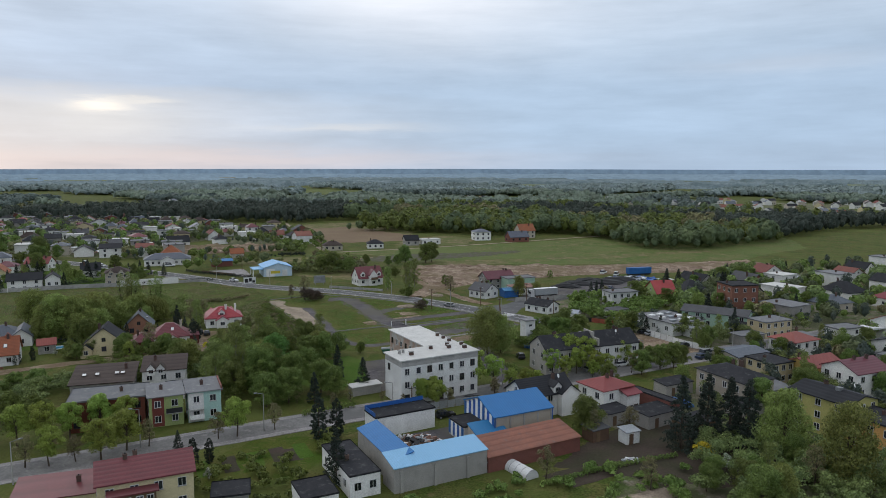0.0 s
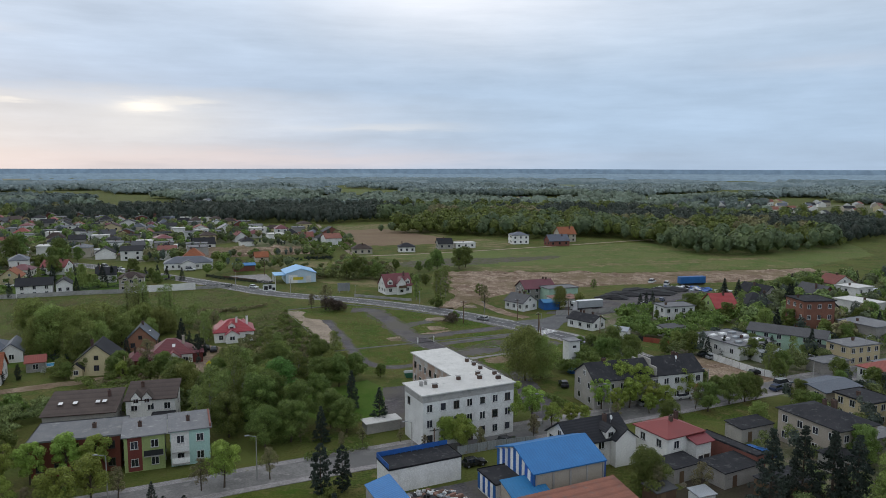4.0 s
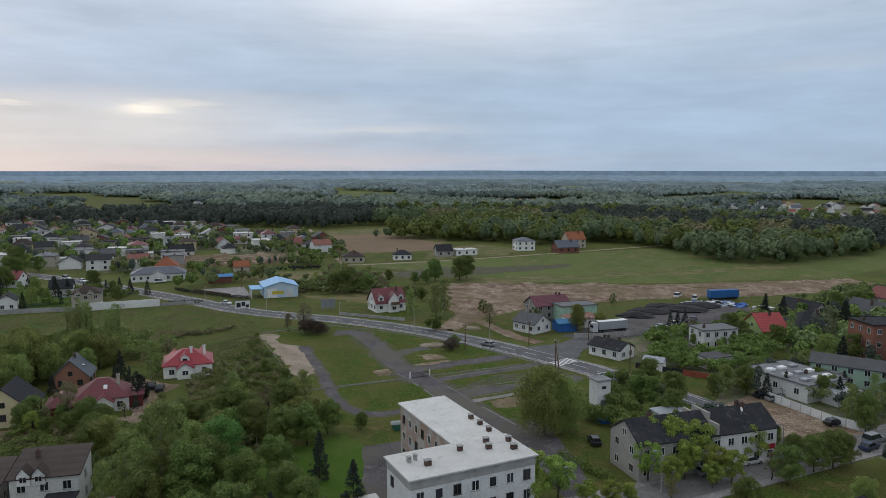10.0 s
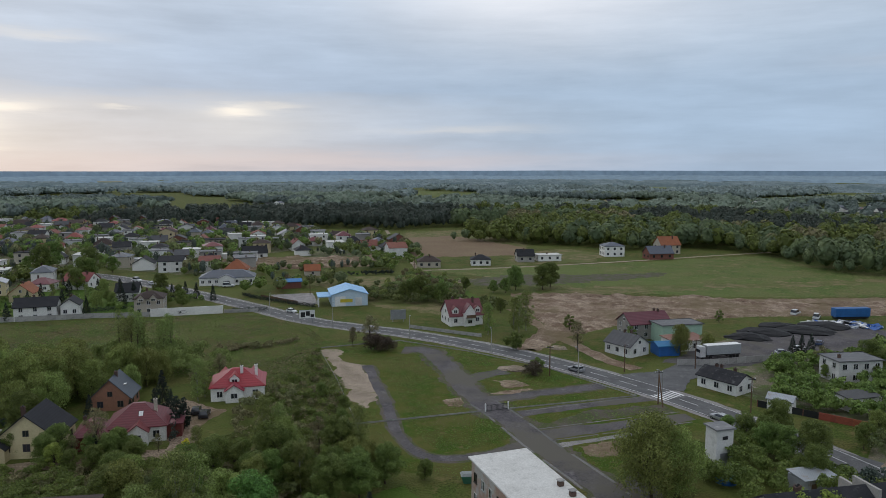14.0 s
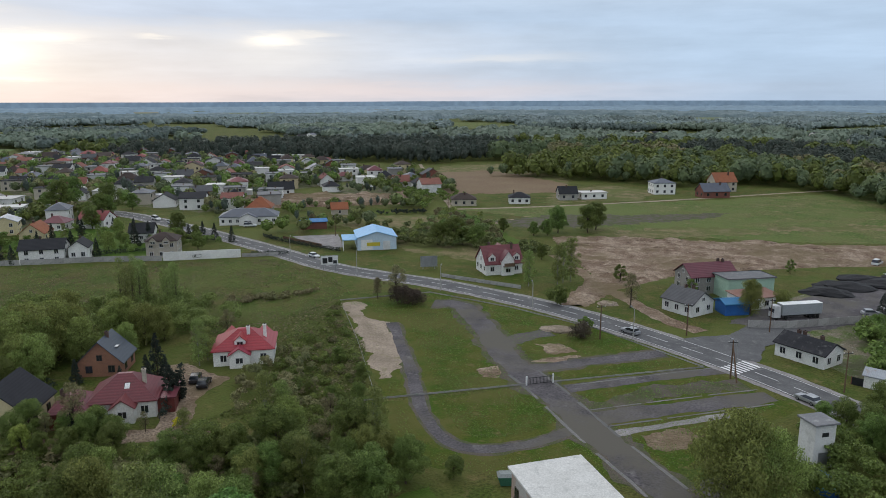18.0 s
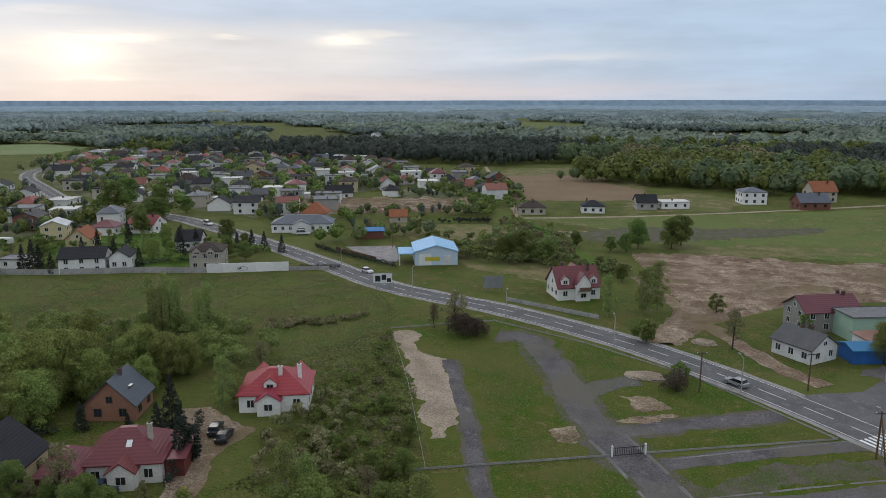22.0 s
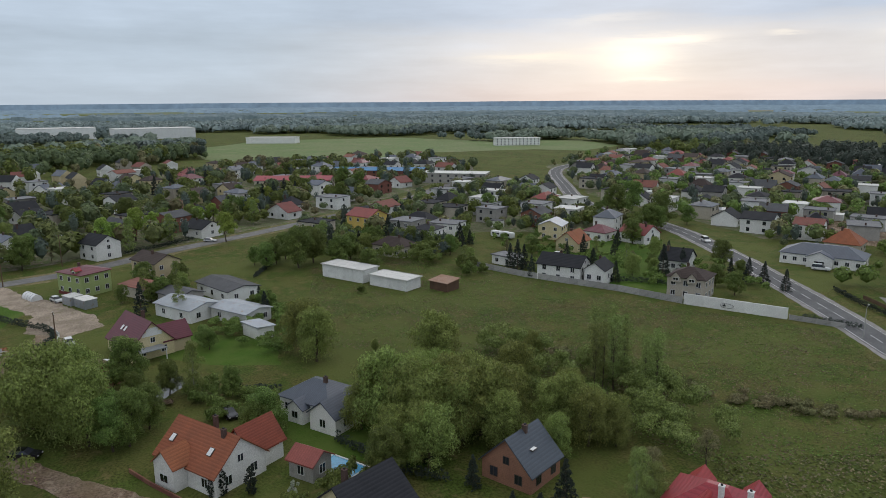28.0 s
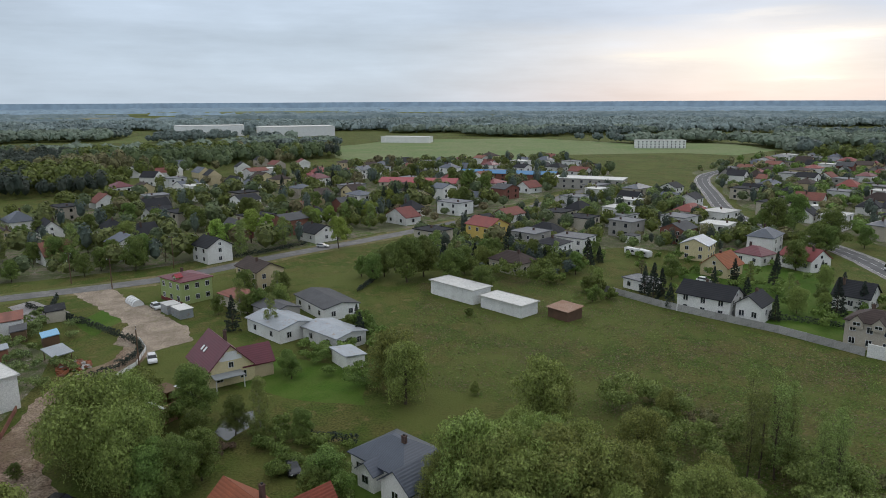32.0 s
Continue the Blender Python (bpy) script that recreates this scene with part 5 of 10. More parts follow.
H("house", "white house with red roof and balcony", -221.5, 301, 10, 11.0, 8.6, 3.6, "gable", 2.8, WHITE, REDSHEET, cols=(3, 2), chimneys=2)
# houses passed at the end
H("house", "white house with terracotta tiled roof and porch gable", -124.3, 139.7, 30, 12.0, 8.6, 3.0, "gable", 3.7, WHITE, TERRA, cols=(3, 2), chimneys=2)
H("house", "white bungalow with blue-grey metal hipped roof", -136.5, 159.0, 31, 10.4, 8.5, 3.0, "hip", 2.6, WHITE, SLATE, cols=(3, 3), chimneys=1)
H("bungalow_wing", "white wing with blue-grey metal gable roof", -131.0, 160.8, 31, 5.2, 9.6, 3.0, "gable", 2.0, WHITE, SLATE, axis="y", cols=(1, 2), chimneys=0, category="house")
H("garden_house", "small grey garden house with red roof", -117.6, 151.6, 33, 4.2, 3.8, 2.6, "gable", 1.2, GREY, REDSHEET, cols=(1, 1), chimneys=0, category="shed")
H("house", "cream house with steep maroon roof and white gable", -181, 134.5, 20, 11.5, 8.6, 2.9, "gable", 4.4, CREAM, MAROON, cols=(2, 2), chimneys=1)
H("greenhouse_shed", "low shed with whitish corrugated roof", -203, 146.5, 30, 13.0, 9.0, 3.0, "gable", 1.0, OLDWHITE, TIN, cols=(2, 2), chimneys=0, category="shed")
H("greenhouse_shed", "low shed with pale blue-white sheet roof", -194, 157.0, 30, 12.0, 7.5, 2.8, "gable", 0.7, OLDWHITE, TIN, cols=(2, 2), chimneys=0, category="shed")
H("garage", "small garage with pale roof", -180, 158.0, 20, 6.0, 4.0, 2.4, "shed", 0.4, WHITE, TIN, cols=(0, 0), chimneys=0, category="garage")
H("house", "cream two-storey house with grey roof", -246, 143.0, 27, 12.0, 8.0, 5.4, "gable", 2.0, CREAM, BROWNTILE, cols=(3, 2), chimneys=1)
H("garage", "row of white garages with dark roof", -217, 158.0, 20, 16.0, 9.0, 3.0, "gable", 0.9, OLDWHITE, ETERNIT, cols=(3, 2), chimneys=0, category="garage")
H("shed", "old shed with dark corrugated roof", -214, 146.0, 28, 9.0, 7.0, 3.0, "gable", 1.0, GREY, ETERNIT, cols=(0, 0), chimneys=1, category="shed")
H("house", "light green two-storey house with red-brown hipped roof", -238, 124.5, 35, 10.0, 8.6, 5.8, "hip", 1.2, GREEN, MAROON, cols=(3, 3), chimneys=1)
H("annex", "low annex with pink-red roof", -226.5, 138.0, 31, 12, 5.4, 2.8, "shed", 0.6, BEIGE, OLDTILE, axis="y", cols=(0, 0), chimneys=0, category="annex")
H("long_shed", "long white shed with pale flat roof", -219.8, 192.6, 28, 15.5, 6.4, 3.6, "flat", 0, OLDWHITE, WHITEROOF, cols=(0, 0), chimneys=0, category="shed")
H("long_shed", "lower white shed with pale flat roof", -205.0, 200.4, 28, 13.0, 6.0, 2.9, "flat", 0, OLDWHITE, WHITEROOF, cols=(0, 0), chimneys=0, category="shed")
H("shed", "small dark shed with striped rusty sheet roof", -196, 211.0, 24, 6.0, 5.0, 2.3, "shed", 0.5, WOOD, RUST, axis="y", cols=(0, 0), chimneys=0, category="shed")
H("house", "ochre yellow house with red roof", -290.2, 224, 26, 12.0, 10.0, 6.0, "gable", 2.4, YELLOW, REDSHEET, cols=(3, 2), chimneys=2)
H("house", "white two-storey house with dark roof", -253, 233, 37, 9.0, 9.0, 5.8, "hip", 1.6, WHITE, DKTILE, cols=(3, 3), chimneys=1)
H("house", "white house with grey flat roof", -262, 245, 37, 11.0, 9.0, 5.6, "flat", 0, WHITE, GREYFELT, cols=(3, 3), chimneys=1)
H("house", "old low house with brown roof behind shrubs", -243, 216, 30, 12.0, 8.0, 3.4, "hip", 2.6, BEIGE, BROWNTILE, cols=(3, 2), chimneys=1)
H("garage", "small white garage with grey roof", -214, 242, 20, 8.0, 6.0, 2.7, "flat", 0, WHITE, GREYFELT, cols=(2, 1), chimneys=0, category="garage")
# houses round the wet meadow
H("house", "unfinished brick house with grey metal gable roof", -104.4, 177.0, 24, 7.8, 7.2, 2.7, "gable", 3.8, mat("orange_block", (0.36, 0.19, 0.12), (0.29, 0.15, 0.10), rough=0.9, stripe=("Z", 0.25, 0.25)), SLATE, axis="y", cols=(2, 2), chimneys=1, frame_m=FRAMEB)
H("house", "white bungalow with bright red metal tile roof", -83.4, 190.5, 27, 11.0, 9.4, 2.9, "hip", 3.0, WHITE, RED, cols=(3, 3), chimneys=2, chimney_m=WHITE)
H("house", "white bungalow with maroon tiled hipped roof", -88.4, 164.0, 29, 10.0, 8.6, 2.8, "hip", 3.4, WHITE, MAROON, cols=(3, 2), chimneys=1, chimney_m=BEIGE)
H("garage_wing", "brick garage with maroon tiled hipped roof", -93.5, 158.0, 29, 5.2, 7.0, 2.5, "hip", 2.2, DKBRICK, MAROON, cols=(0, 1), chimneys=1, category="garage")
H("house", "cream house with steep dark half-hipped roof", -101.5, 153.5, 22, 9.7, 8.6, 3.6, "gable", 4.0, CREAM, DKTILE, axis="y", cols=(3, 2), chimneys=1, frame_m=FRAMEB)
# terrace by the street
H("terraced_house", "long house with dark brown felt roof and skylights", -80.8, 117.5, 22, 12.5, 10.0, 4.2, "shed", 1.6, GREY, BROWNTILE, axis="y", cols=(3, 1), chimneys=1)
H("terraced_house", "white terraced house with brown roof and two small gables", -69.5, 122.8, 22, 9.0, 8.0, 5.6, "shed", 1.4, WHITE, BROWNTILE, axis="y", cols=(3, 1), chimneys=1)
H("terraced_house", "red-brown house with flat grey roof", -70.5, 101.5, 24, 13.5, 8.6, 6.0, "flat", 0, DKBRICK, GREYFELT, cols=(5, 2), chimneys=1, frame_m=FRAMEB)
H("terraced_house", "green and white terraced house with flat grey roof", -60.2, 103.9, 29, 6.3, 7.6, 6.0, "shed", 0.5, GREEN, GREYFELT, axis="y", cols=(2, 2), chimneys=1)
H("terraced_house", "pale aqua and white terraced house with grey roof", -53.9, 107.4, 29, 6.3, 7.6, 6.1, "shed", 0.5, AQUA, GREYFELT, axis="y", cols=(2, 2), chimneys=1)
H("house", "pale yellow house with maroon roof and wooden bay", -46.2, 69.0, 30, 13.0, 8.8, 5.8, "gable", 1.8, CREAM, MAROON, cols=(4, 2), chimneys=2)
H("annex", "low annex with broad maroon roof", -58.5, 67.3, 24, 12.0, 7.0, 2.8, "shed", 0.7, CREAM, MAROON, axis="y", cols=(2, 1), chimneys=1, category="annex")
H("garage", "flat dark garage roof in the garden", -33.2, 69.7, 20, 5.0, 4.7, 2.5, "flat", 0, GREY, DKFELT, cols=(0, 0), chimneys=0, category="garage")
# new houses at the far field
H("bungalow", "bungalow with brown hipped roof", -98.4, 400.0, 19, 11.5, 9.0, 3.0, "hip", 2.6, BEIGE, BROWNTILE, cols=(3, 2), chimneys=1, category="house")
H("bungalow", "white bungalow with dark hipped roof", -74.4, 414.0, 15, 10, 9.0, 2.9, "hip", 2.4, WHITE, DKTILE, cols=(3, 2), chimneys=1, category="house")
H("house", "unfinished grey house with dark gable roof", -54.0, 433.0, 19, 9.0, 9.0, 3.4, "gable", 3.0, GREY, DKTILE, cols=(2, 2), chimneys=1)
H("house", "white shell of a flat-roofed house", -42.5, 440.0, 25, 13, 8.0, 3.2, "flat", 0, WHITE, WHITEROOF, cols=(3, 2), chimneys=1)
H("house", "white cube house with grey hipped roof", -9.0, 470.0, 19, 11.4, 10.0, 5.8, "hip", 2.0, WHITE, SLATE, cols=(3, 3), chimneys=1)
H("house", "unfinished brick house with dark blue roof", 16.0, 462.0, 25, 14.0, 9.0, 3.4, "gable", 3.6, BRICK, SLATE, cols=(3, 2), chimneys=1)
H("house", "house with steep red roof and skylights", 22, 490.0, 25, 12.0, 10.0, 5.4, "gable", 4.4, BEIGE, TERRA, cols=(3, 2), chimneys=1)
H("shed", "shed with blue tarpaulin roof", -137.8, 323.1, 30, 10.0, 6.0, 2.8, "gable", 0.8, BRICK, BLUEROOF, cols=(0, 0), chimneys=0, category="shed")
H("shed", "small house with red gable roof", -143.3, 358.0, 30, 7.0, 6.0, 2.6, "gable", 2.4, BEIGE, TERRA, cols=(1, 1), chimneys=0, category="shed")


# ---- main white building ----
def white_building():
    r = root("white_building", -8.4, 124.8, 34, 0, "abandoned three-storey L-shaped building with white peeling walls", "building")
    w, d, h = 19.0, 8.2, 9.8
    part("wall", boxes((-w / 2, -d / 2, -0.3, w / 2, d / 2, h - 1.3)), OLDWHITE, r)
    part("attic_wall", boxes((-w / 2 - 0.03, -d / 2 - 0.03, h - 1.3, w / 2 + 0.03, d / 2 + 0.03, h)), CONCRETE, r, "rough grey concrete attic band")
    part("roof", boxes((-w / 2 - 0.35, -d / 2 - 0.35, h, w / 2 + 0.35, d / 2 + 0.35, h + 0.22)), WHITEROOF, r, "flat roof with white coating")
    # rear wing
    x0, x1, y1 = w / 2 - 8.2, w / 2, d / 2 + 21.0
    part("wing_wall", boxes((x0, d / 2, -0.3, x1, y1, h - 0.3)), mat("brick_and_render", (0.36, 0.24, 0.19), (0.42, 0.40, 0.37), rough=0.95, scale=1.4, contrast=2.2), r, "wing with bare brick and grey render")
    part("wing_roof", boxes((x0 - 0.35, d / 2 + 0.36, h - 0.29, x1 + 0.35, y1 + 0.35, h - 0.06)), WHITEROOF, r)
    for k in range(3):
        for c in range(7):
            u = -w / 2 + w / 7 * (c + 0.5)
            if k == 0 and c == 3:
                door(r, 1.2, 2.2, pose(u, -d / 2 - 0.02, 0.1), FRAMEB)
                part("canopy", boxes((u - 1.0, -d / 2 - 1.1, 2.6, u + 1.0, -d / 2, 2.75)), CONCRETE, r)
                continue
            window(r, 1.15, 1.45, pose(u, -d / 2 - 0.02, 0.95 + 2.85 * k), FRAMEW if (c * 3 + k) % 4 else FRAMEB, 1 if (c + k) % 3 else 0)
        for c in range(2):
            if c or k < 2:
                continue
            window(r, 1.1, 1.4, pose(-w / 2, d * (0.25 - 0.5 * c), 0, 0, 0, -90) @ pose(0, -0.02, 0.95 + 2.85 * k), FRAMEB)
        for c in range(8):
            window(r, 1.0, 1.4, pose(x0, 0, 0, 0, 0, -90) @ pose(-(d / 2 + 1.6 + 2.55 * c), -0.02, 0.95 + 2.85 * k), FRAMEW if (c + k) % 3 else FRAMEB)
            window(r, 1.0, 1.4, pose(x1, 0, 0, 0, 0, 90) @ pose(d / 2 + 1.6 + 2.55 * c, -0.02, 0.95 + 2.85 * k), FRAMEB)
    for cx, cy, sx in ((-5.6, -1.0, 0.9), (-7.5, 1.0, 0.5), (-6.4, 1.4, 0.4), (0.6, 1.6, 0.7), (4.6, 0.4, 0.8), (5.4, 2.6, 0.8), (7.8, -1.2, 0.9), (8.6, 1.6, 0.7), (8.4, 7.0, 0.7), (8.5, 10.0, 0.7), (8.5, 13.0, 0.7)):
        zb = h + 0.2 if cy < 4 else h - 0.1
        c = part("chimney", boxes((cx - sx / 2, cy - 0.3, zb, cx + sx / 2, cy + 0.3, zb + 0.6)), DKCHIM if sx > 0.6 else CONCRETE, r)
        part("cap", boxes((cx - sx / 2 - 0.08, cy - 0.38, zb + 0.75, cx + sx / 2 + 0.08, cy + 0.38, zb + 0.85)), CONCRETE, c)


white_building()


def kiosk():
    r = root("transformer_tower", 14.6, 177.0, 30, 0, "pale rendered transformer tower with flat roof", "tower")
    part("wall", boxes((-1.6, -1.5, -0.3, 1.6, 1.5, 6.3)), OLDWHITE, r)
    part("roof", boxes((-1.9, -1.8, 6.3, 1.9, 1.8, 6.55)), GREYFELT, r)
    part("steel_door", boxes((-0.8, -1.54, 0.1, 0.8, -1.5, 2.3)), METAL, r)
    part("vent", boxes((-0.5, -1.54, 4.6, 0.5, -1.5, 5.2)), DKMETAL, r)


kiosk()

# backyard sheds and lean-tos
def yard_shed(x, y, rot, w, d, h, wall_m, roof_m, label):
    g = root("shed", x, y, rot, 0, label, "shed", "backyard sheds")
    part("wall", boxes((-w / 2, -d / 2, -0.1, w / 2, d / 2, h)), wall_m, g)
    part("roof", roof_mesh("shed", w, d, h, 0.35, "y", 0.2), roof_m, g)
    part("door", boxes((-w * 0.3, -d / 2 - 0.04, 0.0, -w * 0.3 + 0.95, -d / 2 + 0.02, 1.95)), WOOD, g)
    OCC.append((x, y, max(w, d) * 0.5))


for _s in ((27.3, 169.6, 30, 6.0, 3.6, 2.5, TIN, TIN, "small pale metal shed beside the tenement"), (38.0, 111.5, 36, 9.0, 5.0, 2.6, GREY, DKFELT, "low shed with dark felt roof in a backyard"), (29.5, 111.0, 36, 6.0, 4.0, 2.5, GREY, DKFELT, "low shed with dark felt roof in a backyard"),
           (44.5, 106.5, 36, 8.0, 4.5, 2.5, WOOD, DKFELT, "weathered wooden shed with felt roof"), (31.0, 100.5, 30, 3.0, 2.4, 2.2, OLDWHITE, TIN, "small pale shed with tin roof"),
           (25.0, 101.5, 36, 4.0, 3.0, 2.2, WOOD, ETERNIT, "weathered wooden shed with corrugated roof"), (57.5, 118.0, 32, 7.0, 4.0, 2.6, GREY, DKFELT, "low shed with dark felt roof in a backyard"),
           (66.0, 128.0, 32, 9.0, 4.5, 2.8, GREY, GREYFELT, "row of garages with grey felt roof"), (46.0, 131.0, 32, 8.0, 4.0, 2.6, GREY, DKFELT, "low shed with dark felt roof in a backyard"),
           (72.0, 204.0, 30, 9.0, 5.0, 3.0, OLDWHITE, GREYFELT, "pale flat garage behind the houses"), (56.0, 200.0, 30, 8.0, 4.5, 2.8, GREY, ETERNIT, "grey garage with corrugated roof"), (84.0, 196.0, 30, 10.0, 5.0, 2.8, GREY, DKFELT, "long dark-roofed shed behind the houses"),
           (66.0, 188.0, 30, 7.0, 4.0, 2.6, OLDWHITE, TIN, "pale shed with tin roof"), (92.0, 178.0, 30, 8.0, 5.0, 3.0, GREY, GREYFELT, "grey flat garage behind the houses"), (46.0, 214.0, 30, 8.0, 4.0, 2.6, OLDWHITE, ETERNIT, "pale shed with corrugated roof"),
           (-221.0, 88.0, 15, 8.0, 6.0, 3.0, OLDWHITE, OLDTILE, "small pale outbuilding with red roof"), (-208.0, 99.5, 20, 4.0, 3.0, 2.3, WOOD, PALEBLUE, "garden shed with pale blue roof"), (-214.0, 92.0, 15, 5.0, 3.0, 2.3, WOOD, ETERNIT, "wooden garden shed with corrugated roof"),
           (-201.0, 92.0, 20, 3.5, 3.0, 2.2, BRICK, TIN, "small brick shed with tin roof"), (-228.0, 96.0, 15, 6.0, 4.0, 2.5, BEIGE, DKFELT, "beige garage with felt roof")):
    yard_shed(*_s)

# trees that stand singly, group by group
tree("bud", -73.0, 79.3, 0.89)
tree("bud", -65.9, 82.5, 0.76)
tree("bud", -56.7, 90.1, 0.80)
tree("bud", -45.5, 94.7, 0.86)
tree("bud", -36.4, 100.1, 0.85)
tree("bud", -14.3, 118.9, 0.39)
tree("bud", -3.8, 119.1, 0.54)
tree("bud", 5.6, 126.6, 0.63)
tree("street", -69.3, 80.3, 1.02)
tree("street", -62.0, 83.6, 1.08)
tree("street", -59.8, 88.0, 1.09)
tree("street", -42.5, 96.3, 1.09)
tree("street", -73.7, 93.0, 0.98)
tree("street", -69.2, 95.7, 1.08)
tree("street", -65.3, 97.5, 0.99)
tree("street", -10.4, 120.0, 0.83)
tree("street", -7.2, 117.3, 0.90)
tree("street", -80.8, 88.2, 1.09)
tree("street", -77.1, 89.9, 1.10)
tree("spruce", -51.2, 90.1, 0.28)
tree("spruce", -19.0, 78.2, 0.77)
tree("thujabig", -26.7, 96.4, 1.17)
tree("thujabig", -23.7, 98.0, 1.07)
tree("thujabig", -44.6, 81.8, 0.77)
tree("thujabig", -42.7, 84.1, 0.65)
tree("blossom", -40.1, 77.4, 0.58)
tree("blossom", 45.0, 88.5, 0.93)
tree("spruce", 39.8, 97.8, 1.14)
tree("spruce", 45.2, 100.9, 1.10)
tree("spruce", 48.9, 99.9, 1.08)
tree("spruce", 51.8, 98.8, 1.08)
tree("willow", 56.6, 95.0, 1.25)
tree("willow", 62.1, 83.1, 1.39)
tree("bud", 24.7, 101.8, 0.87)
tree("bud", 31.8, 103.9, 0.86)
tree("bud", 14.6, 82.5, 0.89)
tree("bud", 30.9, 80.3, 0.83)
tree("bud", 56.7, 82.6, 1.12)
tree("broad", 23.2, 103.1, 0.75)
tree("broad", 31.5, 131.8, 0.60)
tree("broad", 61.5, 150.7, 0.57)
tree("broad", 56.9, 87.4, 0.49)
tree("broad", 47.7, 81.4, 0.57)
tree("broad", 39.7, 80.7, 0.47)
tree("broad", 49.6, 79.6, 0.41)
tree("darkbush", -100.6, 115.7, 1.70)
tree("darkbush", -98.2, 120.0, 1.55)
tree("darkbush", -92.0, 102.0, 1.70)
tree("darkbush", -87.4, 102.4, 1.58)
tree("street", 0.9, 129.9, 1.32)
tree("street", 5.1, 133.2, 1.01)
tree("street", 9.2, 130.1, 0.71)
tree("street", 12.7, 131.6, 0.66)
tree("street", 15.5, 132.8, 0.55)
tree("street", -7.0, 115.5, 0.91)
tree("street", -9.9, 116.6, 0.85)
tree("street", 20.8, 148.6, 1.24)
tree("street", 23.8, 148.0, 1.29)
tree("street", 27.3, 147.9, 1.22)
tree("street", 29.2, 141.2, 0.62)
tree("street", 32.5, 143.4, 0.79)
tree("street", 37.8, 152.7, 0.95)
tree("bud", 5.7, 124.0, 0.64)
tree("bud", -3.7, 118.1, 0.55)
tree("bud", -13.5, 115.0, 0.48)
tree("bud", 22.1, 135.7, 0.63)
tree("bud", 39.2, 145.6, 0.78)
tree("broad", 41.5, 144.4, 0.62)
tree("broad", 47.1, 149.8, 0.64)
tree("broad", 50.9, 152.0, 0.65)
tree("broad", 53.7, 154.0, 0.53)
tree("broad", 44.7, 152.7, 0.53)
tree("broad", 59.1, 142.6, 0.61)
tree("broad", 63.4, 170.0, 0.51)
tree("broad", 47.4, 190.6, 0.66)
tree("broad", 40.2, 189.5, 0.49)
tree("broad", 28.4, 173.3, 0.61)
tree("broad", 26.6, 192.9, 0.67)
tree("broad", 23.0, 184.4, 0.65)
tree("spruce", 55.9, 191.8, 0.46)
tree("spruce", 51.0, 188.5, 0.48)
tree("spruce", 65.6, 188.1, 0.48)
tree("spruce", 68.7, 193.7, 0.46)
tree("spruce", 83.0, 201.1, 0.44)
tree("broad", 64.7, 198.5, 0.47)
tree("broad", 65.9, 193.3, 0.46)
tree("broad", 77.4, 189.8, 0.56)
tree("broad", 91.5, 217.3, 0.46)
tree("broad", 113.3, 263.6, 0.66)
tree("broad", 113.7, 278.7, 0.58)
tree("broad", 87.2, 274.8, 0.58)
tree("broad", 57.6, 246.2, 0.74)
tree("broad", 59.4, 242.2, 0.62)
tree("broad", 71.1, 257.3, 0.55)
tree("bud", 46.6, 244.6, 0.87)
tree("bud", 51.3, 241.0, 0.86)
tree("chestnut", -45.0, 129.0, 1.02)
tree("birch", -54.2, 126.3, 1.15)
tree("birch", -53.4, 129.2, 1.05)
tree("birch", -57.5, 123.1, 0.89)
tree("birch", -54.3, 121.0, 0.87)
tree("birch", -57.3, 116.8, 0.73)
tree("broad", -46.4, 124.7, 1.06)
tree("broad", -47.4, 122.0, 1.04)
tree("broad", -39.4, 123.1, 0.93)
tree("broad", -39.1, 134.3, 0.75)
tree("broad", -51.0, 116.5, 0.89)
tree("broad", -42.8, 147.0, 0.75)
tree("broad", -39.2, 149.3, 0.76)
tree("broad", -37.2, 155.4, 0.65)
tree("broad", -31.5, 158.3, 0.34)
tree("broad", -33.5, 124.0, 0.75)
tree("broad", -29.8, 122.0, 0.68)
tree("broad", -38.7, 116.0, 0.77)
tree("broad", -42.5, 113.2, 0.75)
tree("spruce", -32.6, 136.1, 0.67)
tree("spruce", -24.4, 126.6, 0.64)
tree("spruce", -33.1, 116.8, 0.57)
tree("bud", -36.8, 116.2, 0.60)
tree("bud", -25.3, 116.7, 0.52)
tree("bud", -18.6, 118.8, 0.38)
tree("bud", -28.4, 114.1, 0.52)
tree("bud", -79.9, 157.6, 0.52)
tree("bud", -92.2, 151.5, 0.61)
tree("broad", -103.0, 149.9, 0.52)
tree("broad", -94.1, 147.1, 0.57)
tree("broad", -94.8, 151.1, 0.59)
tree("broad", -84.0, 152.7, 0.59)
tree("broad", -81.5, 153.1, 0.44)
tree("broad", -89.1, 152.0, 0.44)
tree("broad", -105.2, 145.5, 0.43)
tree("spruce", -88.4, 152.1, 0.38)
tree("spruce", -95.0, 169.8, 0.37)
tree("willowbig", 3.3, 160.6, 1.07)
tree("willowbig", 6.8, 162.5, 0.86)
tree("willow", 20.2, 251.3, 0.57)
tree("willow", 13.3, 248.4, 0.84)
tree("broad", 20.5, 187.5, 0.56)
tree("broad", 22.7, 182.2, 0.59)
tree("broad", 25.2, 180.1, 0.63)
tree("broad", 30.1, 181.2, 0.73)
tree("broad", 17.3, 186.8, 0.50)
tree("darkbush", -30.0, 243.7, 1.63)
tree("darkbush", -22.3, 227.1, 0.90)
tree("bud", -13.5, 246.1, 1.29)
tree("spruce", 44.4, 256.2, 0.49)
tree("spruce", 46.3, 254.7, 0.55)
tree("spruce", 42.4, 257.0, 0.44)
tree("broad", 37.3, 240.8, 0.45)
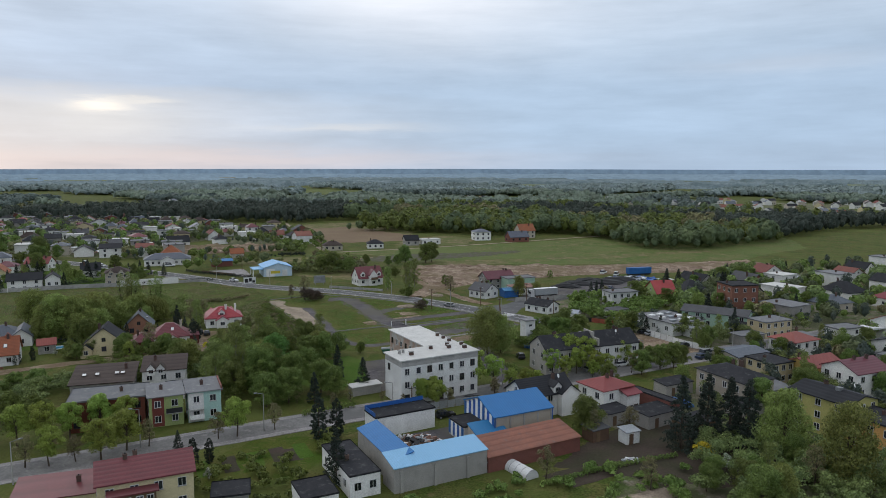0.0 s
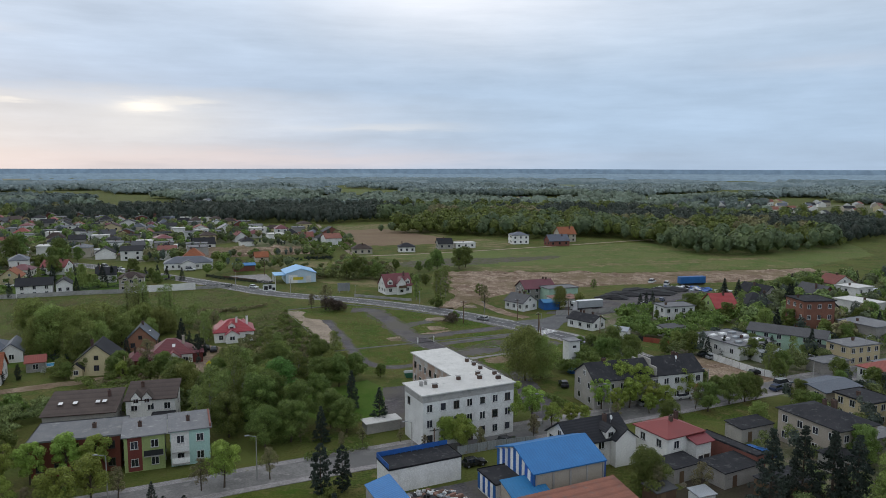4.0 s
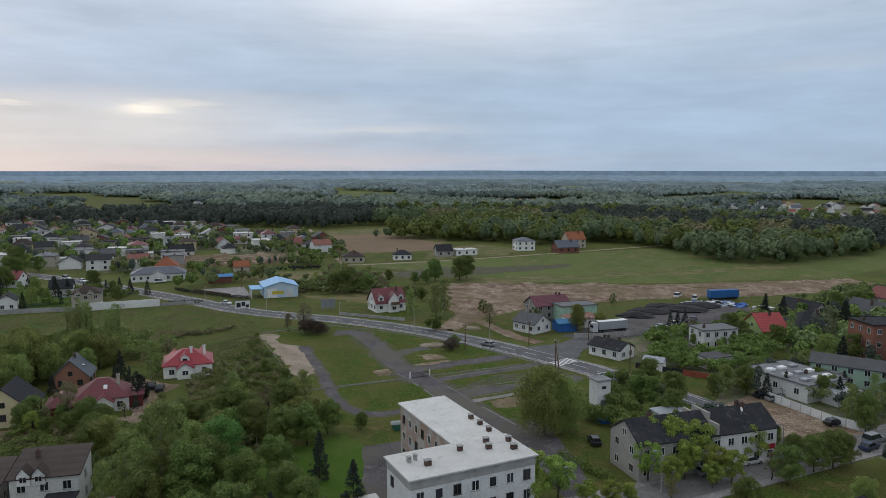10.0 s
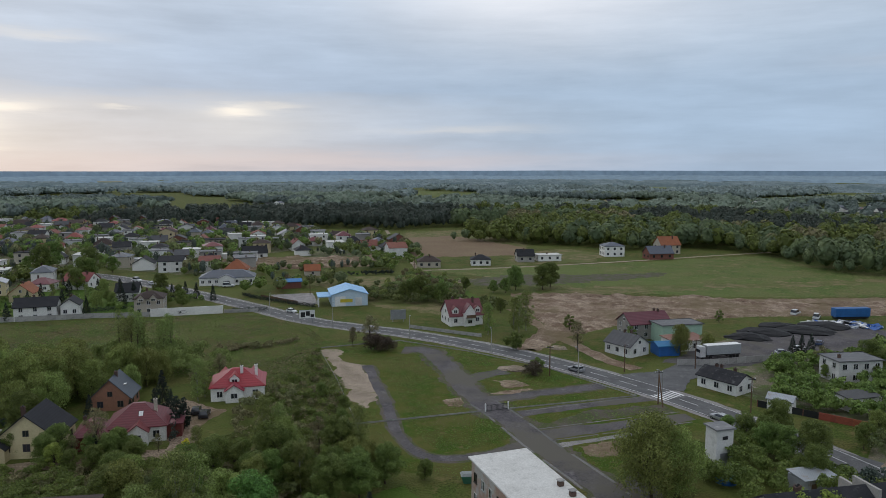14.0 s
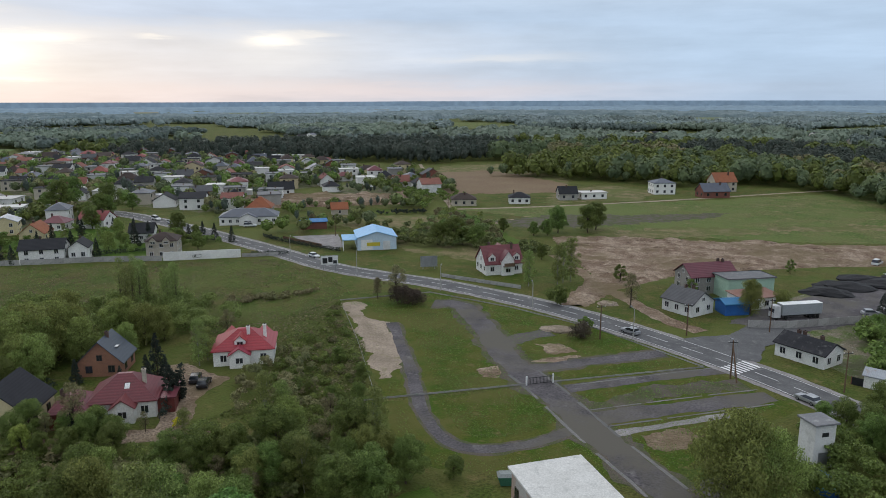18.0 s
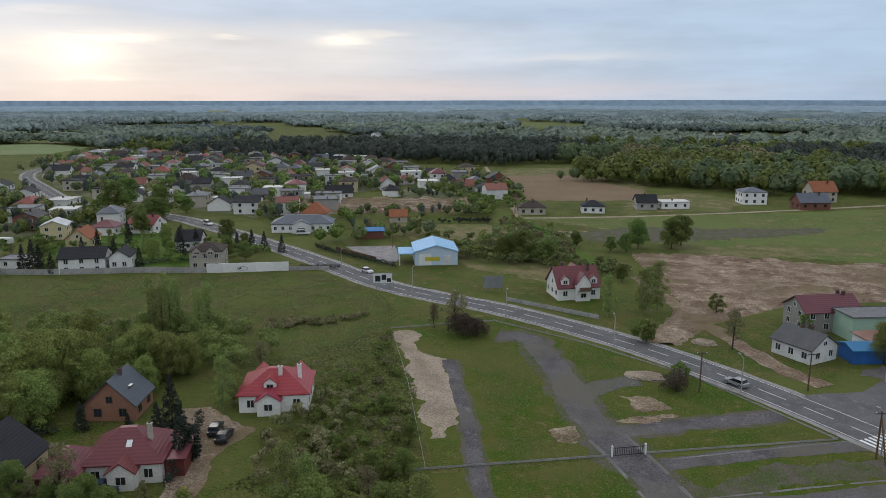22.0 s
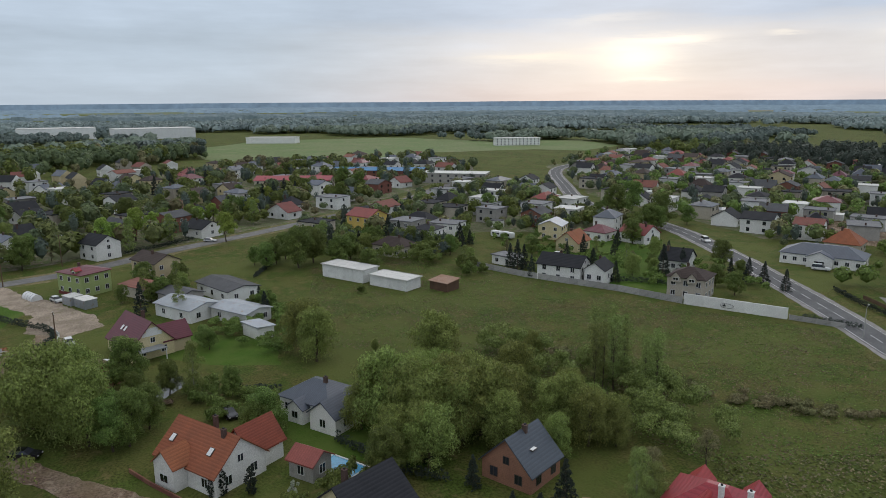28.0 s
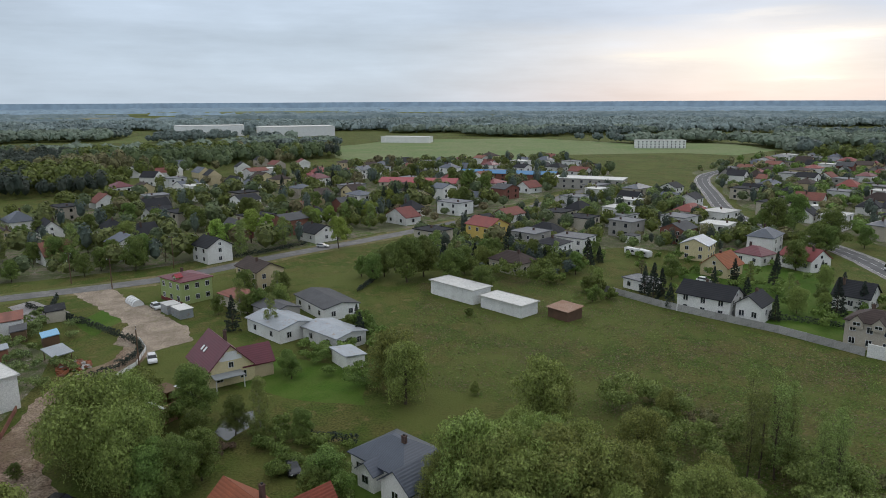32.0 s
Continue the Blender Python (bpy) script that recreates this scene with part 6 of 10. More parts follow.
tree("broad", 34.9, 234.9, 0.41)
tree("broad", 52.7, 239.0, 0.43)
tree("broad", 55.3, 234.5, 0.42)
tree("broad", 51.4, 244.1, 0.37)
tree("broad", 45.2, 234.7, 0.36)
tree("birch", -40.7, 259.1, 0.75)
tree("birch", -32.2, 265.2, 0.87)
tree("birch", -30.4, 267.6, 0.94)
tree("birch", -33.4, 263.0, 0.84)
tree("broad", -42.7, 292.4, 0.52)
tree("broad", -52.4, 331.3, 0.51)
tree("broad", -34.0, 343.4, 1.04)
tree("broad", -31.7, 350.2, 1.06)
tree("broad", -44.6, 339.7, 1.00)
tree("broad", -75.6, 307.2, 0.96)
tree("broad", -67.3, 305.4, 0.76)
tree("broad", -72.9, 308.2, 0.58)
tree("broad", -81.0, 305.3, 0.77)
tree("broad", -83.7, 320.1, 0.61)
tree("broad", -47.6, 332.9, 0.61)
tree("broad", -64.5, 334.9, 0.55)
tree("pine", -17.6, 270.4, 0.89)
tree("pine", 28.5, 294.5, 0.73)
tree("pine", 0.6, 263.1, 0.71)
tree("bud", -69.0, 235.3, 1.44)
tree("bud", -74.4, 235.9, 0.88)
tree("alder", -127.1, 207.0, 0.96)
tree("alder", -125.6, 209.9, 0.97)
tree("alder", -125.3, 212.4, 0.84)
tree("alder", -117.8, 210.3, 0.77)
tree("alder", -115.9, 211.0, 0.87)
tree("willow", -125.9, 170.1, 1.09)
tree("willow", -128.1, 175.5, 1.02)
tree("willow", -121.4, 174.8, 1.16)
tree("willow", -116.1, 173.7, 1.09)
tree("willow", -117.8, 179.3, 0.91)
tree("willow", -126.8, 190.1, 0.99)
tree("willow", -111.4, 178.4, 0.89)
tree("willow", -112.2, 188.0, 0.89)
tree("willow", -112.7, 195.2, 0.64)
tree("willow", -107.0, 193.5, 0.61)
tree("willow", -105.5, 183.7, 0.68)
tree("willow", -147.6, 186.4, 0.89)
tree("willow", -113.3, 166.4, 0.93)
tree("broad", -110.8, 159.9, 0.78)
tree("spruce", -104.5, 169.6, 0.39)
tree("spruce", -91.1, 174.5, 0.77)
tree("spruce", -89.6, 170.0, 0.58)
tree("spruce", -88.1, 173.0, 0.51)
tree("thujabig", -83.1, 167.7, 0.96)
tree("thujabig", -82.5, 169.0, 0.77)
tree("birch", -89.1, 183.6, 0.71)
tree("birch", -89.3, 186.5, 0.51)
tree("broad", -56.4, 184.6, 0.36)
tree("broad", -53.2, 176.4, 0.38)
tree("broad", -55.3, 174.6, 0.28)
tree("broad", -57.9, 175.8, 0.29)
tree("broad", -64.6, 192.5, 0.33)
tree("broad", -62.8, 177.4, 0.25)
tree("bud", -88.6, 153.5, 1.35)
tree("bud", -91.1, 161.5, 0.37)
tree("bud", -54.8, 169.7, 0.70)
tree("broad", -83.3, 150.2, 0.59)
tree("broad", -79.2, 150.1, 0.50)
tree("broad", -85.0, 147.9, 0.46)
tree("broad", -88.6, 146.6, 0.38)
tree("broad", -69.0, 149.2, 0.56)
tree("broad", -64.0, 149.6, 0.71)
tree("broad", -60.6, 150.8, 0.63)
tree("broad", -67.8, 151.1, 0.41)
tree("willow", -40.3, 156.8, 0.62)
tree("willow", -43.5, 157.1, 0.63)
tree("willow", -61.5, 153.4, 0.57)
tree("willow", -48.8, 159.6, 0.41)
tree("street", -90.8, 145.8, 0.71)
tree("willow", -164.7, 163.4, 1.10)
tree("willow", -158.7, 164.6, 1.09)
tree("birch", -151.2, 141.0, 0.78)
tree("birch", -202.6, 144.5, 0.69)
tree("spruce", -207.0, 136.2, 0.69)
tree("spruce", -203.5, 163.3, 0.42)
tree("spruce", -193.3, 162.4, 0.52)
tree("willowbig", -146.8, 119.7, 1.21)
tree("willowbig", -152.1, 122.4, 1.00)
tree("willowbig", -150.4, 116.9, 0.93)
tree("willowbig", -140.1, 124.7, 1.03)
tree("broad", -160.6, 130.8, 0.94)
tree("broad", -136.7, 127.7, 0.88)
tree("broad", -137.4, 130.0, 0.89)
tree("broad", -142.1, 133.0, 0.75)
tree("broad", -154.5, 137.2, 0.62)
tree("broad", -131.9, 148.7, 0.73)
tree("broad", -130.9, 146.8, 0.63)
tree("broad", -133.6, 149.5, 0.56)
tree("broad", -149.6, 146.8, 0.52)
tree("broad", -175.1, 146.9, 0.48)
tree("broad", -179.3, 146.4, 0.43)
tree("broad", -152.2, 131.6, 0.60)
tree("willow", -126.2, 163.9, 1.11)
tree("willow", -123.3, 165.6, 1.36)
tree("willow", -120.4, 167.1, 1.25)
tree("willow", -117.7, 168.6, 1.14)
tree("willow", -119.8, 172.4, 1.09)
tree("willow", -116.6, 174.6, 1.16)
tree("willow", -117.0, 177.8, 1.18)
tree("willow", -117.5, 181.0, 1.06)
tree("willow", -127.0, 162.4, 0.74)
tree("willow", -114.9, 163.0, 0.85)
tree("willow", -111.4, 166.6, 0.92)
tree("willow", -134.8, 175.5, 0.82)
tree("willow", -128.5, 177.8, 0.89)
tree("willow", -124.8, 180.0, 1.02)
tree("willow", -119.7, 185.5, 0.86)
tree("willow", -111.2, 189.2, 1.00)
tree("willow", -106.7, 190.0, 0.88)
tree("willow", -106.6, 194.1, 0.72)
tree("willow", -115.1, 189.9, 0.75)
tree("willow", -115.6, 193.5, 0.81)
tree("willow", -104.9, 193.7, 0.62)
tree("alder", -123.0, 203.8, 0.85)
tree("alder", -122.3, 205.1, 0.88)
tree("alder", -121.4, 206.8, 0.96)
tree("alder", -121.7, 209.0, 0.82)
tree("alder", -114.4, 207.6, 0.81)
tree("alder", -113.5, 209.2, 0.88)
tree("bud", -118.0, 164.3, 1.08)
tree("bud", -94.2, 190.5, 0.87)
tree("bud", -94.1, 200.4, 0.90)
tree("thujabig", -117.6, 140.0, 0.51)
tree("thujabig", -116.0, 143.3, 0.57)
tree("thujabig", -117.6, 138.6, 0.40)
tree("blossom", -112.8, 148.0, 0.68)
tree("willow", -142.0, 182.2, 1.18)
tree("willow", -158.9, 176.9, 0.25)
tree("willow", -138.5, 201.4, 0.65)
tree("willow", -150.4, 189.9, 0.25)
tree("darkbush", -198.3, 161.0, 1.29)
tree("darkbush", -197.6, 163.4, 1.70)
tree("darkbush", -203.0, 189.7, 0.69)
tree("darkbush", -205.7, 223.3, 1.47)
tree("darkbush", -206.8, 228.6, 0.99)
tree("darkbush", -212.5, 228.4, 1.27)
tree("broad", -238.3, 182.6, 1.29)
tree("broad", -252.4, 182.2, 0.86)
tree("broad", -246.5, 177.7, 0.83)
tree("broad", -241.0, 173.4, 0.81)
tree("broad", -243.3, 188.7, 1.08)
tree("broad", -248.4, 171.4, 0.59)
tree("broad", -234.7, 194.7, 0.97)
tree("broad", -221.3, 198.6, 0.76)
tree("broad", -213.4, 225.6, 0.46)
tree("spruce", -196.0, 238.8, 0.53)
tree("spruce", -203.8, 239.0, 0.80)
tree("spruce", -209.2, 239.8, 0.63)
tree("spruce", -205.6, 242.5, 0.63)
tree("spruce", -265.3, 222.9, 0.79)
tree("spruce", -264.2, 226.5, 0.63)
tree("spruce", -251.8, 210.5, 0.44)
tree("spruce", -256.5, 208.4, 0.53)
tree("spruce", -253.8, 203.8, 0.44)
tree("broad", -235.9, 322.2, 0.94)
tree("broad", -236.9, 318.6, 1.03)
tree("broad", -264.0, 330.8, 0.84)
tree("broad", -267.6, 319.0, 0.74)
tree("broad", -286.5, 339.3, 0.69)
tree("broad", -296.1, 330.7, 0.59)
tree("broad", -302.8, 285.4, 0.92)
tree("broad", -306.7, 272.4, 0.80)
tree("broad", -239.5, 341.8, 0.78)
tree("spruce", -242.7, 241.3, 0.44)
tree("spruce", -245.5, 245.6, 0.45)
tree("spruce", -179.1, 272.2, 0.79)
tree("spruce", -163.6, 267.6, 0.42)
tree("street", -290.5, 170.2, 1.55)
tree("street", -292.8, 130.1, 1.63)
tree("street", -309.5, 141.2, 1.70)
tree("street", -307.7, 147.1, 1.47)
tree("street", -300.8, 135.5, 1.13)
tree("street", -334.1, 158.9, 0.98)
tree("street", -331.8, 166.5, 1.14)
tree("street", -336.7, 172.7, 1.16)
tree("street", -335.1, 178.2, 0.99)
tree("street", -338.8, 189.3, 1.35)
tree("street", -375.1, 204.8, 1.33)
tree("broad", -279.8, 89.1, 0.70)
tree("broad", -289.6, 82.3, 0.90)
tree("broad", -291.6, 75.4, 0.72)
tree("broad", -271.1, 93.9, 0.67)
tree("broad", -274.5, 107.2, 1.04)
tree("broad", -281.8, 108.7, 0.98)
tree("broad", -277.4, 97.3, 0.69)
tree("broad", -321.9, 64.4, 0.80)
tree("broad", -292.8, 99.7, 0.56)
tree("broad", -360.6, 93.6, 0.93)
tree("broad", -363.3, 84.7, 0.82)
tree("broad", -338.1, 83.0, 0.86)
tree("broad", -343.4, 106.3, 0.89)
tree("broad", -353.8, 116.0, 0.93)
tree("broad", -338.9, 121.2, 0.89)
tree("broad", -343.7, 64.4, 0.65)
tree("broad", -269.7, 75.2, 0.65)
tree("broad", -353.5, 140.6, 1.07)
tree("broad", -364.4, 155.0, 0.99)
tree("broad", -385.2, 171.7, 0.80)
tree("broad", -363.6, 184.6, 0.76)
tree("broad", -397.6, 195.0, 0.84)
tree("broad", -462.3, 225.5, 0.84)
tree("broad", -488.8, 241.9, 1.07)
tree("broad", -452.3, 257.5, 1.00)
tree("broad", -424.1, 259.1, 1.25)
tree("broad", -410.0, 264.2, 1.06)
tree("broad", -408.0, 232.4, 0.89)
tree("broad", -365.0, 237.8, 1.06)
tree("spruce", -442.6, 159.0, 0.89)
tree("spruce", -465.4, 169.7, 0.81)
tree("spruce", -473.4, 190.1, 0.84)
tree("spruce", -374.3, 207.4, 1.00)
tree("spruce", -381.7, 214.4, 1.02)
tree("spruce", -389.4, 221.9, 0.82)
tree("spruce", -375.9, 202.3, 0.89)
tree("broad", -149.0, 108.9, 0.25)
tree("willow", -138.5, 105.7, 1.49)
tree("willow", -124.8, 113.5, 1.21)
tree("broad", -153.2, 100.3, 0.66)
tree("street", 19.6, 142.6, 0.95)
tree("street", 25.5, 144.0, 0.92)
tree("street", 29.9, 143.6, 0.86)
tree("street", 22.5, 138.8, 0.83)
tree("spruce", -186.7, 281.2, 0.69)
tree("spruce", -180.3, 280.8, 0.63)
tree("spruce", -167.9, 286.5, 0.52)
tree("spruce", -163.0, 287.9, 0.60)
tree("spruce", -160.3, 290.9, 0.52)
tree("spruce", -151.9, 288.9, 0.51)
tree("broad", -179.1, 295.0, 0.86)
tree("broad", -266.9, 328.8, 1.43)
tree("broad", -239.4, 327.9, 1.39)
tree("broad", -276.0, 344.9, 1.37)
tree("broad", -219.4, 296.3, 0.90)

# ---- the rest of the town: houses among gardens ----
def road_points():
    pts = []
    for line in (STREET, MAIN, AVENUE, LANE, DIRTROAD):
        pts += [(p.x, p.y) for p in smooth_line(line, 6.0)]
    return np.array(pts)


ROADS = road_points()


def near_road(x, y, d):
    return bool((np.hypot(ROADS[:, 0] - x, ROADS[:, 1] - y) < d).any())


def taken(x, y, r):
    return any((x - a) ** 2 + (y - b) ** 2 < (r + c) ** 2 for a, b, c in OCC)


LOOKS = [
    ("white house with pale grey metal roof", WHITE, SLATE, "gable"), ("white flat-roofed house", WHITE, WHITEROOF, "flat"), ("white house with bright red roof", WHITE, REDSHEET, "hip"), ("white house with black roof", WHITE, DKTILE, "gable"),
    ("white house with faded red tiled roof", WHITE, OLDTILE, "gable"), ("white house with maroon roof", WHITE, MAROON, "hip"), ("cream house with brown tiled roof", CREAM, BROWNTILE, "gable"),
    ("white house with dark tiled roof", WHITE, DKTILE, "gable"), ("grey flat-roofed cube house", GREY, GREYFELT, "flat"), ("white flat-roofed cube house", OLDWHITE, GREYFELT, "flat"),
    ("house with grey metal hipped roof", WHITE, SLATE, "hip"), ("beige house with grey metal roof", BEIGE, SLATE, "hip"), ("yellow house with brown roof", CREAM, BROWNTILE, "hip"),
    ("old house with dark felt roof", GREY, DKFELT, "gable"), ("white bungalow with dark hipped roof", WHITE, DKTILE, "hip"), ("brick house with grey sheet roof", BRICK, ETERNIT, "gable"),
    ("low house with flat dark roof", BEIGE, DKFELT, "flat"), ("house with faded red roof", OLDWHITE, OLDTILE, "gable"),
]


def settle(poly, count, sides, seed, axis=30, gap=3.0, group="houses of the town"):
    rng = random.Random(seed)
    xs, ys = [p[0] for p in poly], [p[1] for p in poly]
    made = tries = 0
    while made < count and tries < count * 30:
        tries += 1
        x, y = rng.uniform(min(xs), max(xs)), rng.uniform(min(ys), max(ys))
        w, d = rng.uniform(9, 13), rng.uniform(8, 10.5)
        if not inside((x, y), poly) or near_road(x, y, 12) or taken(x, y, w * 0.62 + gap):
            continue
        label, wm, rm, roof = rng.choice(LOOKS)
        two = rng.random() < 0.45
        h = rng.uniform(5.2, 6.0) if two or roof == "flat" else rng.uniform(2.9, 3.5)
        rise = 0 if roof == "flat" else rng.uniform(2.2, 3.8) * (0.75 if two else 1.0)
        house({"flat": "flat_roofed_house", "hip": "bungalow" if h < 5 else "villa", "gable": "house"}[roof], ("two-storey " if h > 5 else "one-storey ") + label, x, y, axis + rng.choice((0, 90)) + rng.uniform(-6, 6), w, d, h, roof, rise, wm, rm, axis=rng.choice("xy") if roof == "gable" else "x",
              cols=(2, 1), chimneys=1, group=group, sides=sides, far=True)
        made += 1
        gx, gy = x + rng.uniform(-13, 13), y + rng.uniform(-13, 13)
        gw, gm, gr = rng.uniform(4, 8), rng.choice((WHITE, OLDWHITE, GREY, BEIGE)), rng.choice((DKFELT, GREYFELT, TIN, WHITEROOF, ETERNIT))
        if rng.random() < 0.5 and not taken(gx, gy, gw * 0.6) and not near_road(gx, gy, 10):
            g = root("garage", gx, gy, axis + rng.choice((0, 90)), 0, "low flat-roofed garage beside a house", "garage", "garages of the town")
            part("wall", boxes((-gw / 2, -2.4, -0.2, gw / 2, 2.4, 2.6)), gm, g)
            part("roof", boxes((-gw / 2 - 0.15, -2.55, 2.6, gw / 2 + 0.15, 2.55, 2.82)), gr, g)
            OCC.append((gx, gy, gw * 0.55))


Z_NW = [(-185, 375), (-205, 345), (-320, 362), (-480, 440), (-560, 560), (-480, 640), (-330, 625), (-230, 560), (-185, 500), (-205, 425)]
Z_MID = [(-240, 318), (-238, 300), (-262, 262), (-272, 200), (-300, 200), (-330, 240), (-365, 290), (-400, 330), (-370, 365), (-315, 332)]
Z_WEST = [(-272, 95), (-285, 140), (-315, 190), (-350, 245), (-410, 305), (-480, 380), (-600, 400), (-600, 240), (-520, 110), (-400, 40), (-300, 10), (-265, 40)]
Z_EAST = [(96, 120), (92, 150), (105, 205), (70, 215), (62, 262), (100, 292), (170, 345), (300, 400), (400, 360), (260, 220), (160, 130), (110, 90)]
Z_DEPOT = [(28, 214), (36, 246), (60, 256), (66, 230), (60, 210), (46, 204)]
Z_FAR_E = [(110, 640), (200, 720), (420, 780), (560, 980), (400, 1050), (200, 900)]
Z_SOUTHWEST = [(-170, 100), (-200, 100), (-238, 76), (-232, 20), (-190, 20), (-160, 70)]
Z_NORTH = [(-185, 425), (-185, 560), (-150, 520), (-122, 460), (-114, 436), (-150, 420)]
settle(Z_NORTH, 11, "fr", 27)
settle(Z_NW, 150, "fr", 21)
settle(Z_MID, 26, "fr", 22)
settle(Z_WEST, 96, "fr", 23)
settle(Z_EAST, 80, "fl", 24)
settle(Z_SOUTHWEST, 9, "fr", 26)


def free(d_house, d_road):
    occ = np.array(OCC)
    lim = (d_house + occ[:, 2] * 0.85) ** 2

    def test(x, y):
        return bool(((occ[:, 0] - x) ** 2 + (occ[:, 1] - y) ** 2 < lim).any()) or near_road(x, y, d_road)
    return test


for _z in (Z_NORTH, Z_NW, Z_MID, Z_WEST, Z_EAST, Z_FAR_E, Z_SOUTHWEST):
    sheet("garden_ground", _z, 0.012, YARDS, "patchwork of gardens, yards and lawns", "ground", ragged=4.0, step=12)
sheet("garden_ground", [(30, 158), (44, 196), (62, 215), (105, 208), (112, 150), (98, 105), (66, 60), (30, 58), (20, 72), (34, 98), (26, 112), (44, 128), (70, 150), (60, 158), (44, 150)], 0.010, YARDS, "backyards, paths and gardens of the town", "ground", ragged=1.0, step=5)
sheet("garden_ground", [(10, 236), (18, 262), (60, 300), (100, 292), (66, 262), (64, 214), (46, 204), (28, 212)], 0.011, YARDS, "yards and gardens beside the depot", "ground", ragged=1.0, step=5)
def crowns(name, label, pts, h, r, leaf, n, seed, shaggy=0.24, uneven=1.0):
    """Tree crowns of a wood, one rounded head of leaf clumps on each point."""
    rng = np.random.default_rng(seed)
    m = len(pts)
    f = rng.uniform(0.0, 1.0, m) ** 1.6
    hh, rr = h * (0.89 + uneven * (0.85 * f - 0.34)), r * (0.9 + uneven * (0.75 * f - 0.3)) * rng.uniform(0.85, 1.15, m)
    d = rng.normal(size=(m, n, 3))
    d /= np.linalg.norm(d, axis=2, keepdims=True)
    d[..., 2] = np.where(d[..., 2] < -0.25, -d[..., 2], d[..., 2])
    axes = np.stack([rr, rr, hh * 0.42], 1)[:, None, :]
    c = np.concatenate([pts, (hh * 0.56)[:, None]], 1)[:, None, :] + d * axes * rng.uniform(0.84, 1.05, (m, n, 1))
    nrm = d + rng.normal(scale=shaggy, size=(m, n, 3))
    nrm /= np.linalg.norm(nrm, axis=2, keepdims=True)
    u = np.cross(nrm, rng.normal(size=(m, n, 3)))
    u /= np.linalg.norm(u, axis=2, keepdims=True)
    v = np.cross(nrm, u)
    s = (rr[:, None] * rng.uniform(0.5, 1.0, (m, n)) * 5.0 / math.sqrt(n))[..., None]
    q = np.stack([c - u * s * 0.5 - v * s * 0.4, c + u * s * 0.55 - v * s * 0.3, c - u * s * 0.05 + v * s * 0.6], 2).reshape(-1, 3, 3)
    # closed heart of the crown behind the outer clumps
    bm = bmesh.new()
    bmesh.ops.create_icosphere(bm, subdivisions=1, radius=1.0)
    ico, tri = np.array([v.co for v in bm.verts]), np.array([[v.index for v in f.verts] for f in bm.faces])
    bm.free()
    ball = ico[None] * rng.uniform(0.68, 0.92, (m, len(ico), 1)) * axes + np.concatenate([pts, (hh * 0.54)[:, None]], 1)[:, None, :]
    q = np.concatenate([q, ball[:, tri].reshape(-1, 3, 3)])
    return tagged(new(name, quads_mesh(name, q, LEAF[leaf])), label, "wood", "", "stuff")


LAB = "garden trees and shrubs between the houses"


def garden_wood(poly, count, h, r, n, seed):
    """Rounded garden trees of mixed kinds over a stretch of town."""
    rng = random.Random(seed)
    xs, ys = [p[0] for p in poly], [p[1] for p in poly]
    test = free(1.6, 6.5)
    stands = {"broad": [], "garden": [], "wood": [], "bud": [], "pinewood": []}
    made = tries = 0
    while made < count and tries < count * 12:
        tries += 1
        x, y = rng.uniform(min(xs), max(xs)), rng.uniform(min(ys), max(ys))
        if inside((x, y), poly) and not test(x, y):
            stands[rng.choice(("broad", "broad", "broad", "garden", "garden", "wood", "wood", "bud", "pinewood", "pinewood"))].append((x, y))
            made += 1
    for k, (kind, pts) in enumerate(stands.items()):
        dark = kind == "pinewood"
        crowns("garden_trees", LAB, np.array(pts), h * (1.15 if dark else 1.0), r * (0.6 if dark else 1.0), kind, n, seed * 7 + k, 0.34)


garden_wood(Z_NW, 1150, 5.6, 2.5, 84, 31)
garden_wood(Z_MID, 340, 5.6, 2.4, 140, 33)
garden_wood(Z_WEST, 760, 7.2, 3.0, 96, 35)
garden_wood(Z_EAST, 900, 5.4, 2.4, 130, 37)
garden_wood(Z_NORTH, 90, 5.4, 2.4, 84, 38)
garden_wood([(-150, 300), (-128, 312), (-112, 330), (-140, 345), (-165, 350), (-150, 318)], 24, 5.2, 2.2, 120, 41)
garden_wood([(-205, 345), (-185, 375), (-200, 356), (-150, 380), (-118, 398), (-112, 385), (-160, 352), (-195, 335)], 50, 5.0, 2.2, 100, 42)
thicket("garden_trees", "shrubs and small trees of the gardens by the sandy road", [(-230, 84), (-236, 104), (-224, 100), (-206, 104), (-190, 108), (-180, 104), (-190, 88), (-210, 80)], 46, 2.4, 1.5, "garden", 200, 0.3, 140, "bushes", free(0.1, 3))
thicket("garden_trees", LAB, Z_DEPOT, 110, 4.0, 2.0, "broad", 120, 0.5, 39, "trees", free(0.5, 6))
thicket("garden_trees", "shrubs and trees among backyards", [(40, 96), (46, 112), (60, 112), (66, 98), (80, 84), (70, 60), (40, 60), (28, 66), (36, 84)], 90, 4.2, 2.2, "garden", 360, 0.32, 41, "trees", free(0.4, 6))
thicket("garden_trees", "low shrubs in the kitchen gardens", [(-46, 82), (-24, 96), (-20, 88), (-26, 66), (-44, 60), (-52, 74)], 60, 1.6, 1.1, "broad", 90, 0.34, 42, "bushes", free(0.3, 5))
thicket("garden_trees", "low shrubs behind the warehouse", [(-8, 74), (4, 80), (22, 88), (40, 92), (34, 70), (10, 60), (-14, 62)], 80, 1.5, 1.2, "broad", 90, 0.34, 43, "bushes", free(0.3, 5))
thicket("hedge_trees", "trees along the near street gardens", [(-120, 80), (-90, 96), (-82, 84), (-110, 64)], 34, 6.5, 2.6, "garden", 520, 0.32, 44, "trees", free(0.5, 5))
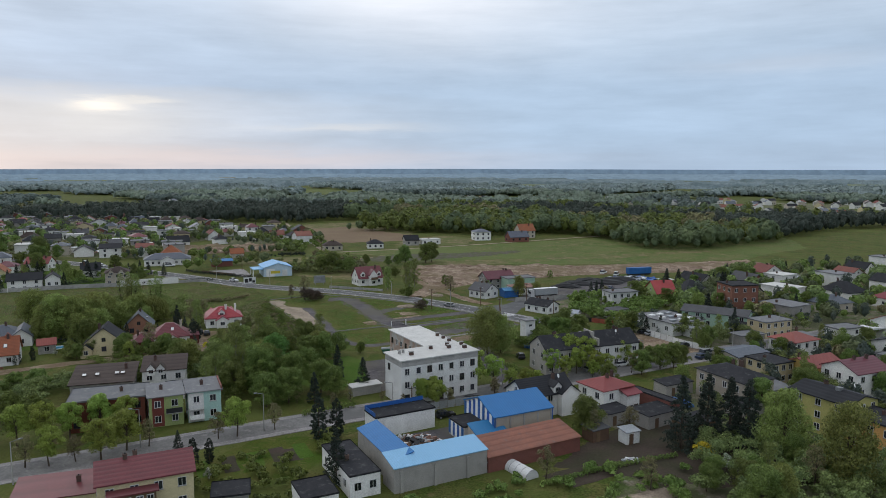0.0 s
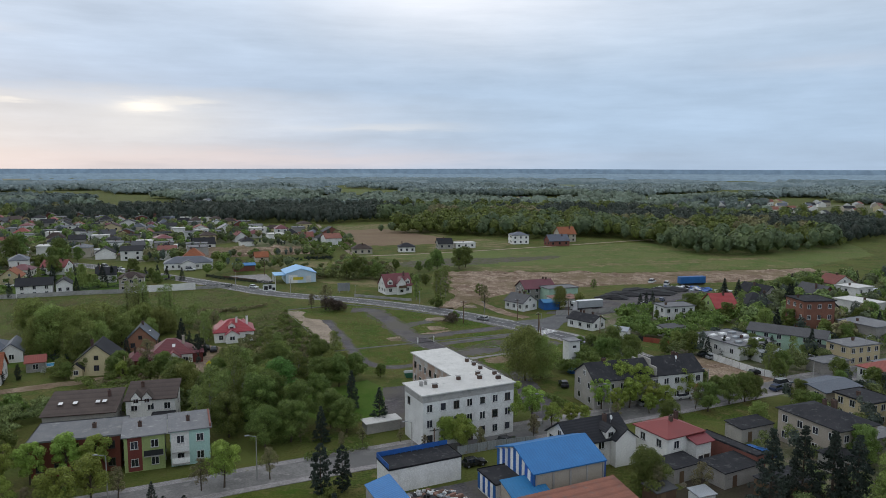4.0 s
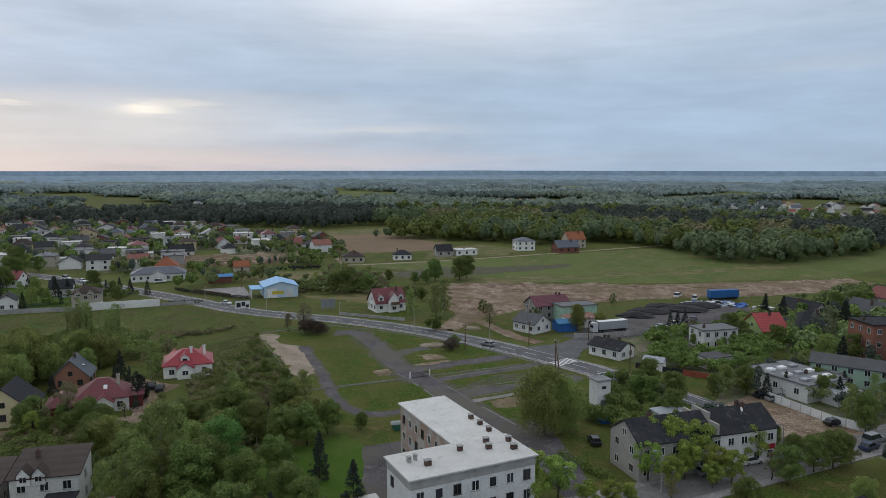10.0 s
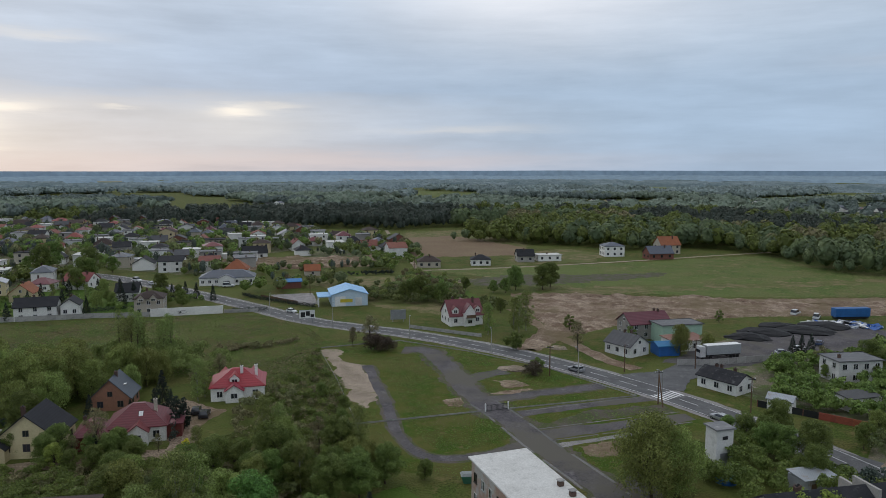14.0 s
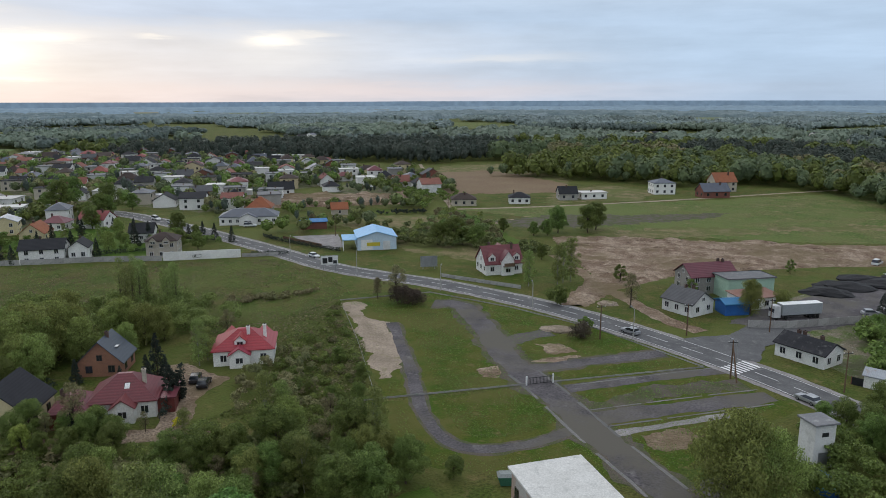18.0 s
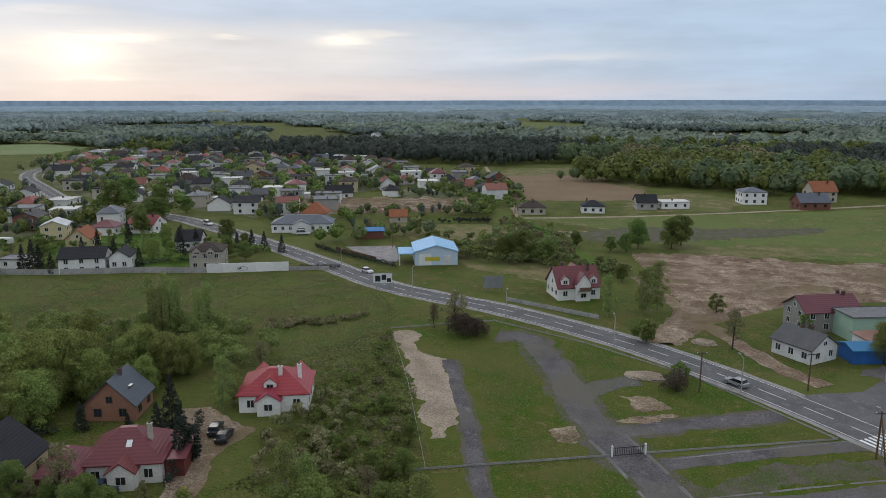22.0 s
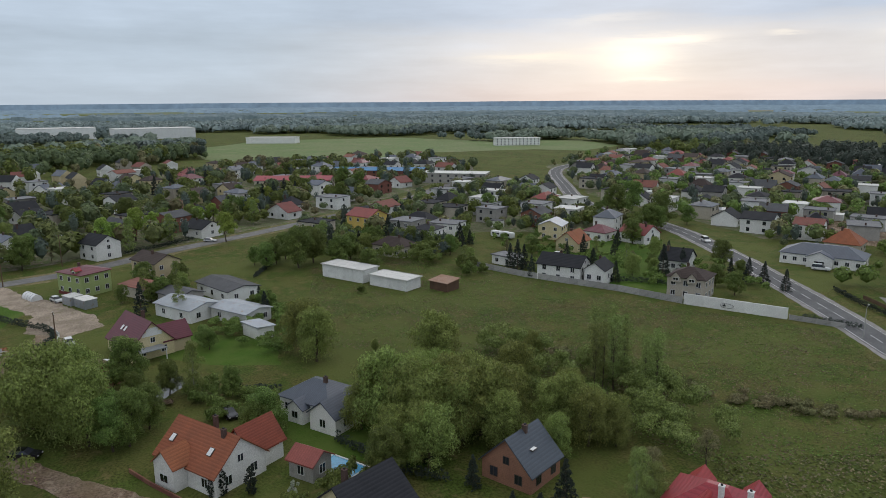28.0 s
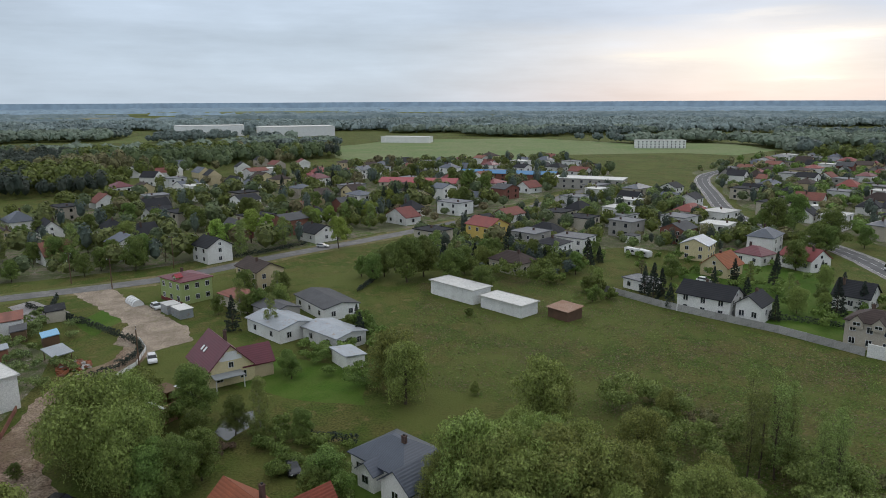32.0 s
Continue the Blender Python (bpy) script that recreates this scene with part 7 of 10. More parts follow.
thicket("garden_trees", "trees and shrubs round the terrace", [(-112, 112), (-92, 128), (-60, 134), (-62, 128), (-88, 118), (-96, 104), (-112, 96)], 60, 3.6, 2.0, "garden", 380, 0.32, 45, "trees", free(0.4, 4))
thicket("garden_trees", LAB, [(-240, 300), (-262, 255), (-232, 215), (-200, 235), (-160, 262), (-150, 285), (-190, 300)], 70, 3.2, 1.6, "broad", 130, 0.42, 46, "trees", free(0.6, 6))
thicket("field_bushes", "loose bushes along the ditch beyond the main road", [(-118, 330), (-96, 330), (-78, 318), (-52, 318), (-40, 300), (-46, 288), (-62, 300), (-86, 300), (-104, 306)], 80, 3.6, 2.0, "garden", 130, 0.5, 47, "bushes", free(0.6, 6))
thicket("field_bushes", "bushes by the sandy track", [(-120, 372), (-100, 396), (-108, 440), (-140, 470), (-150, 440), (-130, 400)], 50, 3.4, 2.2, "broad", 110, 0.6, 48, "bushes", free(0.6, 4))
thicket("garden_trees", "garden trees west of the lane", [(-150, 124), (-162, 132), (-176, 124), (-170, 112), (-152, 110)], 26, 4.6, 2.3, "broad", 520, 0.3, 49, "trees", free(0.3, 4))
thicket("garden_trees", LAB, [(-178, 166), (-196, 168), (-206, 164), (-196, 162)], 10, 2.6, 1.5, "broad", 150, 0.42, 50, "trees", free(0.3, 4))

def hamlet(cx, cy, rx, ry, count, seed):
    """A far village in one piece: small houses with gabled roofs and windows."""
    rng = random.Random(seed)
    mats = [WHITE, CREAM, BEIGE, OLDTILE, DKTILE, BROWNTILE, SLATE, GLASS]
    bm = bmesh.new()
    for _ in range(count):
        a, f = rng.uniform(0, 6.28), math.sqrt(rng.random())
        x, y = cx + rx * f * math.cos(a), cy + ry * f * math.sin(a)
        if taken(x, y, 12):
            continue
        OCC.append((x, y, 7))
        w, d, h, rise = rng.uniform(10, 13), rng.uniform(8, 10), rng.uniform(3.2, 5.8), rng.uniform(2.2, 3.6)
        wall, roof = rng.choice((0, 0, 0, 1, 2)), rng.choice((3, 4, 4, 5, 6))
        start = len(bm.verts)
        f0 = len(bm.faces)
        box(bm, -w / 2, -d / 2, -0.2, w / 2, d / 2, h)
        bm.faces.ensure_lookup_table()
        for k in range(f0, len(bm.faces)):
            bm.faces[k].material_index = wall
        f0 = len(bm.faces)
        e = [bm.verts.new(v) for v in ((-w / 2 - 0.3, -d / 2 - 0.4, h - 0.1), (w / 2 + 0.3, -d / 2 - 0.4, h - 0.1), (w / 2 + 0.3, d / 2 + 0.4, h - 0.1), (-w / 2 - 0.3, d / 2 + 0.4, h - 0.1), (-w / 2 - 0.3, 0, h + rise), (w / 2 + 0.3, 0, h + rise))]
        for q in ((0, 1, 5, 4), (2, 3, 4, 5), (1, 2, 5), (3, 0, 4)):
            bm.faces.new([e[i] for i in q])
        bm.faces.ensure_lookup_table()
        for k in range(f0, len(bm.faces)):
            bm.faces[k].material_index = roof if k < f0 + 2 else wall
        f0 = len(bm.faces)
        for k in (-1, 0, 1):
            box(bm, k * w * 0.3 - 0.6, -d / 2 - 0.05, 1.0, k * w * 0.3 + 0.6, -d / 2 + 0.05, 2.3)
        bm.faces.ensure_lookup_table()
        for k in range(f0, len(bm.faces)):
            bm.faces[k].material_index = 7
        bm.verts.ensure_lookup_table()
        bmesh.ops.transform(bm, matrix=pose(x, y, 0, 0, 0, rng.uniform(0, 90)), verts=bm.verts[start:])
    me = ob_mesh("far_village", bm)
    for m in mats:
        me.materials.append(m)
    tagged(new("far_village", me), "far-off village houses with pale walls and red or dark roofs", "houses", "", "stuff")


hamlet(320, 860, 190, 180, 110, 5)
hamlet(210, 780, 90, 70, 24, 15)
hamlet(470, 930, 90, 90, 24, 16)
hamlet(60, 1050, 150, 70, 30, 6)
hamlet(-300, 900, 170, 70, 30, 7)
hamlet(-560, 150, 70, 90, 26, 9)
hamlet(-170, 690, 90, 40, 8, 10)
hamlet(560, 760, 130, 100, 40, 12)

thicket("garden_trees", LAB, [(30, 160), (46, 200), (66, 215), (105, 208), (112, 150), (98, 108), (60, 112), (44, 122), (60, 140), (66, 150)], 130, 4.4, 2.0, "garden", 300, 0.32, 91, "trees", free(0.2, 5.5))
thicket("garden_trees", LAB, [(30, 160), (46, 200), (66, 215), (105, 208), (112, 150), (98, 108), (60, 112), (44, 122), (60, 140), (66, 150)], 60, 6.0, 1.6, "pinewood", 130, 0.46, 92, "trees", free(0.2, 5.5))
thicket("garden_trees", "trees and shrubs of yards behind the depot", [(62, 262), (90, 300), (120, 330), (150, 345), (110, 290), (80, 250)], 90, 4.6, 2.1, "garden", 110, 0.6, 93, "trees", free(0.3, 5))
thicket("garden_trees", "dark backyard trees and bushes", [(44, 60), (40, 84), (52, 96), (70, 92), (84, 100), (96, 90), (80, 52)], 70, 5.0, 2.3, "garden", 420, 0.32, 94, "trees", free(0.2, 5))
thicket("roadside_bushes", "bushes beside the tower and the junction", [(8, 178), (16, 184), (30, 182), (38, 172), (36, 162), (20, 160), (10, 166)], 46, 3.4, 1.8, "broad", 420, 0.3, 95, "bushes", free(0.2, 5))
thicket("garden_trees", "trees around the long white shed", [(-262, 190), (-236, 200), (-222, 222), (-236, 236), (-268, 226), (-280, 200)], 70, 5.0, 2.3, "broad", 260, 0.38, 96, "trees", free(0.2, 6))
thicket("garden_trees", "dark conifers around the long white shed", [(-262, 190), (-236, 200), (-222, 222), (-236, 236), (-268, 226), (-280, 200)], 30, 6.5, 1.8, "pinewood", 130, 0.5, 97, "trees", free(0.2, 6))

thicket("garden_trees", "shrubs round the gardens of the lane", [(-150, 148), (-158, 142), (-150, 138), (-134, 144), (-130, 152), (-142, 156)], 36, 2.4, 1.3, "broad", 330, 0.28, 98, "bushes", free(0.1, 3.5))
thicket("garden_trees", "shrubs round the gardens of the lane", [(-112, 140), (-104, 146), (-108, 158), (-114, 166), (-122, 164), (-112, 152)], 26, 2.6, 1.2, "broad", 330, 0.28, 99, "bushes", free(0.1, 3.5))
thicket("garden_trees", "bushes behind the maroon-roofed house", [(-176, 150), (-164, 160), (-166, 168), (-186, 164), (-192, 150)], 30, 2.6, 1.5, "broad", 300, 0.3, 100, "bushes", free(0.1, 3.5))
thicket("ditch_reeds", "dry reeds and low willows along the meadow ditch", [(-150, 208), (-120, 218), (-96, 236), (-92, 240), (-94, 232), (-118, 212), (-148, 203)], 90, 1.0, 1.2, "bud", 90, 0.26, 101, "reeds")
thicket("scrub_young", "young birches and brush beside the red-roofed house", [(-76, 198), (-66, 186), (-58, 172), (-70, 166), (-78, 180)], 40, 2.6, 1.1, "bud", 160, 0.26, 102, "bushes", free(0.2, 3))


def scatter(poly, count, kinds, lo, hi, seed):
    """Single trees over gardens, clear of houses and roads."""
    rng = random.Random(seed)
    xs, ys = [p[0] for p in poly], [p[1] for p in poly]
    test = free(0.2, 5)
    made = tries = 0
    while made < count and tries < count * 15:
        tries += 1
        x, y = rng.uniform(min(xs), max(xs)), rng.uniform(min(ys), max(ys))
        if inside((x, y), poly) and not test(x, y):
            tree(rng.choice(kinds), round(x, 1), round(y, 1), rng.uniform(lo, hi))
            made += 1


GREENS = ("broad", "broad", "broad", "bud", "birch", "spruce", "willow")
scatter([(30, 160), (46, 200), (66, 215), (105, 208), (112, 150), (98, 108), (60, 112), (44, 122)], 40, GREENS, 0.45, 0.75, 301)
scatter([(-240, 300), (-262, 255), (-232, 215), (-200, 235), (-160, 262), (-150, 285), (-190, 300)], 26, GREENS + ("spruce",), 0.4, 0.7, 302)
scatter([(-262, 190), (-236, 200), (-222, 222), (-236, 236), (-268, 226), (-280, 200)], 18, GREENS + ("spruce",), 0.5, 0.85, 303)
scatter([(44, 60), (40, 84), (52, 96), (70, 92), (84, 100), (96, 90), (80, 52)], 16, GREENS, 0.5, 0.85, 304)
scatter([(62, 214), (60, 262), (100, 300), (150, 330), (140, 250), (106, 208)], 26, GREENS, 0.5, 0.8, 305)
scatter([(-272, 95), (-285, 140), (-315, 190), (-350, 200), (-340, 120), (-300, 60)], 26, GREENS, 0.6, 0.95, 306)
scatter([(-78, 136), (-62, 128), (-51, 134), (-50, 146), (-42, 158), (-46, 166), (-58, 162), (-70, 152)], 36, ("broad", "broad", "bud", "willow", "birch", "broad"), 0.5, 0.85, 307)
scatter([(-50, 132), (-44, 128), (-32, 121), (-36, 117), (-56, 124)], 10, ("broad", "bud", "spruce"), 0.5, 0.8, 308)
scatter([(-240, 150), (-215, 160), (-204, 150), (-206, 134), (-225, 130), (-246, 140)], 12, GREENS, 0.4, 0.7, 309)
thicket("lane_bushes", "mixed bushes between the lane and the white building", [(-78, 136), (-62, 128), (-51, 134), (-50, 146), (-42, 158), (-46, 166), (-58, 162), (-70, 152)], 60, 2.0, 1.5, "garden", 260, 0.26, 310, "bushes", free(0.1, 3))

_p = [(-95.3, 300.7), (-104.4, 337.3), (-98.9, 367.8), (-86.3, 373.0), (-64.5, 332.0), (-58.7, 309.0), (-71.5, 303.7), (-87.7, 308.2)]
thicket("field_bushes", "grey-green willow bushes between the hall and the villa", _p, 50, 3.4, 1.9, "garden", 230, 0.36, 401, "bushes", free(0.2, 4))
thicket("field_bushes", "pale budding bushes between the hall and the villa", _p, 40, 3.6, 1.7, "bud", 160, 0.34, 402, "bushes", free(0.2, 4))
thicket("field_bushes", "light green willow bushes between the hall and the villa", _p, 18, 4.2, 1.8, "willow", 230, 0.36, 403, "bushes", free(0.2, 4))
thicket("nursery_conifers", "row of young conifers on a garden plot", [(-126.5, 357.9), (-106.9, 368.9), (-106.9, 371.9), (-126.5, 360.9)], 44, 2.2, 0.7, "dark", 90, 0.3, 404, "conifers")

# ---- woods and distance ----
thicket("scrub_bushes", "dense green scrub and young bushes", [(-82, 228), (-62, 198), (-54, 178), (-44, 160), (-46, 146), (-56, 128), (-62, 128), (-66, 150), (-66, 170), (-76, 188), (-78, 212)], 120, 1.5, 1.2, "broad", 240, 0.24, 5, "bushes")
thicket("scrub_bushes", "loose brown and green scrub", [(-82, 228), (-62, 198), (-54, 178), (-44, 160), (-46, 146), (-56, 128), (-62, 128), (-66, 150), (-66, 170), (-76, 188), (-78, 212)], 70, 1.3, 1.1, "bud", 120, 0.22, 15, "bushes")
thicket("lane_bushes", "scrub beside the lane", [(-100, 143), (-80, 150), (-60, 152), (-58, 134), (-76, 130), (-100, 134)], 90, 2.4, 1.5, "broad", 320, 0.25, 6, "bushes")
thicket("brown_bushes", "leafless brown brush", [(-96, 144), (-66, 152), (-50, 168), (-48, 160), (-62, 140), (-92, 136)], 80, 1.6, 1.4, "bud", 80, 0.3, 16, "bushes")
thicket("meadow_alders", "belt of young alders along the ditch", [(-150, 196), (-120, 190), (-96, 198), (-98, 212), (-124, 214), (-150, 206)], 60, 5.5, 2.4, "birch", 620, 0.28, 7, "trees")
# edge of the open land: town, gardens and fields lie inside it, woods outside
OPEN = [(-420, -100), (-470, 60), (-560, 120), (-680, 200), (-700, 330), (-740, 420), (-700, 560), (-640, 640), (-560, 600), (-430, 572), (-357, 580), (-290, 598), (-234, 608), (-178, 598), (-150, 640), (-95, 645),
        (-100, 560), (-118, 529), (-78, 522), (-44, 515), (-13, 505), (9, 496), (40, 522), (60, 510), (73, 488), (81, 463), (95, 423), (110, 416), (137, 428), (166, 446), (201, 485), (282, 580), (420, 640), (600, 700), (600, 0), (0, -300), (-420, -300)]
CLEARINGS = [("far pale green field", [(-693, 1423), (-611, 1659), (-273, 1522), (-274, 1298), (-490, 1342)]), ("wide green field beyond the town", [(-820, 214), (-951, 325), (-950, 498), (-818, 556), (-711, 590), (-640, 560), (-655, 430), (-600, 330), (-660, 225)]),
             ("far green field", [(117, 1118), (227, 1374), (462, 1614), (515, 1516), (349, 1239), (183, 1090)]), ("green field behind the last houses", [(395, 888), (543, 1043), (440, 760), (353, 762)]),
             ("meadow at the edge of the wood", [(-787, 627), (-750, 675), (-646, 647), (-597, 561), (-648, 532)]), ("far tan field", [(560, 1250), (640, 1400), (820, 1330), (700, 1180)]), ("far pale field", [(-1050, 900), (-1180, 1000), (-1000, 1120), (-880, 1010)]),
             ("clearing with young trees", [(-250, 760), (-150, 800), (-60, 790), (-130, 735)]), ("far green field", [(-1300, 420), (-1450, 560), (-1330, 640), (-1200, 520)]), ("far pale field", [(-1000, -40), (-1180, -10), (-1160, 50), (-1010, 30)])]
VILLAGES = [(310, 860, 210, 230), (60, 1050, 170, 110), (-300, 900, 190, 80), (-560, 150, 90, 110), (-900, 600, 90, 60), (560, 760, 150, 120), (-1130, 150, 90, 130), (-900, 330, 50, 50)]
PALEFIELD = mat("pale_green_crop", (0.150, 0.205, 0.080), (0.185, 0.215, 0.100), rough=0.95, scale=0.05, bump=0.3, world=True, jitter=0, contrast=2.0, stain=(0.205, 0.205, 0.115))
for _k, (_l, _p) in enumerate(CLEARINGS):
    sheet("clearing_field", _p, 0.05 + 0.01 * _k, PALEFIELD if _k % 3 else FIELDGREEN, _l, "field", ragged=6.0, step=30, seed=_k)


def far_forest(r0, r1, step, n, h, r, seed, leaf, gaps, uneven):
    """Woods in a ring about the town, in four kinds of tree that gather in stands."""
    rng = random.Random(seed)
    stands = {"pinewood": [], "wood": [], "broad": [], "bud": []}
    k = int(r1 / step) + 1
    for i in range(-k, k + 1):
        for j in range(-k, k + 1):
            x, y = -40 + (i + rng.uniform(-0.45, 0.45)) * step, 120 + (j + rng.uniform(-0.45, 0.45)) * step
            q, a = math.hypot(x + 40, y - 120), math.degrees(math.atan2(y - 120, x + 40))
            if not r0 <= q < r1 or not (45 < a or a < -162):
                continue
            if inside((x, y), OPEN) or any(inside((x, y), p) for _, p in CLEARINGS):
                continue
            village = any(((x - vx) / va) ** 2 + ((y - vy) / vb) ** 2 < 1 for vx, vy, va, vb in VILLAGES)
            if village and (rng.random() < 0.84 or taken(x, y, 1.0)) or taken(x, y, 0.5):
                continue
            if noise.noise((x / 260, y / 260, 4.7)) + 0.4 * noise.noise((x / 90, y / 90, 1.7)) < gaps:
                continue
            pine = noise.noise((x / 170, y / 170, 8.2)) + 0.35 * noise.noise((x / 40, y / 40, 3.3)) + (0.45 if -480 < x < -150 and y < 760 else 0.0)
            kind = "pinewood" if pine > 0.16 else "bud" if noise.noise((x / 70, y / 70, 6.1)) > 0.32 else "broad" if noise.noise((x / 120, y / 120, 2.2)) + rng.uniform(-0.3, 0.3) > 0 else "wood"
            stands[kind].append((x, y))
    for kk, (kind, pts) in enumerate(stands.items()):
        if pts:
            label = {"pinewood": "dark pine wood behind the town", "wood": "light green broadleaf wood", "broad": "green broadleaf wood", "bud": "brownish alder wood coming into leaf"}[kind]
            crowns("far_wood", label, np.array(pts), h, r * (0.8 if kind == "pinewood" else 1.0), leaf[kk], n, seed + kk, 0.24, uneven)


far_forest(330, 700, 6.2, 84, 11.6, 3.9, 301, ("pinewood", "wood", "broad", "bud"), -0.9, 1.0)
# the two outer rings wear leaf colours with haze painted in
far_forest(700, 1150, 10.0, 30, 12.5, 7.0, 302, ("hazepine", "hazewood", "hazewood", "hazewood"), -0.14, 0.5)
far_forest(1150, 1640, 14.0, 18, 12.5, 10.5, 303, ("farhazepine", "farhazewood", "farhazewood", "farhazewood"), -0.12, 0.35)
FAR_FIELDS = []


def far_fields():
    """Long open fields between the far woods."""
    rng = random.Random(77)
    looks = [(FIELDGREEN, "far green field"), (mat("pale_far_field", (0.175, 0.205, 0.115), (0.150, 0.18, 0.10), rough=0.95, scale=0.03, bump=0, world=True, jitter=0), "far pale green field"),
             (mat("tan_far_field", (0.24, 0.225, 0.17), (0.20, 0.20, 0.14), rough=0.95, scale=0.03, bump=0, world=True, jitter=0), "far tan field")]
    for k in range(40):
        a = radians(rng.uniform(40, 225))
        r = 1700 * (2.0 ** rng.random())
        w, d = rng.uniform(0.12, 0.36) * r, rng.uniform(0.08, 0.16) * r
        x, y = -40 + r * math.cos(a), 150 + r * math.sin(a)
        if taken(x, y, 30):
            continue
        t = a + rng.uniform(-0.25, 0.25)
        ux, uy = Vector((-math.sin(t), math.cos(t))), Vector((math.cos(t), math.sin(t)))
        FAR_FIELDS.append((x, y, ux.x, ux.y, w / 2, d / 2))
        m, label = looks[k % 3]
        c = Vector((x, y))
        sheet("far_field", [tuple(c + ux * w / 2 * p + uy * d / 2 * q) for p, q in ((-1, -1), (1, -1), (1, 1), (-1, 1))], 0.06 + 0.012 * k, m, label, "field")


far_fields()


def in_field(x, y):
    for vx, vy, a, b in VILLAGES:
        if ((x - vx) / a) ** 2 + ((y - vy) / b) ** 2 < 1:
            return True
    for fx, fy, ux, uy, w, d in FAR_FIELDS:
        dx, dy = x - fx, y - fy
        if abs(dx * ux + dy * uy) < w and abs(dy * ux - dx * uy) < d:
            return True
    return False


def far_canopy(name, label, r0, r1, low, a_step, material, kind, category, lift):
    """Woods that run to the horizon: an uneven roof of crowns with fields between."""
    rng = np.random.default_rng(int(r0))
    a0, a1 = radians(35), radians(250)
    n_a, verts, faces = int((a1 - a0) / a_step), [], []
    radii = [r0]
    while radii[-1] < r1:
        radii.append(radii[-1] * 1.006 + 2.6)
    for r in radii:
        edge = min(1.0, (r - r0) / 60 + 0.02) if r0 < 700 else 1.0
        for k in range(n_a + 1):
            a = a0 + (a1 - a0) * (k + rng.uniform(-0.3, 0.3)) / n_a
            q = r + rng.uniform(-1.5, 1.5)
            x, y = -40 + q * math.cos(a), 150 + q * math.sin(a)
            v = noise.noise((x / 420, y / 420, 0.3)) + 0.5 * noise.noise((x / 160, y / 160, 2.3))
            hgt = -0.6
            if v > low + (1 - edge) and not in_field(x, y):
                hgt = max(0.5, (8.5 + 4 * noise.noise((x / 60, y / 60, 1.1)) + rng.uniform(-3.2, 3.4)) * edge) + lift
            verts.append((x, y, hgt if radii[0] < r < radii[-1] else -0.6))
    m = n_a + 1
    for i in range(len(radii) - 1):
        for k in range(n_a):
            p = i * m + k
            if max(verts[p][2], verts[p + 1][2], verts[p + m][2], verts[p + m + 1][2]) > 0:
                faces.append((p, p + 1, p + m + 1, p + m))
    me = bpy.data.meshes.new(name)
    me.from_pydata(verts, [], faces)
    me.materials.append(material)
    tagged(new(name, me), label, category, "", kind)


# crown colour carries the blue haze of distance, with random darker stands
HAZED_WOOD = mat("hazed_wood_crowns", (0.172, 0.226, 0.240), (0.222, 0.272, 0.282), rough=0.95, scale=0.05, bump=0, world=True, jitter=0, contrast=2.2, stain=(0.106, 0.140, 0.144), patch=(0.113, 0.149, 0.152), crisp=2.0, grain=0.6)
far_canopy("far_woods", "woods towards the horizon, tinted blue with haze", 1620.0, 2680.0, -0.22, 0.0042, HAZED_WOOD, "stuff", "woods", 0)
# backdrop woods: the haze is a blue emission added to their colour
far_canopy("backdrop", "distant woods near the horizon in glowing haze blue", 2700.0, 4550.0, -0.25, 0.0042, glow_mat("glowing_blue_haze", (0.125, 0.172, 0.212), (0.150, 0.200, 0.240)), "structure", "backdrop", 0)


# plain backdrop ring, its top set to fit the camera's horizon line
def horizon_ring():
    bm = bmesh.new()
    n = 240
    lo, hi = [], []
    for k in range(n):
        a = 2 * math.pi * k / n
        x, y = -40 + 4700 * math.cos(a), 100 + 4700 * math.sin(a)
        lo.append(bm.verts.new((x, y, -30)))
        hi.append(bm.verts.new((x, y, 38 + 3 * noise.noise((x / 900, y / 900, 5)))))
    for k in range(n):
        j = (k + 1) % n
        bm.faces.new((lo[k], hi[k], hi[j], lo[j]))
    # haze blue is painted on and glows, no lamp behind it
    tagged(new("backdrop", ob_mesh("backdrop", bm, glow_mat("glowing_horizon_haze", (0.140, 0.200, 0.270), (0.155, 0.215, 0.280)))), "backdrop ring at the horizon in glowing haze blue", "backdrop", "", "structure")


horizon_ring()

# ---- grass that stands up ----
TRACKS = np.array([(p.x, p.y) for line in ([(-60, 236.5), (-53, 236.3), (-43, 221.3), (-35.6, 206), (-29.1, 197), (-24.5, 191), (-15, 177), (-6, 165), (0, 156)],
                                           [(-64, 219), (-56.5, 205), (-49.6, 192.3), (-42, 176.4), (-34, 167.5), (-25, 170), (-18.4, 177.5)], [(-31, 199), (-18.5, 207.4), (-5.6, 216)],
                                           [(-21.5, 193), (-8, 202), (5, 210)], [(-15, 182.5), (-2, 191), (12, 199.5)], [(-90, 173), (-82, 182), (-79, 171), (-76, 158)], [(-52, 190), (-58, 200), (-66, 213), (-76, 226)]) for p in smooth_line(line, 2.0)])


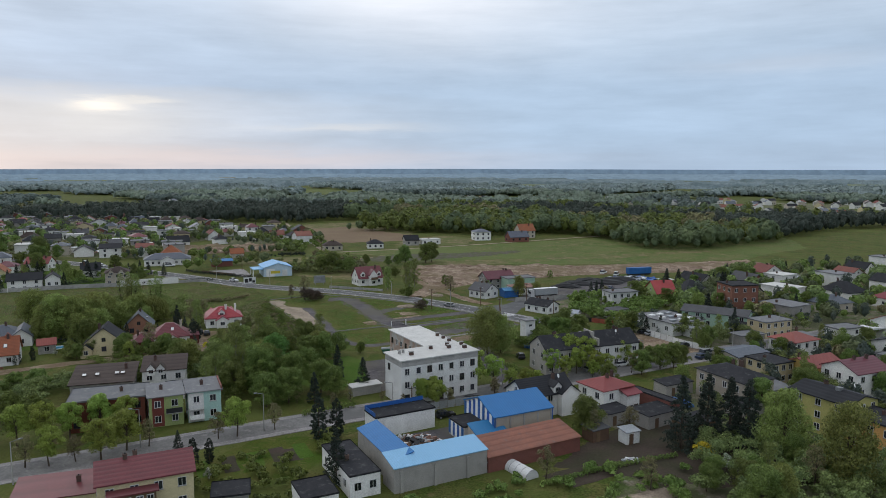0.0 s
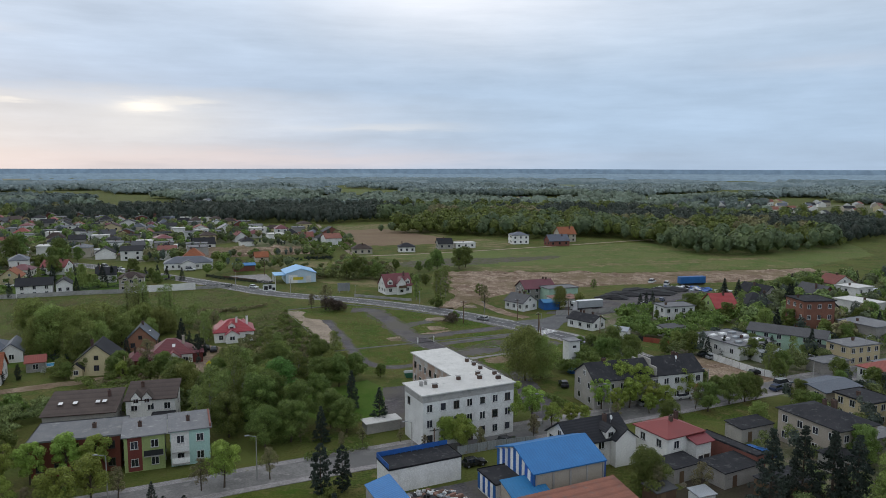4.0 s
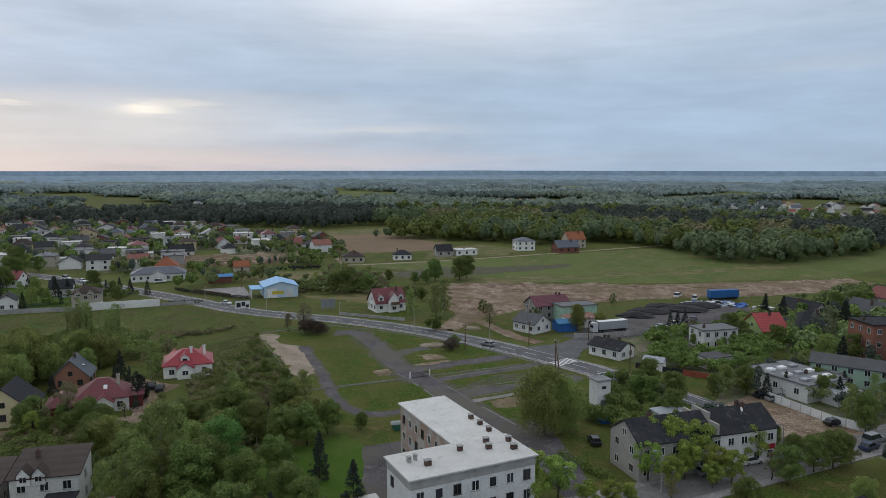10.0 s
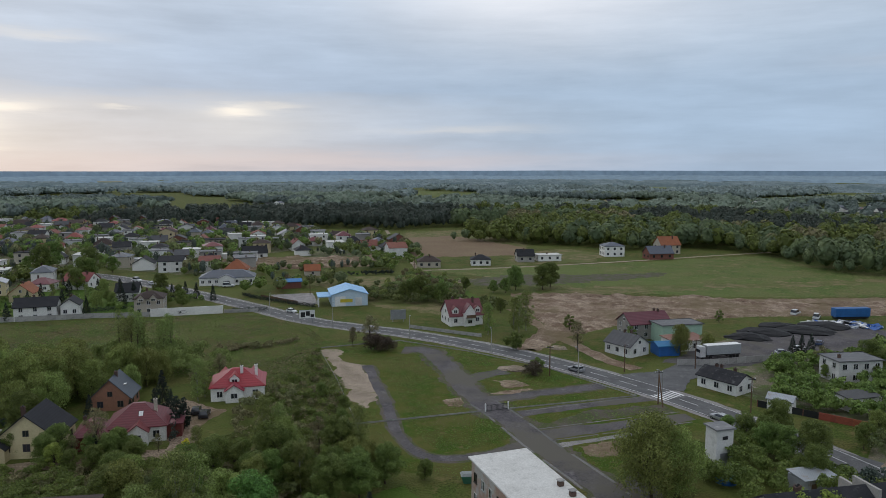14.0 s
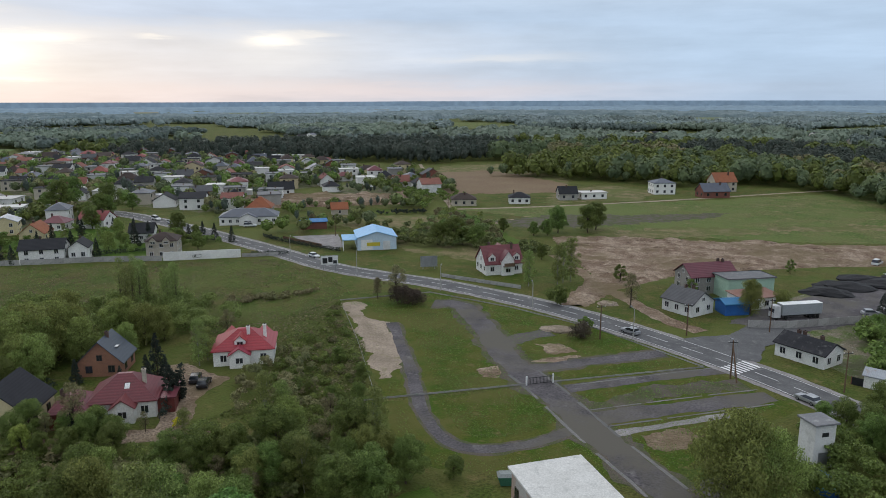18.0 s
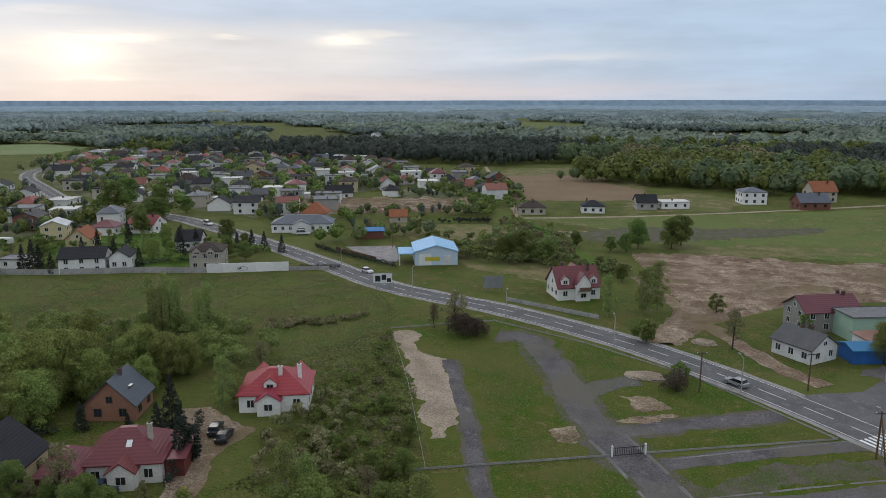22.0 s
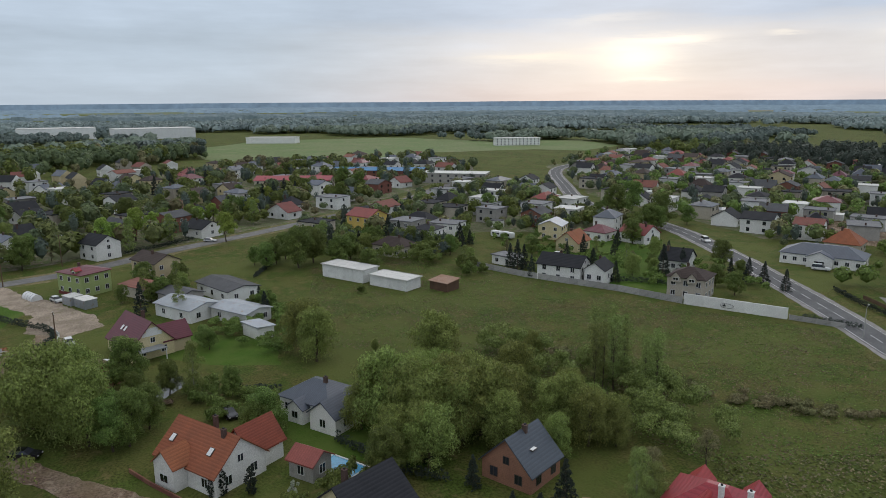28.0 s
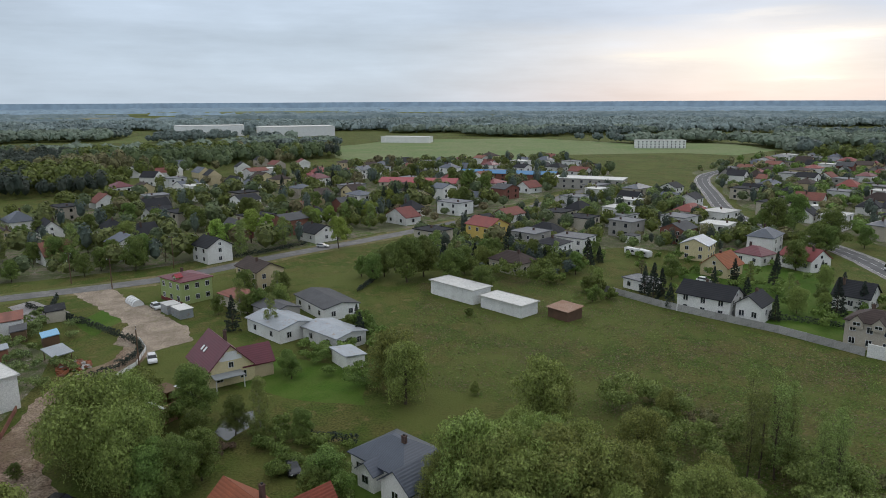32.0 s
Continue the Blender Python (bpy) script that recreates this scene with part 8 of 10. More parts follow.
def blocked():
    """Half-metre map of roads, tracks and houses, for the grass to keep off."""
    x0, y0, nx, ny = -255, 125, 580, 300
    gx, gy = np.meshgrid(x0 + 0.5 * np.arange(nx), y0 + 0.5 * np.arange(ny), indexing="ij")
    out = np.zeros((nx, ny), bool)
    for pts, d in ((TRACKS, 3.3), (ROADS, 6.5)):
        for x, y in pts[(pts[:, 0] > -265) & (pts[:, 0] < 45) & (pts[:, 1] > 115) & (pts[:, 1] < 285)]:
            out |= (gx - x) ** 2 + (gy - y) ** 2 < d * d
    for a, b, c in OCC:
        if not (-265 < a < 45 and 115 < b < 285):
            continue
        out |= (gx - a) ** 2 + (gy - b) ** 2 < (c * 0.8) ** 2
    return out


BLOCKED = blocked()


def off_tracks(x, y):
    return bool(BLOCKED[min(max(int((x + 255) * 2), 0), 579), min(max(int((y - 125) * 2), 0), 299)])


MEADOW = [(-250, 205), (-221, 226), (-196, 236), (-150, 256), (-124, 270), (-98, 256), (-84, 240), (-84, 228), (-92, 204), (-100, 200), (-128, 192), (-150, 186), (-165, 170), (-200, 175), (-236, 186)]
SCRUB = [(-84, 230), (-64, 204), (-54, 180), (-44, 162), (-46, 146), (-66, 130), (-100, 140), (-76, 158), (-70, 176), (-84, 190), (-96, 204)]
FIELD = [(-80, 231), (-64, 244), (-41, 237), (-19.6, 226.5), (1, 209), (12, 196), (-4, 168), (-24, 160), (-40, 162), (-50, 182), (-60, 204)]
tufts("meadow_tufts", "tufts of meadow grass", MEADOW, 36000, 0.30, "grass", 3, off_tracks, 0.3)
tufts("meadow_tufts", "brown stalks of last year's meadow grass", MEADOW, 30000, 0.28, "straw", 4, off_tracks, 0.9)
tufts("scrub_grass", "tall rough grass among the scrub", SCRUB, 20000, 0.4, "grass", 5, off_tracks, 0.2)
tufts("scrub_grass", "dry grass among the scrub", SCRUB, 6000, 0.4, "straw", 6, off_tracks, 0.8)
tufts("field_grass", "short tufts of field grass", FIELD, 30000, 0.17, "grass", 7, off_tracks, 0.2)
tufts("field_grass", "dry tufts of field grass", FIELD, 5000, 0.17, "straw", 8, off_tracks, 0.9)

# ---- street furniture, fences, cars and small things ----
PAINTS = {"silver": mat("silver_car_paint", (0.45, 0.46, 0.48), rough=0.3, metal=0.5, bump=0), "white": mat("white_car_paint", (0.75, 0.75, 0.75), rough=0.3, bump=0), "black": mat("black_car_paint", (0.02, 0.02, 0.025), rough=0.25, bump=0, spec=0.6),
          "blue": mat("dark_blue_car_paint", (0.03, 0.05, 0.11), rough=0.3, bump=0, spec=0.5), "red": mat("dark_red_car_paint", (0.20, 0.02, 0.02), rough=0.3, bump=0, spec=0.5)}
TYRE = mat("tyre_rubber", (0.02, 0.02, 0.02), rough=0.9, bump=0)


def car_body(l, w, h0, h1):
    """Body shell: bonnet, boot and sloping cabin, with rounded edges."""
    bm = bmesh.new()
    prof = [(-l / 2, 0.35), (-l / 2 + 0.05, h0 * 0.95), (-l * 0.36, h0 + 0.02), (l * 0.16, h0 + 0.04), (l * 0.46, h0 * 0.88), (l / 2, h0 * 0.70), (l / 2, 0.32)]
    cols = []
    for x, z in prof:
        cols.append([bm.verts.new((x, -w / 2, z)), bm.verts.new((x, w / 2, z))])
    for a, b in zip(cols, cols[1:]):
        bm.faces.new((a[0], b[0], b[1], a[1]))
    bm.faces.new([c[0] for c in cols][::-1])
    bm.faces.new([c[1] for c in cols])
    bm.faces.new((cols[0][1], cols[-1][1], cols[-1][0], cols[0][0]))
    bmesh.ops.recalc_face_normals(bm, faces=bm.faces[:])
    bmesh.ops.bevel(bm, geom=[e for e in bm.edges if abs(e.verts[0].co.y - e.verts[1].co.y) < 0.01], offset=0.08, segments=2, affect="EDGES")
    return bm


def frustum(x0, x1, w0, z0, a0, a1, w1, z1):
    bm = bmesh.new()
    lo = [bm.verts.new(p) for p in ((x0, -w0, z0), (x1, -w0, z0), (x1, w0, z0), (x0, w0, z0))]
    hi = [bm.verts.new(p) for p in ((a0, -w1, z1), (a1, -w1, z1), (a1, w1, z1), (a0, w1, z1))]
    bm.faces.new(lo[::-1])
    bm.faces.new(hi)
    for i in range(4):
        j = (i + 1) % 4
        bm.faces.new((lo[i], lo[j], hi[j], hi[i]))
    return bm


def wheel_mesh(r, w, m):
    bm = bmesh.new()
    bmesh.ops.create_cone(bm, segments=14, radius1=r, radius2=r, depth=w, cap_ends=True)
    bmesh.ops.rotate(bm, verts=bm.verts[:], matrix=Matrix.Rotation(math.pi / 2, 3, "X"))
    return ob_mesh("wheel", bm, m)


def car(x, y, rot, paint, label, van=False):
    l, w = (4.9, 1.9) if van else (4.3, 1.76)
    h0, h1 = (1.05, 1.95) if van else (0.92, 1.46)
    r = root("van" if van else "car", x, y, rot, 0.05, label, "van" if van else "car")
    key = (van, paint)
    body = part("body", shared(("car", *key), lambda: ob_mesh("body", car_body(l, w, h0, h1), PAINTS[paint])), None, r)
    back = -l * (0.49 if van else 0.40)
    part("glazing", shared(("cab", van), lambda: ob_mesh("glazing", frustum(back, l * 0.22, w * 0.47, h0, back + 0.22, l * 0.04, w * 0.39, h1 - 0.06), GLASS)), None, r)
    part("roof_panel", shared(("top", *key), lambda: ob_mesh("roof_panel", frustum(back + 0.22, l * 0.05, w * 0.395, h1 - 0.06, back + 0.32, l * 0.01, w * 0.36, h1), PAINTS[paint])), None, r)
    for sx in (-0.30, 0.31):
        for sy in (-1, 1):
            wh = part("wheel", shared("wheel", lambda: wheel_mesh(0.31, 0.2, TYRE)), None, r, at=pose(sx * l, sy * (w / 2 - 0.08), 0.31))
            part("rim", shared("rim", lambda: wheel_mesh(0.19, 0.22, METAL)), None, wh)
    for sy in (-1, 1):
        part("headlight", shared("hl", lambda: ob_mesh("headlight", boxes((-0.04, -0.16, -0.07, 0.04, 0.16, 0.07)), WHITEPAINT)), None, body, at=pose(l / 2 - 0.02, sy * w * 0.34, h0 * 0.66))
    return r


def lorry():
    r = root("lorry", 22.2, 248.6, 207, 0, "white articulated lorry with grey curtain-sided trailer", "lorry")
    trailer = part("trailer", boxes((-9.0, -1.27, 1.25, 4.4, 1.27, 3.95)), mat("grey_tarpaulin", (0.33, 0.35, 0.36), (0.28, 0.30, 0.31), rough=0.6), r)
    part("trailer_roof", boxes((-9.02, -1.29, 3.95, 4.42, 1.29, 4.05)), WHITEPAINT, trailer)
    part("chassis", boxes((-8.9, -0.9, 0.85, 6.8, 0.9, 1.24)), DKMETAL, r)
    cab = part("cab", frustum(4.9, 7.2, 1.22, 0.7, 5.1, 7.0, 1.18, 3.7), PAINTS["white"], r)
    part("windscreen", boxes((7.02, -1.05, 2.0, 7.18, 1.05, 2.9)), GLASS, cab)
    for x in (6.2, 3.0, -5.2, -6.5, -7.8):
        for sy in (-1, 1):
            part("wheel", shared("bigwheel", lambda: wheel_mesh(0.5, 0.32, TYRE)), None, r, at=pose(x, sy * 1.05, 0.5))
    r.scale = (0.74, 0.88, 0.9)


lorry()


def lamp_post(x, y, h, rot):
    r = root("street_lamp", x, y, rot, 0, "concrete street lamp post with short arm", "street lamp", "street lamps")
    bm = bmesh.new()
    tube(bm, (0, 0, -0.2), (0, 0, h), 0.13, 0.07, 6)
    part("post", bm, CONCRETE, r)
    bm = bmesh.new()
    tube(bm, (0, 0, h), (0, 1.3, h + 0.35), 0.05, 0.04, 5)
    part("arm", bm, METAL, r)
    part("lamp_head", boxes((-0.16, 1.1, h + 0.28, 0.16, 1.75, h + 0.42)), METAL, r)


def utility_pole(x, y, h, rot, legs=False):
    r = root("utility_pole", x, y, rot, 0, "weathered utility pole with crossarm and insulators", "pole", "utility poles")
    bm = bmesh.new()
    tube(bm, (0, 0, -0.2), (0, 0, h), 0.16, 0.10, 6)
    if legs:
        tube(bm, (0, -2.2, -0.2), (0, 0, h * 0.9), 0.15, 0.10, 6)
    part("post", bm, WOOD, r)
    part("crossarm", boxes((-0.9, -0.06, h - 0.45, 0.9, 0.06, h - 0.33)), DKMETAL, r)
    for k in (-0.8, 0, 0.8):
        part("insulator", boxes((k - 0.05, -0.05, h - 0.33, k + 0.05, 0.05, h - 0.12)), WHITEPAINT, r)


for _x, _y, _h, _r in ((-15.4, 113.0, 6.1, 120), (7.4, 132.0, 6.0, 120), (21.0, 138.5, 6.6, 120), (43.5, 154.2, 6.3, 120), (-38.4, 99.6, 7.4, 120), (-57.9, 89.4, 7.2, 120), (-70.7, 73.2, 7.1, -60), (70, 167.0, 7, 120), (90, 188.0, 7, -60),
                       (-119.1, 271.6, 6.6, 20), (-91.2, 260.4, 6.6, 10), (-61.8, 248.2, 6.4, 10), (-35.7, 238.3, 6.4, 20), (-11.7, 223.0, 6.4, 30), (6.8, 207.2, 6.4, 40)):
    lamp_post(_x, _y, _h, _r)
for _x, _y, _h, _r, _l in ((-18.3, 221.0, 7.4, 25, False), (6.0, 206.0, 7.2, 25, True), (-1.0, 228.8, 7.0, 30, False), (16.0, 236.0, 7.5, 30, False), (-190.0, 119.0, 8.0, 10, False), (-254.0, 104.0, 8.5, 70, False), (-275.0, 118.0, 10.0, 70, False), (-263.0, 92.0, 9.0, 70, False), (-10.9, 109.5, 6.6, 30, False), (24, 205, 7.4, 30, False), (-122, 310, 7.5, 20, False), (-100, 380, 7.5, 20, False)):
    utility_pole(_x, _y, _h, _r, _l)


def panel_fence(label, pts, h, step, panel_m, post_m, thick=0.06, name="fence", gap=0.0):
    """A fence of posts with panels between them, each its own piece."""
    r = root(name, pts[0][0], pts[0][1], 0, 0, label, "wall" if name == "wall" else "fence")
    x0, y0 = pts[0]
    for (ax, ay), (bx, by) in zip(pts, pts[1:]):
        ln = math.hypot(bx - ax, by - ay)
        n = max(1, round(ln / step))
        ang = math.degrees(math.atan2(by - ay, bx - ax))
        p = ln / n
        for k in range(n):
            m = pose(ax - x0, ay - y0, 0, 0, 0, ang) @ pose(p * k, 0, 0)
            part("panel", shared(("pn", round(p, 1), h, thick, panel_m.name, gap), lambda: ob_mesh("panel", boxes((0.05, -thick / 2, gap, p - 0.02, thick / 2, h)), panel_m)), None, r, at=m)
            part("post", shared(("po", h, post_m.name), lambda: ob_mesh("post", boxes((-0.07, -0.07, -0.2, 0.07, 0.07, h + 0.08)), post_m)), None, r, at=m)
    return r


panel_fence("long white masonry wall with faint paint marks", [(-155.5, 257.0), (-135.2, 268.6)], 2.7, 5.0, WHITE, WHITE, 0.3, "wall")
_g = root("wall_painting", -146.6, 261.9, 29.7, 0, "dark painted oval and blot on the white wall", "painting")
_bm = bmesh.new()
for _k in range(18):
    _a, _b = _k * math.pi / 9, (_k + 1) * math.pi / 9
    tube(_bm, (1.5 * math.cos(_a), -0.17, 1.15 + 0.55 * math.sin(_a)), (1.5 * math.cos(_b), -0.17, 1.15 + 0.55 * math.sin(_b)), 0.05, 0.05, 4)
part("oval_line", _bm, DKMETAL, _g)
part("blot", boxes((-1.0, -0.175, 0.95, -0.3, -0.155, 1.3), (-0.75, -0.175, 1.3, -0.45, -0.155, 1.5)), DKMETAL, _g)
panel_fence("grey concrete panel fence along the meadow", [(-221, 228.5), (-197, 237.2), (-184.9, 243.6), (-172.4, 250.6), (-155.8, 256.8)], 1.7, 3.0, CONCRETE, CONCRETE)
panel_fence("grey concrete panel fence along the meadow", [(-134.9, 268.8), (-124.8, 274.0)], 1.2, 3.0, CONCRETE, CONCRETE)
WIRE = mat("pale_green_fence_paint", (0.22, 0.28, 0.22), (0.18, 0.22, 0.17), rough=0.8)
panel_fence("low pale fence on a concrete base along the field", [(-53.6, 177.6), (-28.6, 192.4)], 0.32, 5.2, CONCRETE, WIRE, 0.03)
panel_fence("low pale fence on a concrete base along the field", [(-24.0, 195.2), (1.7, 210.3), (-19.6, 227.6), (-41.3, 238.4), (-63.8, 245.6), (-83, 232)], 0.28, 6.4, CONCRETE, WIRE, 0.03)
panel_fence("thin wire fence with steel posts beside the sand strip", [(-83, 232), (-66.7, 206), (-51, 178.7)], 0.12, 6.4, CONCRETE, WIRE)
panel_fence("white concrete panel fence beside the parking place", [(49.8, 191.0), (52.8, 184.5), (59.0, 174.0), (64.5, 169.0)], 1.8, 2.6, OLDWHITE, CONCRETE)
panel_fence("low red brick fence at the corner garden", [(36.5, 204.4), (44.3, 200.6)], 1.4, 2.5, mat("orange_red_brick", (0.36, 0.11, 0.06), rough=0.9), BRICK, 0.2)
panel_fence("dark metal fence with brick piers", [(26.0, 209.5), (36.5, 204.4)], 1.4, 2.6, DKMETAL, BRICK, 0.05)
panel_fence("pale steel sheet fence in front of the warehouse", [(-7.5, 114.3), (-0.8, 118.4), (6.0, 121.5)], 1.6, 2.0, TIN, METAL)
panel_fence("concrete wall of the depot", [(12, 238.2), (20, 240.0), (40, 251.0)], 1.7, 2.6, CONCRETE, CONCRETE)
panel_fence("decorative garden wall in front of the villa", [(-66, 262.5), (-55, 259.5), (-42, 256.0)], 1.0, 2.2, CONCRETE, CONCRETE, 0.1)
panel_fence("low brick garden fence with piers", [(-129.1, 129.5), (-124.1, 131.8), (-118.1, 135.0)], 0.6, 1.8, BRICK, BRICK, 0.2)
panel_fence("low white concrete fence beside the lane", [(-178, 112.5), (-190, 118.5), (-199, 119.2), (-206, 117.0)], 0.9, 2.4, OLDWHITE, CONCRETE)
panel_fence("low red brick fence with piers beside the lane", [(-152, 102.5), (-163, 103.0), (-174, 102.2)], 0.8, 2.0, BRICK, BRICK, 0.2)
panel_fence("white picket fence of the white bungalow row", [(-138, 300), (-118, 291)], 1.0, 3.0, WOOD, WOOD)


def gate():
    r = root("gate", -26.2, 193.6, 32, 0, "grey steel double gate with mesh between posts", "gate")
    for s in (-1, 1):
        part("post", boxes((s * 2.5 - 0.12, -0.12, -0.2, s * 2.5 + 0.12, 0.12, 1.7)), WHITEPAINT, r)
        leaf = part("gate_frame", boxes((0.05 if s > 0 else -2.36, -0.04, 0.15, 2.36 if s > 0 else -0.05, 0.04, 0.24), (0.05 if s > 0 else -2.36, -0.04, 1.3, 2.36 if s > 0 else -0.05, 0.04, 1.38)), DKMETAL, r)
        for k in range(9):
            x = s * (0.12 + 0.27 * k)
            part("bar", boxes((x - 0.025, -0.025, 0.24, x + 0.025, 0.025, 1.3)), DKMETAL, leaf)


gate()


def billboard(x, y, rot, w, h, z, label, face):
    r = root("billboard", x, y, rot, 0, label, "billboard")
    part("panel", boxes((-w / 2, -0.08, z, w / 2, 0.08, z + h)), face, r)
    part("panel_frame", boxes((-w / 2 - 0.08, -0.1, z - 0.1, w / 2 + 0.08, 0.1, z), (-w / 2 - 0.08, -0.1, z + h, w / 2 + 0.08, 0.1, z + h + 0.1)), METAL, r)
    for k in (-0.35, 0.35):
        part("post", boxes((k * w - 0.1, 0.1, -0.2, k * w + 0.1, 0.3, z + h)), METAL, r)
    return r


_b = billboard(-100.2, 261.0, 25, 5.0, 2.6, 1.6, "roadside billboard with black and white picture", WHITEPAINT)
part("printed_shape", boxes((-2.0, -0.1, 2.0, -0.6, -0.085, 3.6), (-0.3, -0.1, 2.4, 0.9, -0.085, 3.9), (1.1, -0.1, 1.9, 2.2, -0.085, 2.9)), DKMETAL, _b)
billboard(-72.4, 270.2, 25, 5.0, 3.0, 0.9, "back of a steel billboard with lattice", METAL)


def heap(name, label, x, y, rx, ry, h, m, seed):
    bm = bmesh.new()
    bmesh.ops.create_icosphere(bm, subdivisions=3, radius=1.0)
    for v in bm.verts:
        n = 1 + 0.25 * noise.noise(v.co * 2.0 + Vector((seed, 0, 0)))
        v.co = Vector((v.co.x * rx * n, v.co.y * ry * n, max(v.co.z, -0.1) * h * n * (1 - 0.25 * min(1, abs(v.co.x)))))
    o = new(name, ob_mesh(name, bm, m))
    o.location = (x, y, 0)
    return tagged(o, label, "heap")


heap("sand_heap", "heap of yellow sand beside the track", -27.5, 224.4, 4.0, 2.2, 0.9, SAND, 1)
heap("sand_heap", "heap of yellow sand by the roadside", -18.9, 248.0, 2.6, 1.8, 0.8, SAND, 2)
for _k in range(26):
    _q = random.Random(_k)
    heap("earth_mound", "low mound of bare earth", -215 + _k * 3.3 + _q.uniform(-3, 3), 382 + _k * 1.1 + _q.uniform(-14, 12), _q.uniform(3, 6), _q.uniform(2, 4), _q.uniform(0.8, 1.9), DIRT, _k)
for _k in range(16):
    _q = random.Random(_k + 50)
    heap("earth_mound", "ridge of pushed-up bare earth", -36 + _k * 7 + _q.uniform(-3, 3), 322 + _k * 1.2 + _q.uniform(-8, 8), _q.uniform(3, 7), _q.uniform(1.5, 3), _q.uniform(0.5, 1.3), DIRT, _k)
for _x, _y, _s in ((40, 282, 5), (52, 288, 6), (34, 274, 4), (60, 296, 5), (46, 292, 4)):
    heap("coal_mound", "flat mound of black coal", _x, _y, _s * 1.6, _s, 1.6, mat("coal", (0.012, 0.012, 0.014), (0.02, 0.02, 0.022), rough=0.8, scale=2, bump=0.6), _x)

for _c in ((-85.2, 177.0, 118, "black", "black car parked on a sandy drive"), (-82.4, 175.6, 112, "black", "black car parked on a sandy drive"), (-12.5, 226.6, 145, "silver", "silver car on the main road"), (17.4, 198.8, 132, "silver", "silver estate car on the main road"),
           (1.0, 121.0, 33, "black", "dark car on the street"), (37.8, 152.0, 30, "white", "white car parked by the tenement"), (52.4, 187.2, 20, "silver", "silver car on the sandy parking place"), (50.6, 189.2, 20, "black", "black car on the sandy parking place"),
           (59.2, 173.4, 25, "black", "black car on the sandy parking place"), (80.8, 181.6, 30, "black", "dark car on the road"), (12.2, 157.6, 100, "black", "black car in a yard"), (60.5, 161.5, 40, "blue", "dark blue car at the junction"),
           (-87.3, 158.0, 30, "blue", "dark car in front of a garage"), (-112.7, 275.2, -28, "white", "white car on the main road"), (-294.0, 165.0, 60, "white", "white car on the tree-lined road"), (-230.3, 117.8, 25, "white", "white car beside a fence"),
           (-141.2, 144.9, 10, "black", "dark car on a drive"), (-140.3, 116.4, 65, "black", "black car standing on grass"), (-191.7, 121.2, 10, "white", "white car beside a pole"), (-4.2, 110.4, 30, "black", "dark car in the warehouse yard"), (29.5, 146.5, 30, "silver", "silver car by the tenement"),
           (15.5, 115.0, 60, "white", "white car beside a house"), (-215, 262, 30, "white", "white car on a garden drive"), (45, 262, 40, "white", "white car in the depot yard"), (40, 256, 10, "silver", "car in the depot yard"), (52, 270, 70, "blue", "dark car in the depot yard"),
           (-198, 315.4, -25, "white", "white car on the main road")):
    car(*_c)
for _c in ((62.8, 165.0, 35, "silver", "silver van at the junction", True), (-163, 318, 30, "white", "white van in front of the bungalow", True), (60.4, 309, 70, "white", "white van in the depot", True), (55, 314, 60, "white", "white van in the depot", True), (-210, 321.2, -25, "white", "white delivery van on the main road", True)):
    car(*_c)


def caravan(x, y, rot, label):
    r = root("caravan", x, y, rot, 0, label, "caravan")
    bm = boxes((-2.6, -1.1, 0.5, 2.6, 1.1, 2.5))
    bmesh.ops.bevel(bm, geom=bm.edges[:], offset=0.25, segments=2, affect="EDGES")
    body = part("body", bm, WHITEPAINT, r)
    part("window", boxes((-1.6, -1.13, 1.4, -0.4, -1.09, 2.0), (0.4, -1.13, 1.4, 1.6, -1.09, 2.0)), GLASS, body)
    for s in (-1, 1):
        part("wheel", shared("wheel", lambda: wheel_mesh(0.31, 0.2, TYRE)), None, r, at=pose(0, s * 1.0, 0.31))


caravan(-252.2, 260.9, 20, "white caravan parked on grass")
caravan(-248.0, 263.0, 10, "white camper parked on grass")
caravan(-147.9, 121.6, 60, "old white caravan under trees")


def hedge(label, pts, h, w, seed, leaf="dark"):
    """A clipped evergreen hedge along a line."""
    rng = np.random.default_rng(seed)
    balls = []
    for p in smooth_line(pts, 0.8):
        balls.append((p.x, p.y, h * 0.3, w * 0.55))
        balls.append((p.x, p.y, h * 0.7 + rng.uniform(-0.15, 0.15) * h, w * rng.uniform(0.35, 0.5)))
    q = leaves(rng, balls, len(balls) * 34, 0.26, 0.0, max(1.0, h * 0.3 / w))
    q[:, :, 2] = np.maximum(q[:, :, 2], 0.02)
    tagged(new("hedge", quads_mesh("hedge", q, LEAF[leaf])), label, "hedge")


hedge("clipped dark thuja hedge along the lane", [(-181.5, 110.6), (-193.0, 117.2), (-201.0, 117.6), (-209.5, 112.0), (-220, 104), (-233, 94.5), (-247, 92.0)], 1.9, 1.0, 61)
hedge("clipped dark thuja hedge beside a yard", [(-240, 86.8), (-222, 102)], 1.5, 0.9, 62)
hedge("dark thuja hedge beside the bungalow", [(-149.5, 148.5), (-146.5, 154.5)], 2.0, 1.0, 63)
hedge("dark thuja hedge beside the pool", [(-124.5, 157.8), (-112, 162.5), (-107, 167.0)], 1.9, 1.1, 64)
hedge("row of tall thujas beside the drive", [(-79.8, 161.5), (-84, 170), (-88.4, 177.5)], 3.6, 1.2, 65)
hedge("dark thuja hedge behind a garden", [(-121, 163.5), (-111, 167.5)], 1.9, 1.1, 66)
hedge("dark hedge along the forecourt of the blue hall", [(-146, 300), (-132, 293), (-108, 284)], 1.6, 1.0, 67)
